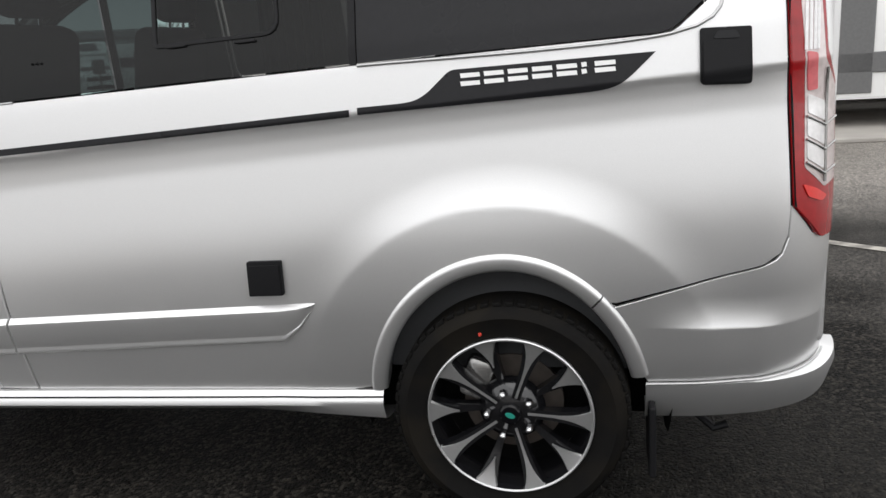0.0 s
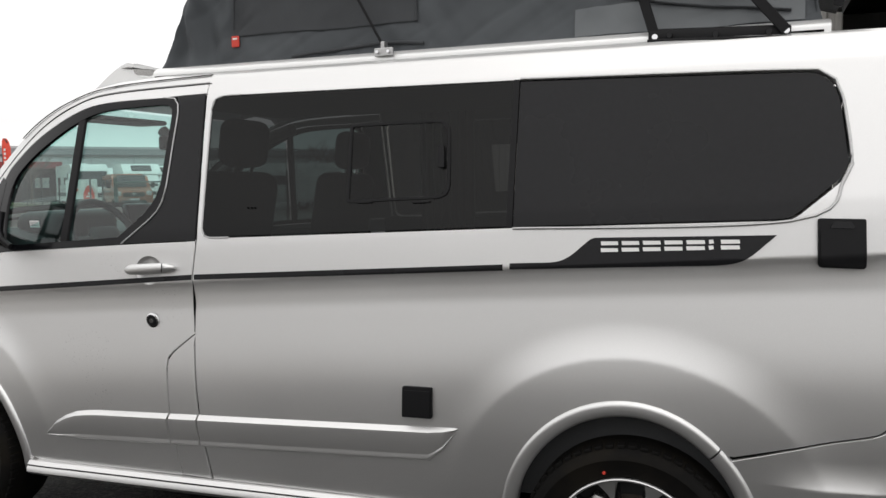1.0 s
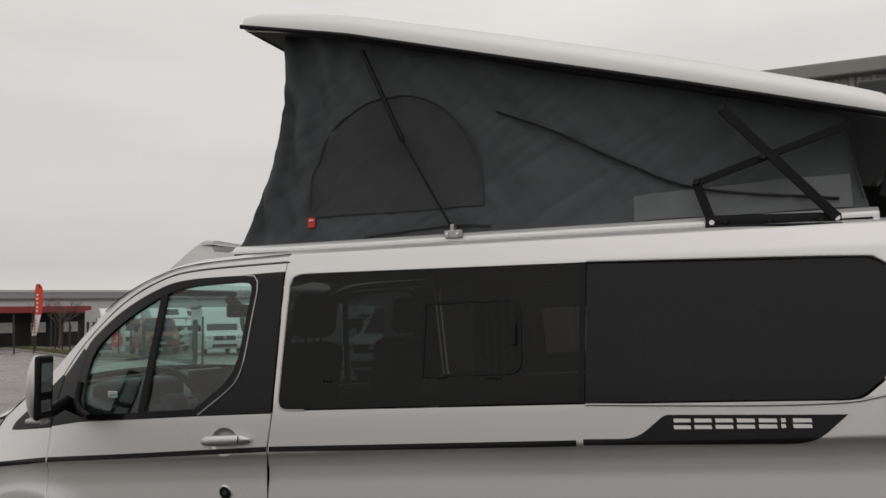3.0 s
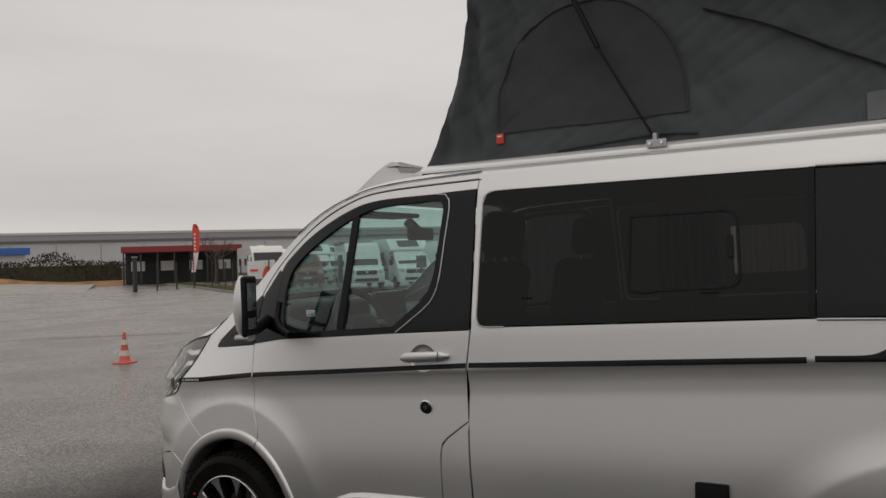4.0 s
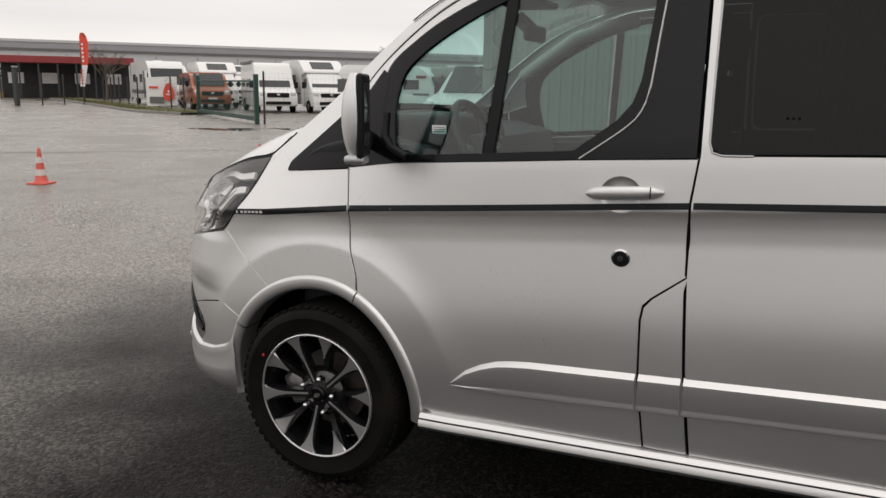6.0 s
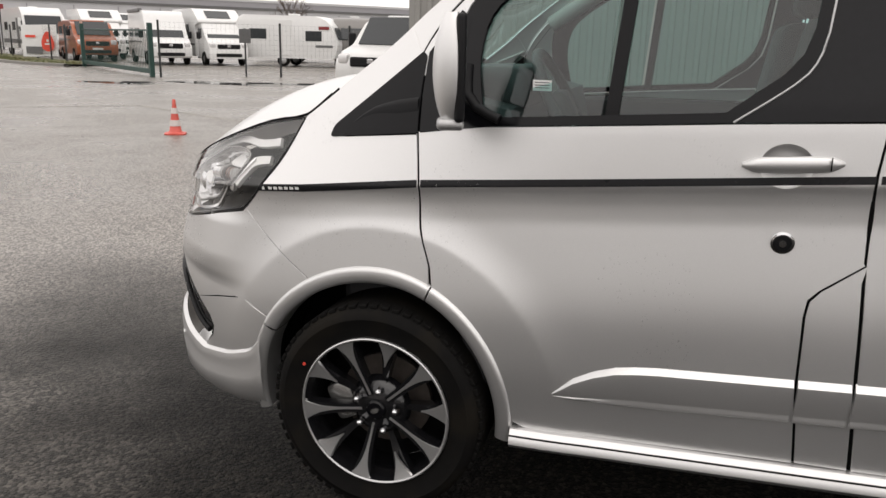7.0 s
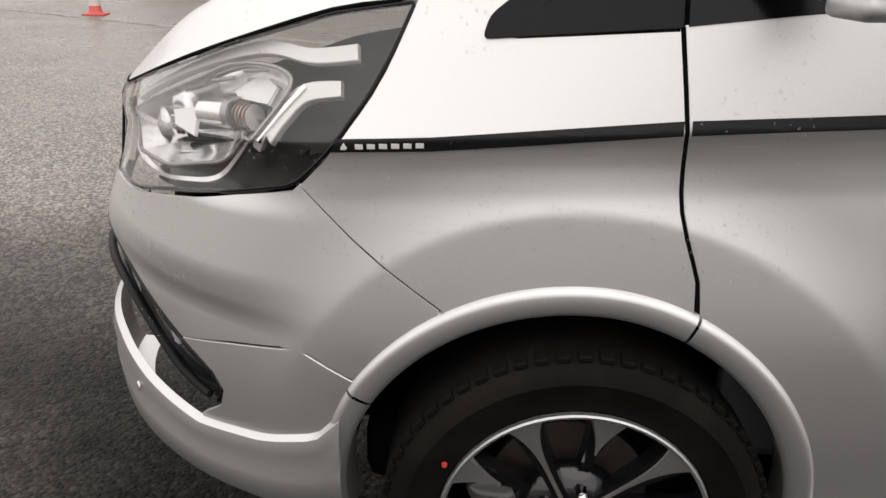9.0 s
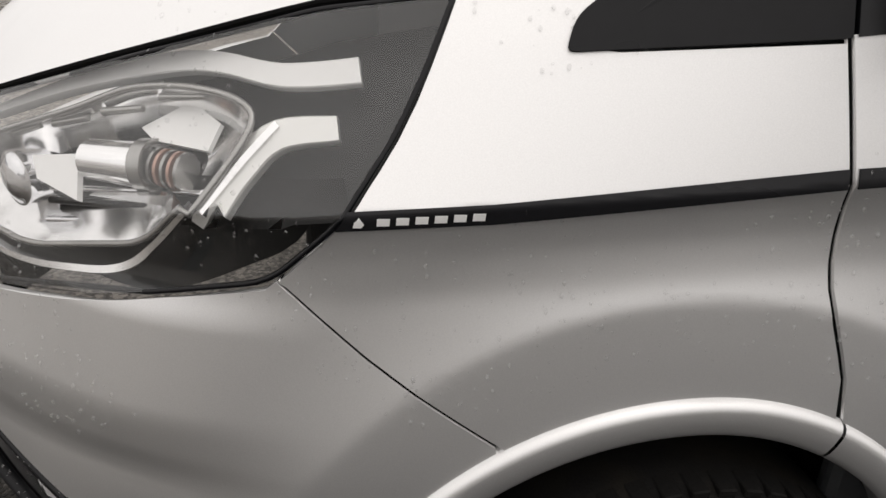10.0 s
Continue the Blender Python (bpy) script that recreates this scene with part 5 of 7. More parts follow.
for cx in (0.0, WB):
    fw = new("wheel")
    fw.parent = van
    part("tyre", lathe([(0.05, 0.0), (0.24, 0.0), (0.33, 0.0), (0.345, -0.04), (0.345, -0.19), (0.25, -0.22), (0.05, -0.20)], 40, m=Matrix.Translation((cx, 2 * MID - 0.06, AXLE))), M["rubber"], fw, smooth=40)

# door mirror
mirror = new("door_mirror")
mirror.parent = van
tagged(mirror, "silver door mirror with a black housing and grey plastic foot")
mrows = []
for i in range(15):
    t = i / 14
    z = 1.262 + 0.272 * t
    k_ = math.sin(math.pi * min(max(0.08 + 0.86 * t, 0), 1)) ** 0.45
    mrows.append([(0.268 - 0.058 * k_ * math.cos(q) * (1 if math.cos(q) > 0 else 0.25), -0.085 - 0.060 * k_ * math.sin(q), z) for q in np.linspace(-math.pi / 2, math.pi / 2 + math.pi, 25)[:-1]])
mb = loft(mrows, close=True)
for r_ in (mrows[0], mrows[-1]):
    mb.faces.new([mb.verts.new(p) for p in r_])
part("mirror_shell", mb, M["silver"], mirror, "silver mirror shell", smooth=50)
part("mirror_back", box(0.026, 0.112, 0.268, (0.280, -0.085, 1.398), 0.012, 3), M["black_plastic"], mirror, smooth=40)
part("mirror_glass", box(0.006, 0.080, 0.125, (0.2905, -0.083, 1.440), 0.002), M["mirror_face"], mirror)
part("wide_angle_glass", box(0.006, 0.076, 0.048, (0.2905, -0.083, 1.322), 0.002), M["mirror_face"], mirror)
part("mirror_arm", tube([(0.236, 0.181, 1.315), (0.248, 0.084, 1.30), (0.262, -0.01, 1.285), (0.264, -0.10, 1.275)], 0.023, 12, flat=1.3), M["black_plastic"], mirror, smooth=50)
part("mirror_foot", box(0.07, 0.08, 0.03, (0.258, -0.088, 1.258), 0.012, 3), M["steel"], mirror, "scuffed grey foot", smooth=50)
mirror.matrix_local = Matrix.Translation((0.27, -0.085, 0)) @ Matrix.Rotation(radians(17), 4, "Z") @ Matrix.Translation((-0.27, 0.085, 0))
part("mirror_corner_trim", tube([on_body(s, z, 0.004) for s, z in smooth_line([(0.238, 1.40), (0.245, 1.32), (0.275, 1.285), (0.345, 1.255)])], 0.014, 10), M["black_plastic"], van, smooth=50)

# cab interior
part("dashboard", prism([(-0.12, 1.00), (-0.05, 1.29), (0.16, 1.325), (0.36, 1.28), (0.40, 1.12), (0.32, 0.80), (-0.1, 0.75)], 1, 0.20, 1.78, 0.03), M["dash"], van, "dark moulded dashboard", smooth=40)
part("instrument_hood", box(0.24, 0.42, 0.14, (0.26, 0.50, 1.325), 0.05, 3), M["dash"], van, smooth=50)
part("centre_screen", box(0.035, 0.26, 0.17, (0.33, 0.93, 1.33), 0.012, turn=Matrix.Rotation(radians(-12), 4, "Y")), M["screen"], van)
sw = new("steering_wheel")
sw.parent = van
swm = Matrix.Translation((0.46, 0.52, 1.265)) @ Matrix.Rotation(radians(-28), 4, "Y")
part("steering_rim", tube([swm @ Vector((0, 0.19 * math.cos(t), 0.19 * math.sin(t))) for t in np.linspace(0, 2 * math.pi, 33)[:-1]], 0.017, 10, closed=True), M["dash"], sw, smooth=60)
part("steering_boss", box(0.06, 0.17, 0.12, (0, 0, 0), 0.03, turn=None), M["dash"], sw, smooth=50).matrix_local = swm
for a_ in (0, 180, 270):
    part("steering_spoke", box(0.02, 0.14, 0.035, (0, 0.10, 0), 0.008), M["lamp_grey"], sw).matrix_local = swm @ Matrix.Rotation(radians(a_), 4, "X")


def cab_seat(y, name="cab_seat"):
    st = new(name)
    st.parent = van
    tagged(st, "dark grey cloth cab seat")
    part("seat_cushion", box(0.48, 0.50, 0.16, (0.92, y, 0.92), 0.05, 4), M["seat"], st, smooth=50)
    part("seat_back", box(0.15, 0.48, 0.62, (0, 0, 0.31), 0.06, 4), M["seat"], st, smooth=50).matrix_local = Matrix.Translation((1.13, y, 0.95)) @ Matrix.Rotation(radians(10), 4, "Y")
    part("headrest", box(0.11, 0.27, 0.20, (0, 0, 0), 0.05, 4), M["seat"], st, smooth=50).matrix_local = Matrix.Translation((1.27, y, 1.68)) @ Matrix.Rotation(radians(8), 4, "Y")
    part("headrest_post", tube([(1.25, y - 0.06, 1.52), (1.265, y - 0.06, 1.62)], 0.008, 8), M["chrome"], st)
    part("headrest_post", tube([(1.25, y + 0.06, 1.52), (1.265, y + 0.06, 1.62)], 0.008, 8), M["chrome"], st)


cab_seat(0.48)
cab_seat(1.48)
part("rear_view_mirror", box(0.03, 0.24, 0.07, (0.50, MID, 1.72), 0.015, 3), M["dash"], van, smooth=40)
part("mirror_stalk", tube([(0.49, MID, 1.73), (0.42, MID, 1.79)], 0.03, 8), M["dash"], van)
part("sun_visor", box(0.17, 0.42, 0.022, (0.60, 0.50, 1.80), 0.01), M["dash"], van)
part("grab_trim", tube([(0.20, 2 * MID - 0.24, 1.55), (0.50, 2 * MID - 0.30, 1.74), (0.80, 2 * MID - 0.33, 1.82)], 0.035, 10), M["trim_pale"], van, smooth=50)
part("sticker", sheet_b := box(0.052, 0.003, 0.029, (0, 0, 0), 0.0005), M["white_mark"], van, "white paper sticker with grey lines").matrix_local = Matrix.Translation((0.455, 0.128, 1.352)) @ Matrix.Rotation(radians(8), 4, "X")
for k_ in range(3):
    part("sticker_line", box(0.040, 0.002, 0.002, (0, 0, 0)), M["lamp_grey"], van).matrix_local = Matrix.Translation((0.455, 0.1262, 1.360 - 0.007 * k_)) @ Matrix.Rotation(radians(8), 4, "X")
# curtain and wall trim behind the tinted window
cur = bmesh.new()
loft([[(1.62 + 0.30 * t, 1.60 + 0.02 * math.sin(t * 40), z) for t in np.linspace(0, 1, 40)] for z in (1.25, 1.88)], cur)
part("curtain", cur, M["trim_pale"], van, smooth=80)
# ---- pop-up roof
pop = new("pop_up_roof")
pop.parent = van
tagged(pop, "raised pop-up roof with grey canvas bellows")
part("roof_base_rail", prism(rounded([(0.30, 1.945), (0.30, 1.972), (0.325, 1.992), (0.40, 1.994), (0.40, 1.945)], [0, 0.01, 0.012, 0, 0]), 0, 0.96, 3.49), M["roofwhite"], pop, smooth=40)
part("rail_groove", box(2.50, 0.006, 0.006, (2.22, 0.2985, 1.953), 0.001), M["seam"], pop)
part("roof_base_rail", box(2.53, 0.10, 0.05, (2.225, 1.63, 1.968), 0.015), M["roofwhite"], pop)
# front deflector
sc_prof = smooth_line([(0.46, 1.872), (0.56, 1.945), (0.66, 2.015), (0.735, 2.048), (0.768, 2.040), (0.775, 2.015), (0.80, 1.985), (0.90, 1.972), (0.98, 1.965)], 0.02)
rows = []
for j in range(31):
    u = j / 30
    y = 0.405 + u * (2 * MID - 0.81)
    k_ = min(1.0, 9 * min(u, 1 - u) + 0.96)
    rows.append([(x - 0.10 * (1 - (2 * u - 1) ** 2), y, 1.872 + (z - 1.872) * k_ + 0.012 * (1 - (2 * u - 1) ** 2)) for x, z in sc_prof])
sb = loft(rows)
for r_ in (rows[0], rows[-1]):
    sb.faces.new([sb.verts.new(p) for p in r_])
part("roof_deflector", sb, M["roofwhite"], pop, "silver front roof deflector", smooth=35)
# flat grey plate on the deflector's end, painted shade of its hollow
part("hollow_shade", prism(rounded([(0.700, 2.018), (0.762, 2.022), (0.785, 1.985), (0.86, 1.975), (0.93, 1.995), (0.80, 2.012)], 0.01), 1, 0.396, 0.404), M["lamp_grey"], pop)

# lifted shell
def shell_z(x):
    return np.interp(x, [1.0, 1.55, 2.28, 2.90, 3.36, 3.65], [2.983, 2.858, 2.648, 2.473, 2.335, 2.247])


rows = []
for i in range(41):
    f = i / 40
    x = 1.005 + (3.655 - 1.005) * f
    zb = float(shell_z(x))
    endk = min(1.0, 0.80 + 9 * f, 0.45 + 11 * (1 - f))
    th = (0.082 + 0.022 * math.sin(math.pi * f)) * endk
    inset = 0.05 * (1 - min(1, 7 * f + 0.2)) + 0.05 * (1 - min(1, 9 * (1 - f) + 0.2))
    y0 = 0.265 + inset
    sec = [(y0 + 0.03, zb - 0.006), (y0 + 0.004, zb), (y0, zb + 0.3 * th), (y0 + 0.010, zb + 0.72 * th), (y0 + 0.04, zb + 0.95 * th), (y0 + 0.10, zb + 1.05 * th), (y0 + 0.35, zb + 1.35 * th), (MID, zb + 1.5 * th)]
    rows.append([(x, y, z) for y, z in sec] + [(x, 2 * MID - y, z) for y, z in sec[-2::-1]])
sb = loft(rows)
for r_ in (rows[0], rows[-1]):
    sb.faces.new([sb.verts.new(p) for p in r_])
part("roof_shell", sb, M["roofwhite"], pop, "silver-white lifted roof shell", smooth=45)
part("shell_lining", loft([[(x, y, float(shell_z(x)) - 0.004) for y in (0.285, MID, 2 * MID - 0.285)] for x in np.linspace(1.03, 3.63, 14)]), M["tent_dark"], pop)
part("shell_seal", tube([(x, 0.272, float(shell_z(x)) - 0.004) for x in np.linspace(1.02, 3.64, 30)], 0.010, 8), M["black_plastic"], pop, smooth=60)


# canvas: side wall with folds, front wall, rear wall
def front_x(z):
    return np.interp(z, [1.99, 2.08, 2.36, 2.64, 2.90, 3.0], [0.955, 1.010, 1.117, 1.174, 1.190, 1.195])


def canvas_y(x, z, amp=1.0):
    top = shell_z(x)
    h = np.clip((z - 1.99) / max(top - 1.99, 0.05), 0, 1)
    sag = 0.030 * math.sin(math.pi * h)
    gap = x - front_x(z)
    near = max(0.0, 1 - gap / 0.40) * min(1.0, max(0.0, gap) / 0.05)
    fold = 0.040 * near ** 1.2 * math.sin(38 * (x - front_x(z)) + 15 * z + 2.5 * noise.noise((x * 4, z * 4, 9.0))) + 0.024 * noise.noise((x * 4.0 + z * 4.5, z * 2.0 - x, 7.7)) + 0.011 * noise.noise((x * 15 + z * 9, z * 4 - x * 2, 2.2)) + 0.006 * (1 - abs(noise.noise((x * 7 - z * 10, z * 3, 6.1)))) ** 6 + 0.007 * noise.noise((x * 3.1, z * 4.0, 1.7)) + 0.004 * noise.noise((x * 9, z * 13, 4.2))
    low = 0.008 * math.exp(-((z - 2.03) / 0.05) ** 2) * math.sin(7 * x + 1) * (1 if x < 2.2 else 0.3)
    return 0.352 + sag + amp * (fold + low)


rows = []
nz, nx = 80, 170
for i in range(nz + 1):
    row = []
    for j in range(nx + 1):
        f = j / nx
        zf = i / nz
        # columns lean forward with the front edge
        x = front_x(1.99 + zf * 0.93) * (1 - f) + (3.47 - 0.05 * zf) * f
        top = float(shell_z(x)) - 0.004
        z = 1.990 + (top - 1.990) * zf
        x = front_x(z) * (1 - f) + (3.47 - 0.06 * zf) * f
        row.append((x, canvas_y(x, z), z))
    rows.append(row)
part("canvas_side", loft(rows), M["tent"], pop, "wrinkled grey canvas side", smooth=70)
part("canvas_side", loft([[(x, 2 * MID - y, z) for x, y, z in r_] for r_ in rows[::6]]), M["tent"], pop, smooth=70)
fr_rows = []
for i in range(31):
    z = 1.99 + 0.96 * i / 30
    x = float(front_x(z))
    y0 = canvas_y(x, z)
    fr_rows.append([(x + 0.02 * math.sin(math.pi * u) * math.sin(9 * u + 5 * z) - 0.01 * math.sin(math.pi * u), y0 + (2 * MID - 2 * y0) * u, z) for u in np.linspace(0, 1, 31)])
part("canvas_front", loft(fr_rows), M["tent"], pop, smooth=70)
part("canvas_rear", loft([[(3.46 - 0.05 * i, y, 1.99 + 0.30 * i) for y in np.linspace(0.36, 1.62, 12)] for i in (0, 1)]), M["tent"], pop)


def canvas_patch(outline, mat, off, name, step=0.04):
    xs = [p[0] for p in outline]
    b_ = bmesh.new()
    vs = [b_.verts.new((p[0], 0, p[1])) for p in outline]
    b_.faces.new(vs)
    bmesh.ops.triangulate(b_, faces=b_.faces[:], ngon_method="EAR_CLIP")
    zs_ = [p[1] for p in outline]
    for axis, lo_, hi_ in ((0, min(xs), max(xs)), (2, min(zs_), max(zs_))):
        for q in np.arange(lo_ + step, hi_, step):
            bmesh.ops.bisect_plane(b_, geom=b_.verts[:] + b_.edges[:] + b_.faces[:], dist=1e-5, plane_co=(q if axis == 0 else 0, 0, q if axis == 2 else 0), plane_no=(1 if axis == 0 else 0, 0, 1 if axis == 2 else 0))
    for v in b_.verts:
        v.co.y = canvas_y(v.co.x, v.co.z) - off
    return part(name, b_, M[mat], pop, smooth=70)


arch_w = smooth_line([(1.325, 2.13), (1.335, 2.28), (1.375, 2.40), (1.475, 2.52), (1.64, 2.588), (1.80, 2.588), (1.93, 2.53), (2.035, 2.42), (2.095, 2.28), (2.115, 2.10)], 0.04)
canvas_patch([(1.325, 2.10)] + arch_w, "tent_dark", 0.006, "canvas_window")
part("canvas_zip", tube([(x, canvas_y(x, z) - 0.008, z) for x, z in arch_w], 0.005, 6), M["tent_dark"], pop)
canvas_patch([(2.70, 1.998), (2.96, 1.998), (3.42, 1.998), (3.42, 2.115), (2.96, 2.105), (2.70, 2.092)], "tent_pale", 0.006, "canvas_clear_strip")
part("canvas_band", tube([(x, canvas_y(x, z) - 0.008, z) for x, z in smooth_line([(2.18, 2.475), (2.40, 2.375), (2.65, 2.235), (2.93, 2.105), (3.38, 2.03)], 0.05)], 0.013, 8, flat=0.4), M["tent_dark"], pop)
part("canvas_band", tube([(x, canvas_y(x, z) - 0.006, z) for x, z in smooth_line([(1.60, 2.002), (1.80, 2.022), (2.0, 2.028), (2.15, 2.015)], 0.05)], 0.006, 8), M["tent_dark"], pop)
tagp = part("canvas_label", box(0.036, 0.006, 0.044, (1.338, canvas_y(1.338, 2.075) - 0.012, 2.078), 0.004), M["red_mark"], pop, "small red cloth label")
part("label_mark", box(0.02, 0.002, 0.006, (1.338, canvas_y(1.338, 2.075) - 0.0165, 2.088)), M["white_mark"], tagp)
# gas strut
part("gas_strut", tube([(1.60, 0.325, 2.795), (1.785, 0.325, 2.385)], 0.011, 10), M["black_plastic"], pop, smooth=50)
part("strut_rod", tube([(1.785, 0.325, 2.385), (1.998, 0.325, 2.005)], 0.0055, 8), M["black_plastic"], pop, smooth=50)
part("strut_bracket", box(0.075, 0.012, 0.030, (2.012, 0.292, 1.985), 0.003), M["steel"], pop)
part("strut_bracket", box(0.016, 0.03, 0.05, (2.004, 0.312, 2.000), 0.003), M["steel"], pop)
for a_ in (-0.022, 0.022):
    part("bracket_bolt", lathe([(0, -0.010), (0.006, -0.010), (0.007, 0)], 10, m=Matrix.Translation((2.012 + a_, 0.286, 1.985))), M["chrome"], pop)
# rear scissor hinge
hy = 0.292
part("hinge_plate", box(0.425, 0.012, 0.046, (3.166, hy, 1.962), 0.008, turn=Matrix.Rotation(radians(2.2), 4, "Y")), M["black_plastic"], pop, "black steel hinge plate", smooth=40)
part("hinge_ledge", box(0.425, 0.05, 0.012, (3.166, hy - 0.018, 1.942), 0.004, turn=Matrix.Rotation(radians(2.2), 4, "Y")), M["black_plastic"], pop)
for x, z in ((2.975, 1.966), (3.02, 1.968), (3.16, 1.962), (3.315, 1.958), (3.365, 1.958)):
    part("hinge_bolt", lathe([(0, -0.012), (0.009, -0.012), (0.011, 0)], 14, m=Matrix.Translation((x, hy - 0.004, z))), M["chrome" if x in (2.975, 3.365) else "gloss_black"], pop, smooth=40)


def flat_bar(a, c, w, name="hinge_arm", dy=0.0):
    a, c = Vector((a[0], hy + dy, a[1])), Vector((c[0], hy + dy, c[1]))
    d = (c - a)
    q = Vector((-d.z, 0, d.x)).normalized() * w
    b_ = bmesh.new()
    o = Vector((0, 0.006, 0))
    prism([(p.x, p.z) for p in (a + q, c + q, c - q, a - q)], 1, hy + dy - 0.005, hy + dy + 0.005, 0.002, b_, 1)
    part(name, b_, M["black_plastic"], pop)


flat_bar((2.975, 1.966), (2.930, 2.112), 0.016)
flat_bar((2.930, 2.112), (3.425, 2.270), 0.013, dy=0.014)
flat_bar((3.365, 1.958), (3.025, 2.362), 0.016, dy=-0.012)
flat_bar((3.025, 2.362), (3.040, 2.400), 0.010)
for x, z in ((2.930, 2.112), (3.150, 2.182), (3.025, 2.362)):
    part("hinge_bolt", lathe([(0, -0.022), (0.010, -0.022), (0.012, -0.008)], 14, m=Matrix.Translation((x, hy, z))), M["gloss_black"], pop, smooth=40)
flat_bar((3.505, 2.02), (3.565, 2.235), 0.013, "tail_strut")

# rain drops on the paint, the lamp and the windows
rnd = random.Random(11)
drops = bmesh.new()
made = 0
while made < 1300:
    s_, z_ = rnd.uniform(-1.15, 1.25), rnd.uniform(0.52, 1.24)
    if noise.noise((s_ * 3.0, z_ * 4.0, 5.0)) < 0.02 + (0.25 if s_ > 0.3 else 0.0) or math.hypot(s_, z_ - AXLE) < 0.50:
        continue
    r = rnd.choice((0.0011, 0.0015, 0.0019, 0.0027))
    c, n_ = on_body(s_, z_, 0.0015 if s_ > -0.5 or z_ < 0.9 else 0.003), Vector(body_normal(s_, z_))
    u = n_.cross(Vector((0, 0, 1))).normalized()
    w = u.cross(n_)
    long_ = rnd.uniform(0.9, 1.7)
    rings = [[drops.verts.new(c + (u * math.cos(t) + w * long_ * math.sin(t)) * r * k + n_ * r * h_) for t in [2 * math.pi * j / 8 for j in range(8)]] for k, h_ in ((1.0, -0.4), (0.9, 0.25), (0.5, 0.55))]
    for a, b_ in zip(rings, rings[1:]):
        for j in range(8):
            drops.faces.new((a[j], a[(j + 1) % 8], b_[(j + 1) % 8], b_[j]))
    drops.faces.new(rings[-1])
    made += 1
tagged(part("rain_drops", drops, M["drop"], smooth=80), "fine rain drops on silver paint", "water", kind="stuff")

# ---------------------------------------------------------------- ground
gb = bmesh.new()
ring = []
for r in (0.0, 6, 14, 30, 70, 160, 400, 1200):
    ring.append([gb.verts.new((r * math.cos(t), r * math.sin(t), 0)) for t in [2 * math.pi * j / 48 for j in range(48)]] if r else [gb.verts.new((0, 0, 0))])
for j in range(48):
    gb.faces.new((ring[0][0], ring[1][j], ring[1][(j + 1) % 48]))
for a, c in zip(ring[1:], ring[2:]):
    for j in range(48):
        gb.faces.new((a[j], c[j], c[(j + 1) % 48], a[(j + 1) % 48]))
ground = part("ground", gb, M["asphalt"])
tagged(ground, "wet dark asphalt yard", "ground", kind="structure")


def strip(name, pts, w, mat, z=0.004, label="", category="road marking"):
    """A flat band with ragged edges along pts."""
    pts = smooth_line(pts, 0.15)
    rows_ = []
    for i, p in enumerate(pts):
        a, c = pts[max(0, i - 1)], pts[min(len(pts) - 1, i + 1)]
        d = Vector((c[0] - a[0], c[1] - a[1], 0)).normalized()
        q = Vector((-d.y, d.x, 0))
        k1, k2 = (w / 2 * (1 + 0.18 * noise.noise((i * 0.9, k, 3.3))) for k in (0, 7))
        o = Vector((p[0], p[1], z))
        rows_.append([o + q * k1, o - q * k2])
    ob = part(name, loft(rows_), M[mat])
    return tagged(ob, label, category, kind="structure")


strip("road_marking", [(-15.0, 8.2), (-12.1, 10.5), (-10.2, 12.25)], 0.10, "asphalt_line", label="faded white parking line")
strip("road_marking", [(-10.2, 12.25), (-6.9, 10.55), (-4.0, 9.2), (1.0, 6.9)], 0.10, "asphalt_line", label="faded white parking line")
strip("road_marking", [(-20.5, 10.2), (-15.0, 7.1), (-10.2, 4.42)], 0.14, "asphalt_line", label="faded cream parking line")
strip("road_marking", [(-22.0, 8.6), (-12.0, 4.3)], 0.09, "asphalt_line", label="faded white parking line")
strip("road_marking", [(3.3, 4.3), (4.62, 3.3), (7.6, 1.1)], 0.09, "asphalt_line", label="faded cream parking line")
strip("road_marking", [(-15.5, 7.5), (-12.2, 10.1)], 0.06, "asphalt_line", label="faded white parking line")


# pale road that rises a little towards the bank
ramp = []
for i in range(24):
    t = -1.1 + 1.95 * i / 23
    x, y = -74.0 + 11.5 * t, 33.0 + 13.0 * t
    low_ = 1 - 0.6 * float(sstep(0.4, 0.85, t))
    ramp.append([(x + d * 0.8, y - d * 0.6, h * low_) for d, h in ((1.5, 0.46), (8.0, 0.34), (13.0, 0.16), (20.0, 0.004))])
tagged(part("road", loft(ramp), M["slab"], smooth=60), "pale wet concrete road rising to a bank", "road", kind="structure")

# drain covers and standing water
for x, y, r in ((-13.5, 20.4, 1.3), (-11.0, 21.5, 0.9), (-16.0, 18.6, 0.8)):
    pb = bmesh.new()
    vs = [pb.verts.new((x + r * (1.6 + 0.35 * noise.noise((math.cos(t) * 2, math.sin(t) * 2, x))) * math.cos(t), y + 0.5 * r * (1 + 0.4 * noise.noise((math.cos(t) * 2, math.sin(t) * 2, y))) * math.sin(t), 0.004)) for t in [2 * math.pi * j / 40 for j in range(40)]]
    pb.faces.new(vs)
    tagged(part("puddle", pb, M["puddle"]), "shallow rain puddle on asphalt", "puddle", "puddles", "stuff")


def drain(x, y, turn):
    d = thing("drain_cover", "dark iron drain grate set in wet asphalt", "drain", Matrix.Translation((x, y, 0)) @ Matrix.Rotation(turn, 4, "Z"), "drain covers")
    part("drain_frame", box(0.9, 0.5, 0.012, (0, 0, 0.006), 0.003), M["dark_metal"], d)
    for k in range(6):
        part("drain_bar", box(0.8, 0.03, 0.012, (0, -0.19 + 0.076 * k, 0.014), 0.003), M["seam"], d)


drain(-15.6, 19.2, 0.5)
drain(-12.4, 21.2, 0.5)
drain(-10.9, 21.8, 0.5)

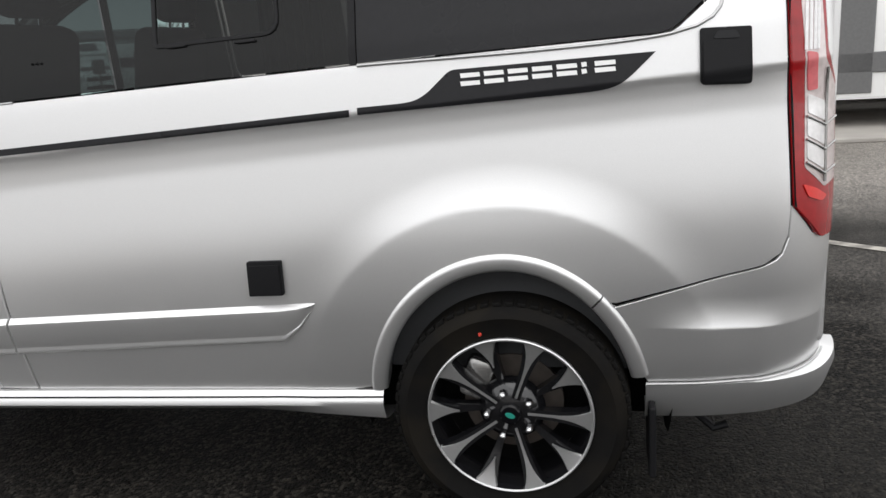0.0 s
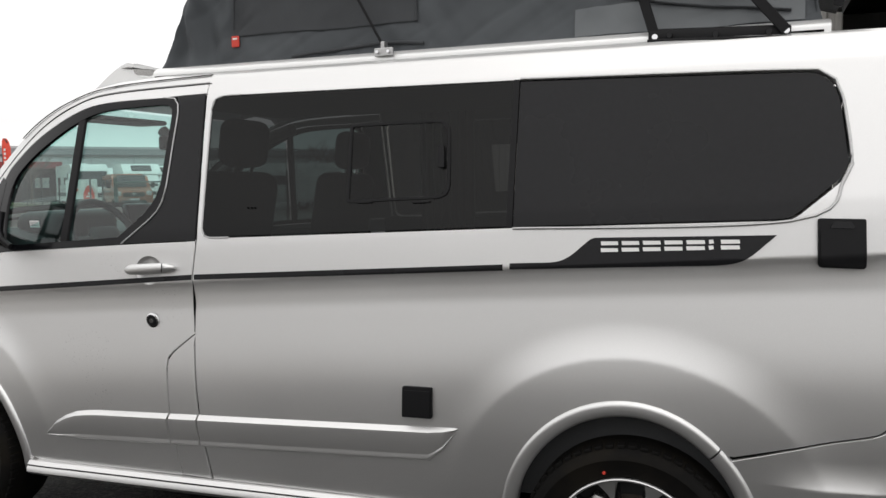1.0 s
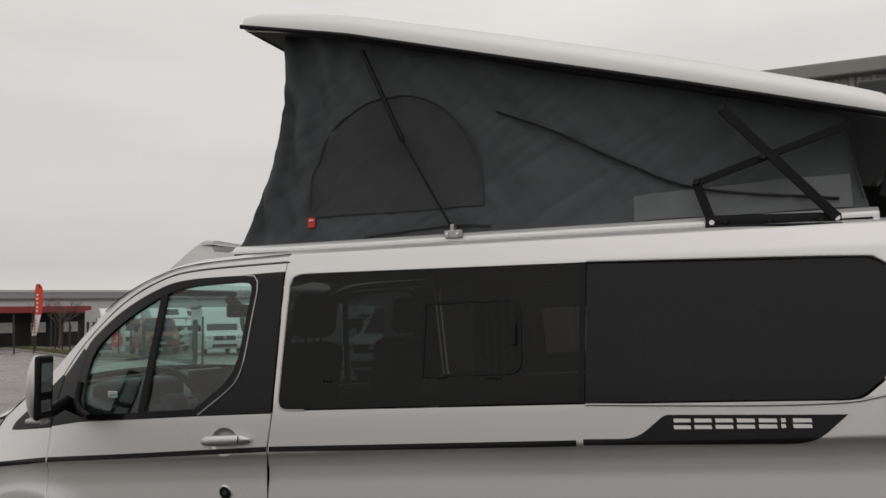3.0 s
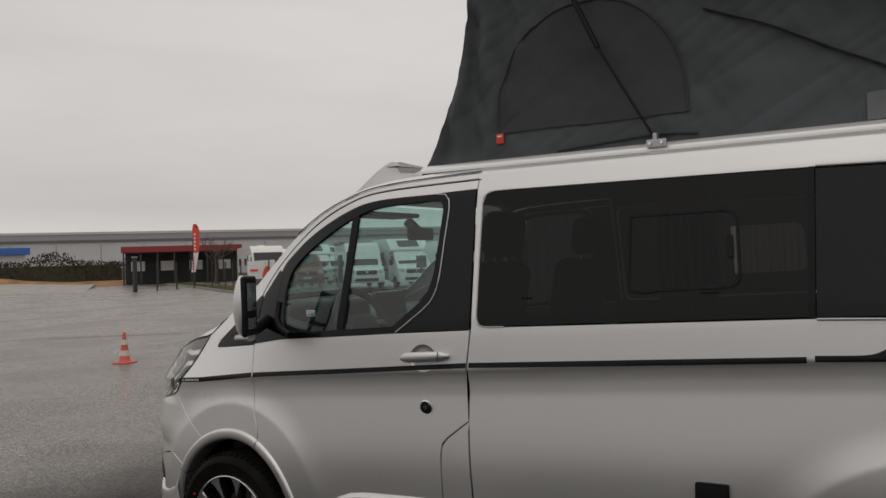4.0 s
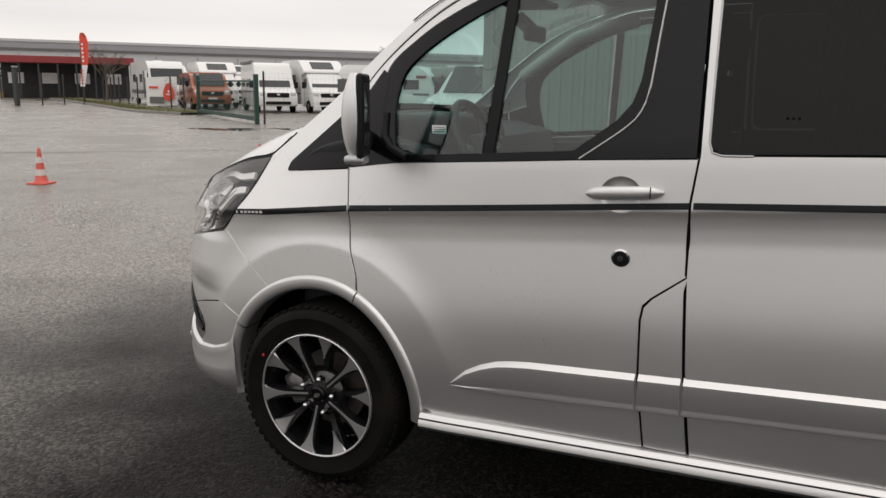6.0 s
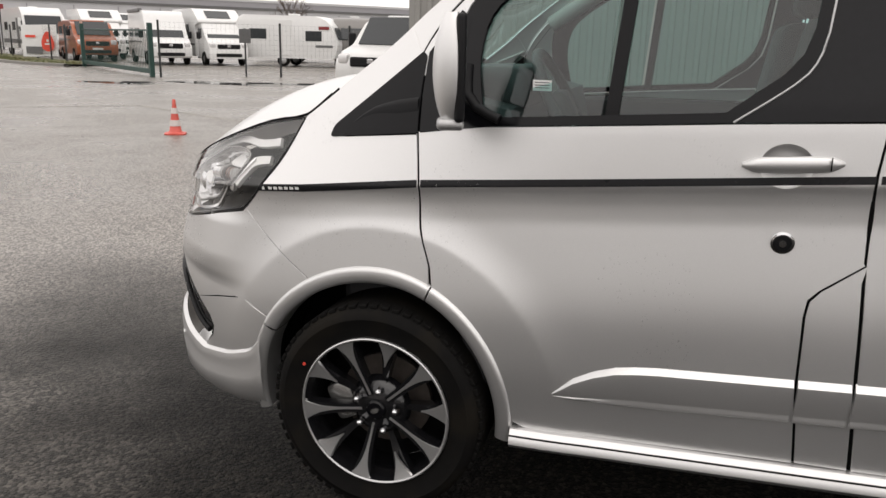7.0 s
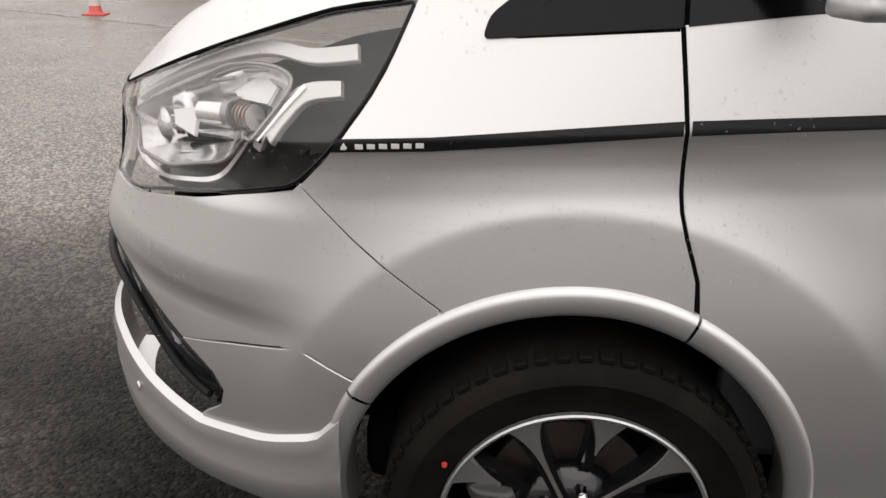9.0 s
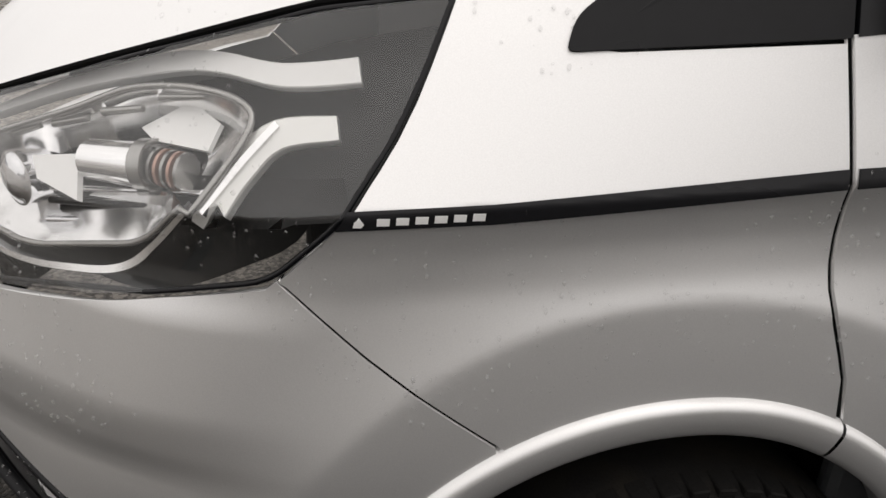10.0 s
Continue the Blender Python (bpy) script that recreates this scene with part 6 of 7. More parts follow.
# low steel plate lying on the yard
pl = prism(rounded([(-1.375, -0.545), (-1.50, -0.60), (-2.3, -1.08), (-2.3, -0.86), (-1.52, -0.52)], 0.03), 2, 0.0, 0.03, 0.004)
tagged(part("steel_plate", pl, M["dark_metal"]), "thin dark steel plate lying on wet asphalt", "plate")


# ---------------------------------------------------------------- cones
def cone(x, y, turn):
    c = thing("traffic_cone", "orange-red traffic cone with two white bands on asphalt", "traffic cone", Matrix.Translation((x, y, 0)) @ Matrix.Rotation(turn, 4, "Z"), "traffic cones")
    b = prism(rounded([(-0.155, -0.155), (0.155, -0.155), (0.155, 0.155), (-0.155, 0.155)], 0.05), 2, 0.0, 0.022, 0.006)
    part("cone_base", b, M["cone_red"], c, smooth=40)
    up = Matrix.Rotation(radians(-90), 4, "X")
    prof = lambda z: 0.098 - 0.155 * z
    part("cone_body", lathe([(0.125, -0.02), (0.108, -0.032), (prof(0.05), -0.05), (prof(0.25), -0.25), (prof(0.45), -0.45), (0.024, -0.515), (0.016, -0.522), (0.014, -0.50)], 28, m=up), M["cone_red"], c, smooth=50)
    for z0, z1 in ((0.125, 0.215), (0.31, 0.395)):
        part("cone_band", lathe([(prof(z0) + 0.003, -z0), (prof(z1) + 0.003, -z1)], 28, m=up), M["cone_white"], c, smooth=50)


cone(-8.65, 5.87, 0.3)
cone(-10.25, 4.16, 0.9)
cone(-6.56, 8.35, 0.5)
cone(-5.65, 10.35, 0.1)


# ---------------------------------------------------------------- verge, kerb, fence, gates
verge_line = smooth_line([(-55.0, 44.6), (-40.0, 35.2), (-30.0, 28.7), (-25.3, 27.2)], 1.0)
vr = bmesh.new()
loft([[(x, y, 0.10) for x, y in verge_line], [(x + 1.0, y + 2.2, 0.14) for x, y in verge_line]], vr)
tagged(part("grass_verge", vr, M["grass"]), "short winter grass strip behind a kerb", "grass", kind="structure")
kr = []
for x, y in verge_line:
    kr.append([(x - 0.06, y - 0.10, 0.0), (x - 0.05, y - 0.09, 0.11), (x + 0.03, y + 0.05, 0.12), (x + 0.03, y + 0.05, 0.0)])
tagged(part("kerb", loft(kr), M["concrete"]), "low concrete kerb along the grass", "kerb", kind="structure")
tb = bmesh.new()
rnd = random.Random(3)
for k in range(2600):
    p = verge_line[rnd.randrange(len(verge_line) - 1)]
    x, y = p[0] + rnd.uniform(-0.2, 1.2), p[1] + rnd.uniform(0.05, 1.4)
    h = rnd.uniform(0.04, 0.11)
    a = rnd.uniform(0, 6.3)
    d = Vector((math.cos(a), math.sin(a), 0)) * 0.025
    o = Vector((x, y, 0.10))
    tb.faces.new([tb.verts.new(q) for q in (o - d, o + d, o + Vector((rnd.uniform(-0.03, 0.03), rnd.uniform(-0.03, 0.03), h)))])
tagged(part("grass_blades", tb, M["grass"]), "uneven blades of winter grass", "grass", kind="stuff")


def fence_run(a, c, n, h=1.75, mesh=True):
    """A wire-mesh fence run from a to c with n bays."""
    a, c = Vector((*a, 0)), Vector((*c, 0))
    d = (c - a) / n
    ang = math.atan2(d.y, d.x)
    f = thing("wire_fence", "dark green wire mesh fence on slim posts", "fence", Matrix.Translation(a) @ Matrix.Rotation(ang, 4, "Z"), "fences")
    L = d.length
    for i in range(n + 1):
        part("fence_post", box(0.07, 0.07, h + 0.05, (i * L, 0, (h + 0.05) / 2), 0.008), M["dark_metal"], f)
    for i in range(n):
        w = bmesh.new()
        for k in range(11):
            z = 0.08 + (h - 0.1) * k / 10
            box(L - 0.08, 0.003, 0.003, (i * L + L / 2, 0, z), bm=w)
        for k in range(int(L / 0.16)):
            box(0.003, 0.003, h - 0.1, (i * L + 0.08 + 0.16 * k, 0, h / 2 + 0.03), bm=w)
        part("mesh_panel", w, M["dark_metal"], f)


fence_run((-42.6, 38.6), (-25.4, 28.4), 9)
fence_run((-41.3, 31.0), (-42.6, 38.6), 4, 1.85)
fence_run((-17.0, 22.4), (-13.9, 25.4), 1, 1.9)
fence_run((-13.9, 25.4), (-6.0, 33.0), 4, 1.9)


def slide_gate(a, c, h, bars, label):
    a, c = Vector((*a, 0)), Vector((*c, 0))
    d = c - a
    L = d.length
    g = thing("sliding_gate", label, "gate", Matrix.Translation(a) @ Matrix.Rotation(math.atan2(d.y, d.x), 4, "Z"), "gates")
    part("gate_rail", box(L, 0.09, 0.16, (L / 2, 0, 0.20), 0.01), M["green_metal"], g)
    part("gate_rail", box(L, 0.06, 0.06, (L / 2, 0, h - 0.03), 0.01), M["green_metal"], g)
    for k in range(bars + 1):
        part("gate_bar", box(0.016, 0.016, h - 0.25, (L * k / bars, 0, 0.25 + (h - 0.25) / 2), 0.004), M["green_metal"], g)
    for x in (0, L):
        part("gate_post", box(0.16, 0.16, h + 0.22, (x, 0, (h + 0.22) / 2), 0.012), M["green_metal"], g)
    return g


g1 = slide_gate((-24.9, 27.85), (-17.2, 22.2), 1.62, 52, "dark green sliding gate with upright bars")
part("warning_lamp", lathe([(0.0, -0.16), (0.06, -0.15), (0.07, 0.0)], 14, m=Matrix.Translation((0, 0, 1.84)) @ Matrix.Rotation(radians(-90), 4, "X")), M["amber"], g1, "amber warning lamp")
g2 = slide_gate((-46.0, 34.4), (-41.4, 31.0), 1.95, 24, "dark green sliding gate standing open")
post = thing("gate_post", "pale steel gate post with dark cap", "post", Matrix.Translation((-41.35, 30.95, 0)))
part("post_body", box(0.22, 0.22, 2.25, (0, 0, 1.125), 0.02), M["dark_metal"], post)
part("post_cap", box(0.27, 0.27, 0.06, (0, 0, 2.28), 0.01), M["steel"], post)
cab = thing("utility_cabinet", "pale grey roadside utility cabinet", "cabinet", Matrix.Translation((-63.5, 47.0, 0)))
part("cabinet_body", box(1.0, 0.7, 1.5, (0, 0, 0.9), 0.04), M["far_grey"], cab)
part("cabinet_lid", box(1.1, 0.8, 0.1, (0, 0, 1.68), 0.03), M["steel"], cab)

# notice board, rail and post at the entrance
entry = Matrix.Translation((-63.27, 33.88, 0.27)) @ Matrix.Rotation(radians(61.0), 4, "Z") @ Matrix.Scale(1.3, 4)
board = thing("notice_board", "white notice board on a dark green fence frame", "sign", entry)
part("board_frame", box(2.9, 0.06, 1.15, (-1.75, 0.10, 1.95), 0.02), M["green_metal"], board)
part("board_panel", box(1.15, 0.03, 1.0, (-0.98, 0.03, 1.98), 0.01), M["white_gel"], board)
part("board_panel", box(0.5, 0.03, 0.3, (-2.1, 0.03, 2.20), 0.01), M["white_gel"], board)
for x in (-3.0, -0.3):
    part("board_post", box(0.10, 0.10, 2.5, (x, 0.16, 1.25), 0.01), M["green_metal"], board)
rail = thing("guard_rail", "pale galvanised guard rail on short posts", "rail", entry)
part("rail_beam", box(5.0, 0.08, 0.30, (-2.9, -0.3, 0.82), 0.03), M["steel"], rail)
for x in (-5.2, -3.6, -2.0, -0.45):
    part("rail_post", box(0.14, 0.14, 0.95, (x, -0.2, 0.475), 0.02), M["steel"], rail)
pole = thing("gate_post", "tall dark green steel gate post", "post", entry)
part("post_body", box(0.16, 0.16, 2.55, (0.0, 0.0, 1.275), 0.02), M["green_metal"], pole)

# banner on the fence
bn = thing("banner", "white fence banner with an orange-red drop and dark picture", "banner", Matrix.Translation((-30.3, 31.15, 0)) @ Matrix.Rotation(radians(20), 4, "Z"))
bb = bmesh.new()
loft([[(x, 0.05 * math.sin(3 * x), z + 0.02 * math.sin(2.2 * x)) for x in np.linspace(-0.85, 0.85, 16)] for z in (0.25, 0.8, 1.4, 1.78)], bb)
part("banner_sheet", bb, M["white_gel"], bn, smooth=80)
db = bmesh.new()
db.faces.new([db.verts.new((0.42 + 0.30 * math.cos(t) * (1 - 0.32 * math.sin(t)), -0.09, 0.98 + 0.48 * math.sin(t))) for t in np.linspace(0, 2 * math.pi, 31)[:-1]])
part("banner_drop", db, M["orange_mark"], bn)
for x, z, w, h, mt in ((0.42, 0.86, 0.3, 0.07, "white_gel"), (0.42, 1.02, 0.1, 0.12, "white_gel"), (-0.40, 1.22, 0.5, 0.12, "orange_mark"), (-0.25, 0.55, 0.8, 0.35, "far_grey")):
    part("banner_mark", box(w, 0.004, h, (x, -0.10, z)), M[mt], bn)


# sign posts in front of the caravans
for x, y, h in ((-14.9, 24.6, 1.75), (-11.6, 27.4, 1.8)):
    sp_ = thing("sign_post", "dark square sign on a thin post", "sign", Matrix.Translation((x, y, 0)) @ Matrix.Rotation(radians(25), 4, "Z"), "sign posts")
    part("post", box(0.06, 0.06, h, (0, 0, h / 2), 0.008), M["dark_metal"], sp_)
    part("sign_plate", box(0.42, 0.03, 0.50, (0, -0.04, h - 0.28), 0.01), M["far_grey"], sp_)

# feather flag
fl = thing("feather_flag", "tall red feather flag with white lower part", "flag", Matrix.Translation((-41.3, 35.75, 0)))
part("flag_pole", tube([(0, 0, 0), (-0.02, 0, 2.4), (0.02, 0, 4.2), (0.25, 0, 4.5), (0.45, 0, 4.25)], 0.03, 8), M["dark_metal"], fl)
fb_ = bmesh.new()
loft([[(a + (c - a) * t, 0.06 * math.sin(4 * t + z), z) for t in np.linspace(0, 1, 6)] for z, a, c in ((2.5, -0.05, 0.55), (3.2, 0.0, 0.66), (3.9, 0.02, 0.66), (4.3, 0.05, 0.55), (4.52, 0.15, 0.34))], fb_)
part("flag_cloth", fb_, M["orange_mark"], fl, smooth=80)
fb_ = bmesh.new()
loft([[(a + (c - a) * t, 0.06 * math.sin(4 * t + z), z) for t in np.linspace(0, 1, 6)] for z, a, c in ((1.15, -0.3, 0.25), (1.9, -0.15, 0.42), (2.5, -0.05, 0.55))], fb_)
part("flag_foot", fb_, M["white_gel"], fl, smooth=80)
for k in range(5):
    part("flag_mark", box(0.16, 0.01, 0.14, (0.30, -0.09, 2.75 + 0.26 * k)), M["white_gel"], fl)
    part("flag_mark", box(0.3, 0.01, 0.05, (0.12, -0.09, 1.35 + 0.2 * k)), M["orange_mark"], fl)


# ---------------------------------------------------------------- parked motorhomes, vans and caravans
def front_wheels(v, xs, half, r=0.34):
    for x in xs:
        for s in (-1, 1):
            w = new("wheel")
            w.parent = v
            part("tyre", lathe([(0.16, -0.02), (0.2, -0.1), (r - 0.03, -0.11), (r, -0.07), (r, 0.07), (r - 0.03, 0.11)], 22, m=Matrix.Translation((x, s * half, r)) @ Matrix.Rotation(math.pi * (s > 0), 4, "Z")), M["rubber"], w, smooth=40)
            part("hub_cap", lathe([(0.0, -0.09), (0.15, -0.08), (0.19, -0.05)], 20, m=Matrix.Translation((x, s * half, r)) @ Matrix.Rotation(math.pi * (s > 0), 4, "Z")), M["steel"], w, smooth=40)


def body_block(v, profile, half, mat, name="body", bevel=0.06, taper=0.06, label=""):
    """A vehicle body from its side profile (x, z), narrowing to the top."""
    b = prism(profile, 1, -half, half, bevel, seg=3)
    zs_ = [p[1] for p in profile]
    lo_, hi_ = min(zs_), max(zs_)
    for vt in b.verts:
        vt.co.y *= 1 - taper * max(0, (vt.co.z - lo_) / (hi_ - lo_) - 0.4)
    return part(name, b, M[mat], v, label, smooth=35)


def side_boxes(v, half, rows_, name, mat):
    for x, z, w, h in rows_:
        for s in (-1, 1):
            part(name, box(w, 0.03, h, (x, s * half, z), 0.012), M[mat], v)


def cab_van(name, at, label, mat, high=False, coach=False, group="parked vehicles"):
    """A panel van, or a coach-built motorhome on the same cab. Nose to +x."""
    v = thing(name, label, "motorhome" if coach or high else "van", at, group)
    half = 1.0
    H = 2.6 if high else 2.0
    if coach:
        body_block(v, [(2.85, 0.35), (2.88, 0.85), (2.72, 1.12), (2.10, 1.32), (1.50, 2.05), (0.8, 2.1), (0.6, 0.30)], 0.98, mat, "cab", 0.08)
        body_block(v, rounded([(0.95, 0.42), (0.95, 1.95), (1.55, 2.08), (1.50, 2.22), (0.55, 2.78), (-3.4, 2.80), (-3.45, 0.42)], [0, 0.05, 0.1, 0.15, 0.35, 0.12, 0.05]), 1.13, mat, "living_body", 0.05, 0.0)
        part("roof_window", box(0.72, 1.2, 0.03, (1.06, 0, 2.50), 0.02, turn=Matrix.Rotation(radians(30), 4, "Y")), M["far_glass"], v)
        side_boxes(v, 1.135, [(-0.6, 1.75, 0.9, 0.5), (-2.4, 1.75, 0.9, 0.5)], "window", "far_glass")
        side_boxes(v, 1.135, [(-1.2, 1.0, 4.0, 0.10)], "side_stripe", "far_grey")
    else:
        top = H
        body_block(v, rounded([(2.85, 0.35), (2.88, 0.85), (2.72, 1.12), (2.05, 1.32), (1.42, top - 0.10), (1.0, top), (-2.9, top), (-3.0, top - 0.15), (-3.05, 0.35)], [0.1, 0.15, 0.15, 0.12, 0.25, 0.2, 0.1, 0.1, 0.1]), 1.0, mat, "body", 0.10)
        side_boxes(v, 0.975, [(-0.4, 1.52, 1.5, 0.48), (-2.1, 1.52, 1.2, 0.48)], "window", "far_glass")
        side_boxes(v, 1.0, [(-0.8, 1.08, 3.4, 0.06)], "side_stripe", "far_grey")
        if high:
            part("awning", box(3.2, 0.22, 0.18, (-1.0, -0.95, H + 0.02), 0.04), M["far_grey"], v)
        else:
            part("roof_rail_cap", box(3.0, 1.7, 0.10, (-1.0, 0, H + 0.04), 0.04), M[mat], v)
    slope = math.atan2(0.68 if not high else 0.9, 0.62)
    sh = 0.92 if not high else 1.12
    wz = 1.68 if not high else 1.78
    part("windscreen", box(sh, 1.62, 0.03, (1.77, 0, wz), 0.02, turn=Matrix.Rotation(slope, 4, "Y")), M["far_glass"], v)
    side_boxes(v, 0.965, [(1.15, 1.56, 0.75, 0.46)], "door_window", "far_glass")
    for s in (-1, 1):
        part("headlight", box(0.34, 0.30, 0.26, (2.70, s * 0.80, 0.98), 0.07, 3), M["clear_lens"], v, smooth=50)
        part("door_mirror", box(0.10, 0.20, 0.34, (1.75, s * 1.18, 1.45), 0.04), M["black_plastic"], v)
    part("radiator_grille", box(0.06, 1.15, 0.24, (2.86, 0, 0.92), 0.05), M["black_plastic"], v)
    part("lower_grille", box(0.06, 1.3, 0.16, (2.87, 0, 0.52), 0.04), M["black_plastic"], v)
    part("grille_badge", box(0.02, 0.17, 0.11, (2.895, 0, 0.95), 0.02), M["chrome"], v)
    part("number_plate", box(0.02, 0.5, 0.10, (2.905, 0, 0.66), 0.004), M["white_gel"], v)
    front_wheels(v, (1.95, -1.75), 0.93)
    return v


def integrated(name, at, label):
    v = thing(name, label, "motorhome", at, "parked vehicles")
    body_block(v, rounded([(3.4, 0.40), (3.45, 1.05), (3.22, 1.35), (2.80, 2.45), (2.2, 2.85), (-3.4, 2.80), (-3.45, 0.42)], [0.1, 0.2, 0.2, 0.2, 0.25, 0.12, 0.05]), 1.14, "white_gel", "body", 0.07, 0.02)
    part("windscreen", box(1.10, 2.0, 0.03, (3.05, 0, 1.86), 0.02, turn=Matrix.Rotation(radians(69), 4, "Y")), M["far_glass"], v)
    side_boxes(v, 1.145, [(2.45, 1.75, 0.8, 0.6), (0.4, 1.75, 0.9, 0.5), (-2.0, 1.75, 0.9, 0.5)], "window", "far_glass")
    side_boxes(v, 1.145, [(-0.2, 0.85, 5.6, 0.25)], "side_stripe", "far_grey")
    side_boxes(v, 1.145, [(1.5, 1.35, 0.62, 1.75)], "entrance_door", "far_grey")
    for s in (-1, 1):
        part("headlight", box(0.2, 0.36, 0.2, (3.34, s * 0.82, 0.98), 0.06), M["clear_lens"], v)
        part("door_mirror", box(0.12, 0.16, 0.5, (2.95, s * 1.30, 1.95), 0.05), M["white_gel"], v)
    part("radiator_grille", box(0.06, 1.1, 0.28, (3.43, 0, 0.80), 0.05), M["black_plastic"], v)
    part("number_plate", box(0.02, 0.5, 0.10, (3.47, 0, 0.58), 0.004), M["white_gel"], v)
    part("roof_vent", box(0.6, 0.5, 0.12, (0.3, 0, 2.88), 0.04), M["white_gel"], v)
    front_wheels(v, (2.35, -1.75), 1.0)
    return v


def caravan(name, at, label, two_tone=False):
    """A touring caravan, its front to +x."""
    v = thing(name, label, "caravan", at, "caravans")
    body_block(v, rounded([(2.45, 0.42), (2.62, 1.15), (2.30, 2.05), (1.75, 2.52), (-2.5, 2.56), (-2.75, 2.2), (-2.75, 0.42)], [0.08, 0.3, 0.3, 0.3, 0.2, 0.2, 0.08]), 1.12, "taupe" if two_tone else "white_gel", "body", 0.07, 0.02)
    part("front_window", box(0.62, 1.5, 0.03, (2.47, 0, 1.70), 0.02, turn=Matrix.Rotation(radians(68), 4, "Y")), M["far_glass"], v)
    side_boxes(v, 1.125, [(1.35, 1.55, 0.85, 0.5), (-1.6, 1.62, 0.9, 0.5)], "window", "far_glass")
    side_boxes(v, 1.125, [(-0.1, 1.45, 0.62, 1.75)], "entrance_door", "white_gel" if not two_tone else "far_grey")
    side_boxes(v, 1.128, [(1.9, 1.05, 0.9, 0.12)], "side_stripe", "far_grey")
    part("side_flash", box(0.55, 0.02, 0.16, (1.9, -1.13, 1.95), 0.02), M["red_fascia"], v)
    part("tow_bar", tube([(2.4, -0.5, 0.42), (3.7, 0, 0.42), (2.4, 0.5, 0.42)], 0.05, 8), M["dark_metal"], v)
    part("gas_locker", box(0.5, 1.5, 0.06, (2.60, 0, 0.52), 0.02), M["far_grey"], v)
    part("jockey_wheel", tube([(3.4, 0, 0.75), (3.4, 0, 0.06)], 0.03, 8), M["steel"], v)
    part("roof_vent", box(0.5, 0.5, 0.1, (0, 0, 2.60), 0.03), M["white_gel"], v)
    front_wheels(v, (-0.3,), 1.0, 0.31)
    return v


def spot(x, y, heading):
    return Matrix.Translation((x, y, 0)) @ Matrix.Rotation(radians(heading), 4, "Z")


def nose_at(x, y, heading, length=2.87):
    """Like spot(), for the vehicle's nose."""
    return spot(x - length * math.cos(radians(heading)), y - length * math.sin(radians(heading)), heading)


integrated("motorhome", nose_at(-36.2, 38.0, -35, 3.4), "large white integrated motorhome with dark windscreen")
cab_van("parked_van", nose_at(-28.4, 33.0, -40), "burnt orange camper van with flat roof", "orange_paint")
cab_van("motorhome", nose_at(-23.6, 32.4, -43), "white high-roofed panel van motorhome behind the gate", "white_gel", high=True)
cab_van("motorhome", nose_at(-21.3, 33.9, -41), "white coach-built motorhome with roof window", "white_gel", coach=True)
cab_van("motorhome", nose_at(-31.0, 37.0, -40), "white coach-built motorhome behind an orange van", "white_gel", coach=True)
caravan("caravan", spot(-22.5, 44.0, 8), "white touring caravan with small red flash")
caravan("caravan", spot(-19.2, 36.9, 9), "white touring caravan with drawbar")
caravan("caravan", nose_at(-15.9, 37.2, -66), "taupe and white touring caravan", True)
caravan("caravan", nose_at(-12.6, 38.6, -64), "white touring caravan with dark front window")
caravan("caravan", nose_at(-9.0, 40.2, -66), "white touring caravan with dark front window")
cab_van("motorhome", spot(-2.0, 45.5, -18), "white coach-built motorhome in a row", "white_gel", coach=True)
cab_van("motorhome", nose_at(-42.0, 45.0, -36), "white coach-built motorhome in the back row", "white_gel", coach=True)
cab_van("motorhome", nose_at(-34.5, 43.2, -38), "white coach-built motorhome in the back row", "white_gel", coach=True)

cab_van("parked_van", nose_at(-6.6, 16.3, -98), "white panel van parked beside the workshop hall", "white_gel")

# motorhome under the canopy behind the van
integrated("motorhome", spot(7.7, 9.9, 176), "white motorhome parked before a dark hall door")


# ---------------------------------------------------------------- buildings
def wall_ribs(parent, x0, x1, y, z0, z1, pitch, mat, depth=0.035):
    pts = []
    x = x0
    while x < x1:
        pts += [(x, y), (x + pitch * 0.5, y), (x + pitch * 0.6, y - depth), (x + pitch * 0.9, y - depth)]
        x += pitch
    pts.append((x, y))
    return part("cladding", loft([[(a, b, z0) for a, b in pts], [(a, b, z1) for a, b in pts]]), M[mat], parent)


hall = thing("workshop_hall", "taupe ribbed-metal workshop hall with a dark open door", "building")
wall_ribs(hall, -4.1, 4.6, 12.0, 0.0, 5.6, 0.22, "clad")
wall_ribs(hall, 4.6, 9.2, 12.0, 4.5, 5.6, 0.22, "clad")
wall_ribs(hall, 9.2, 16.0, 12.0, 0.0, 5.6, 0.22, "clad")
part("hall_roof", box(20.3, 14.4, 0.25, (5.95, 19.0, 5.68), 0.03), M["clad"], hall)
part("end_wall", box(0.2, 14.0, 5.6, (-4.05, 19.1, 2.8), 0.01), M["clad"], hall)
part("end_wall", box(0.2, 14.0, 5.6, (16.0, 19.1, 2.8), 0.01), M["clad"], hall)
part("back_wall", box(20.0, 0.2, 5.6, (5.95, 26.0, 2.8), 0.01), M["clad"], hall)
# dark sheet behind the open door, painted as the unlit inside
part("hall_shade_sheet", box(4.6, 0.1, 4.5, (6.9, 14.5, 2.25), 0.01), M["inside_shade"], hall)
part("door_canopy", box(5.2, 3.2, 0.22, (7.0, 10.5, 4.55), 0.03), M["dark_metal"], hall)
slab = box(16.0, 4.2, 0.05, (12.4, 9.95, 0.025), 0.01)
tagged(part("hall_apron", slab, M["slab"]), "pale concrete apron before the hall", "pavement", kind="structure")

show = thing("showroom_building", "long pale showroom facade facing the van", "building")
part("facade", box(70, 0.4, 2.8, (-6, -17.5, 1.4), 0.02), M["facade"], show)
part("roof", box(70.6, 10, 0.3, (-6, -22.3, 2.95), 0.02), M["facade"], show)
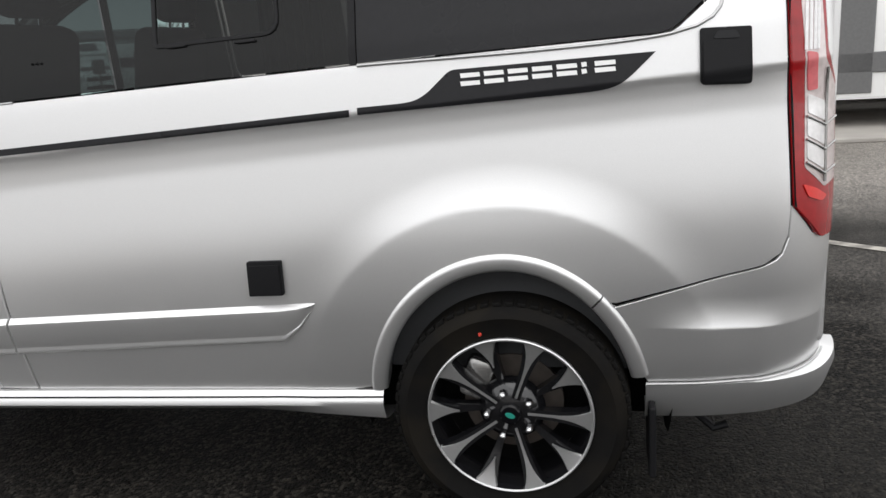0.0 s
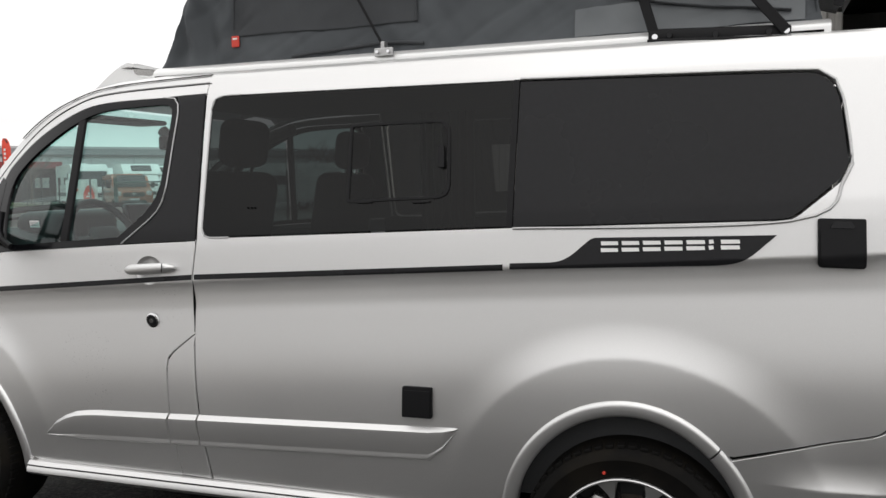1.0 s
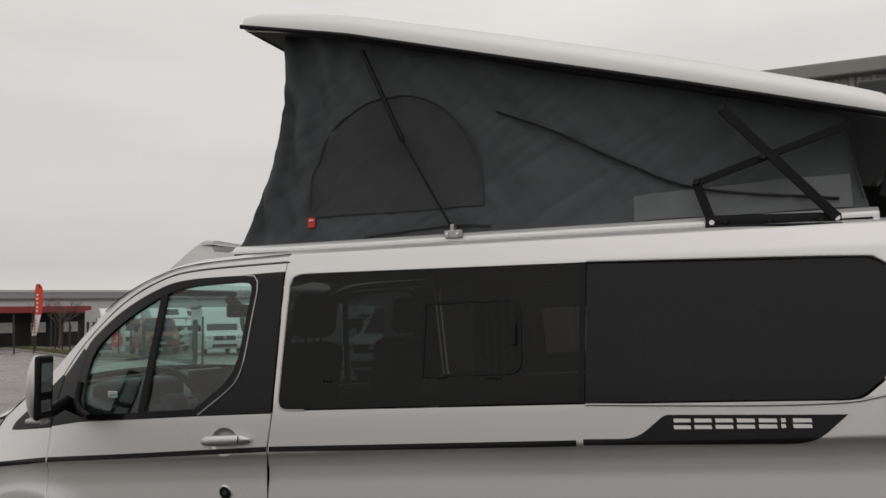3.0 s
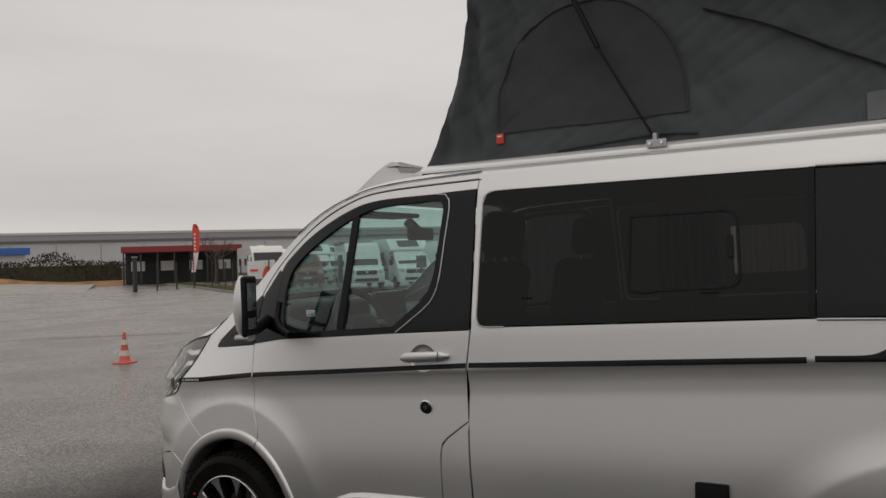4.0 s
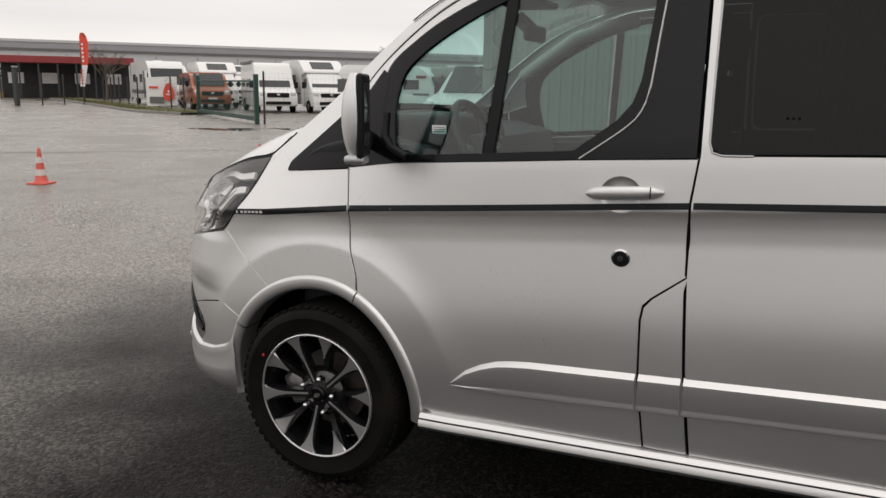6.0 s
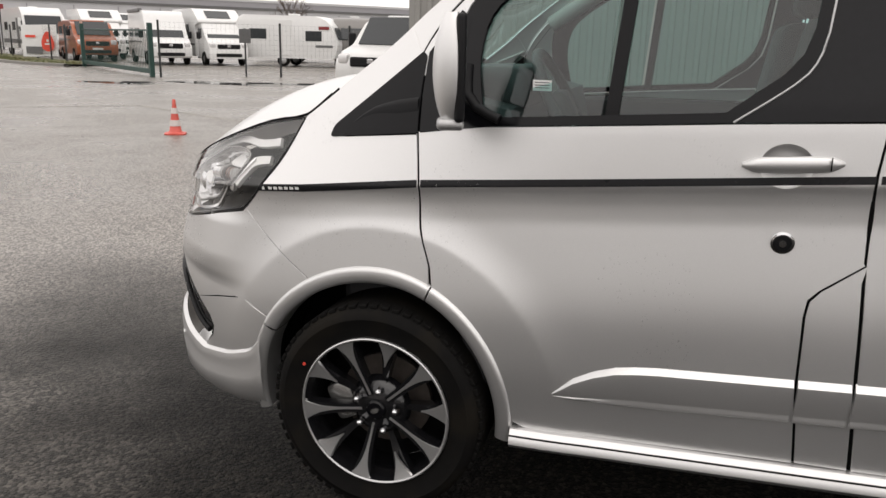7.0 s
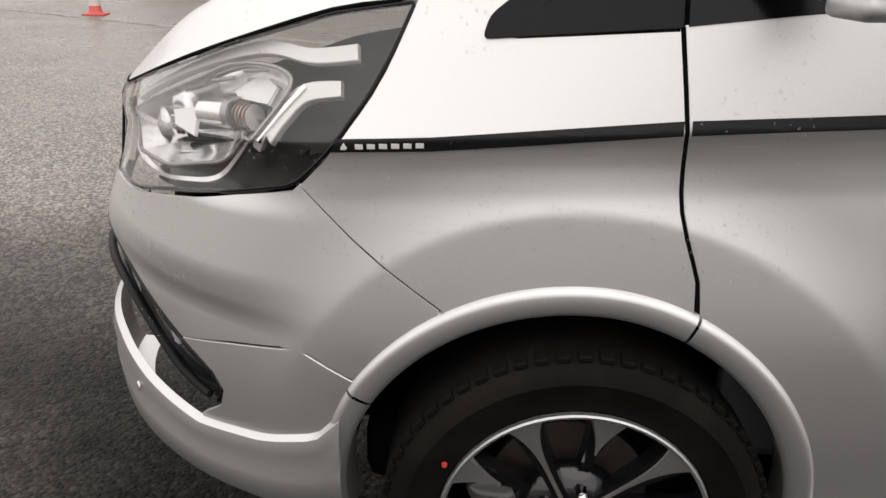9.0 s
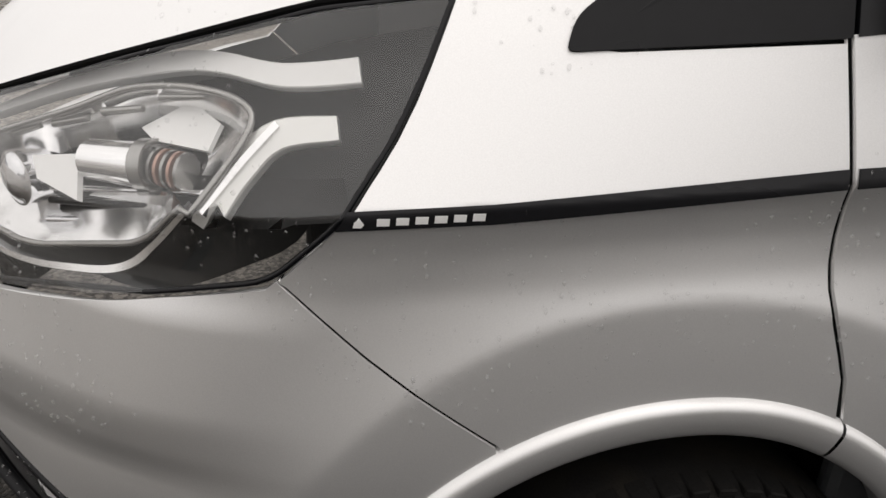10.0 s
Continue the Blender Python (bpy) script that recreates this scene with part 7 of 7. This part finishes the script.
for k in range(11):
    part("facade_joint", box(0.08, 0.06, 2.7, (-38 + 6.4 * k, -17.28, 1.35)), M["far_grey"], show)

ware = thing("warehouse", "very long pale warehouse with a dark roof band", "building", Matrix.Translation((-113.0, 57.0, 0)) @ Matrix.Rotation(math.atan2(95.4 - 57.3, -83.2 + 113.1), 4, "Z"))
part("wall", box(170, 20, 5.9, (55, 10.2, 2.95)), M["ware"], ware)
part("roof_band", box(160, 20.4, 0.9, (64, 10.2, 6.3)), M["ware_dark"], ware)
part("roof", box(160.4, 20.6, 0.35, (64, 10.2, 6.9)), M["ware"], ware)
part("roof_band", box(160, 20.6, 0.3, (64, 10.2, 5.75)), M["far_grey"], ware)
part("end_block", box(34, 21, 7.6, (-17, 10.0, 3.8)), M["ware"], ware)
for k in range(26):
    part("wall_joint", box(0.12, 0.06, 5.2, (-12 + 6.0 * k, 0.16, 2.6)), M["ware_dark"], ware)

blue = thing("blue_roofed_shelter", "small shelter with a bright blue fascia", "building", Matrix.Translation((-86.0, 45.5, 0)) @ Matrix.Rotation(math.atan2(5.6, 3.1), 4, "Z"))
part("fascia", box(22, 4, 0.75, (-6.5, 2, 3.85)), M["blue"], blue)
part("wall", box(21, 3.6, 3.4, (-6.5, 2.3, 1.75)), M["ware"], blue)
red = thing("red_canopy_shed", "low shed with a dark red fascia and glazed front", "building", Matrix.Translation((-58.0, 42.2, 0)) @ Matrix.Rotation(math.atan2(5.6, 4.7), 4, "Z"))
part("fascia", box(10.4, 5, 0.55, (5.2, 2.5, 3.20), 0.02), M["red_fascia"], red)
# wall added in near-black for the shaded inside of the open shed
part("back_wall", box(10.2, 0.2, 2.95, (5.2, 4.6, 1.475)), M["inside_shade"], red)
for k in range(8):
    part("column", box(0.13, 0.13, 2.95, (0.2 + 1.42 * k, 0.2, 1.475)), M["dark_metal"], red)
for k in range(4):
    part("window", box(1.2, 0.1, 0.9, (1.2 + 2.6 * k, 4.45, 1.7)), M["white_gel"], red)

# brown bank and hedge
bank = bmesh.new()
rows_b = []
for i in range(40):
    t = i / 39
    x, y = -74.0 + 11.5 * t, 33.0 + 13.0 * t
    hh = 0.45 + 0.45 * math.exp(-((t - 0.40) / 0.16) ** 2) + 0.15 * noise.noise((t * 9, 0, 0))
    rows_b.append([(x + d * 0.8, y - d * 0.6, h) for d, h in ((3, 0.0), (2, 0.35 * hh), (0.5, hh), (-1, hh * 0.95), (-4, hh * 0.7))])
tagged(part("earth_bank", loft(rows_b), M["soil"], smooth=60), "low brown bank of dry grass and earth", "bank", kind="structure")
hb_ = bmesh.new()
rnd = random.Random(7)
for k in range(5200):
    t = rnd.random()
    x, y = -77.5 + 14.0 * t, 35.5 + 15.0 * t
    hh = 2.3 + 0.9 * math.exp(-((t - 0.52) / 0.10) ** 2) + 0.5 * noise.noise((t * 14, 2.0, 0)) + 0.25 * noise.noise((t * 50, 1.0, 0))
    z = hh * math.sqrt(rnd.random())
    o = Vector((x + rnd.uniform(-0.9, 0.9), y + rnd.uniform(-0.9, 0.9), z))
    r = rnd.uniform(0.06, 0.16)
    q = Euler((rnd.uniform(0, 6), rnd.uniform(0, 6), rnd.uniform(0, 6))).to_matrix()
    hb_.faces.new([hb_.verts.new(o + q @ Vector(p) * r) for p in ((-1, 0, 0), (0, -0.6, 0.2), (1, 0, 0), (0, 0.6, -0.2))])
tagged(part("hedge", hb_, M["hedge"]), "dark uneven winter hedge", "hedge", kind="stuff")
part_h = box(21, 1.0, 2.0, (0, 0, 1.0))
hc = part("hedge_core", part_h, M["hedge"])
hc.matrix_world = Matrix.Translation((-70.5, 43.0, 0)) @ Matrix.Rotation(math.atan2(15, 14), 4, "Z")
tagged(hc, "dense dark inner twigs of a hedge", "hedge", kind="stuff")


# bare trees
def bare_tree(x, y, h, seed, name="bare_tree"):
    r_ = random.Random(seed)
    tr = thing(name, "bare winter tree with fine twigs", "tree", Matrix.Translation((x, y, 0)), "bare trees")
    part("trunk", tube([(0, 0, 0), (0.05, 0.02, h * 0.25), (-0.04, 0.05, h * 0.5)], 0.16 * h / 6, 8, r2=0.08 * h / 6), M["bark"], tr, smooth=60)
    b_ = bmesh.new()

    def grow(p, d, L, r, depth):
        q = p + d * L
        tube([p, p + d * L * 0.5 + Vector((r_.uniform(-1, 1), r_.uniform(-1, 1), 0)) * L * 0.06, q], r, 4, b_, r2=r * 0.6)
        if depth:
            for _ in range(4 if depth > 1 else 5):
                nd = (d + Vector((r_.uniform(-1, 1), r_.uniform(-1, 1), r_.uniform(-0.25, 0.75))) * 0.62).normalized()
                grow(p + d * L * r_.uniform(0.45, 1.0), nd, L * r_.uniform(0.55, 0.8), r * 0.55, depth - 1)
    for k in range(7):
        a = 2 * math.pi * k / 7 + r_.uniform(-0.3, 0.3)
        grow(Vector((-0.03, 0.04, h * r_.uniform(0.28, 0.5))), Vector((math.cos(a) * 0.7, math.sin(a) * 0.7, r_.uniform(0.5, 1.1))).normalized(), h * 0.26, 0.045 * h / 6, 3)
    part("crown", b_, M["bark"], tr)


bare_tree(-27.2, 52.0, 4.6, 5)
bare_tree(-46.5, 42.5, 4.4, 9)
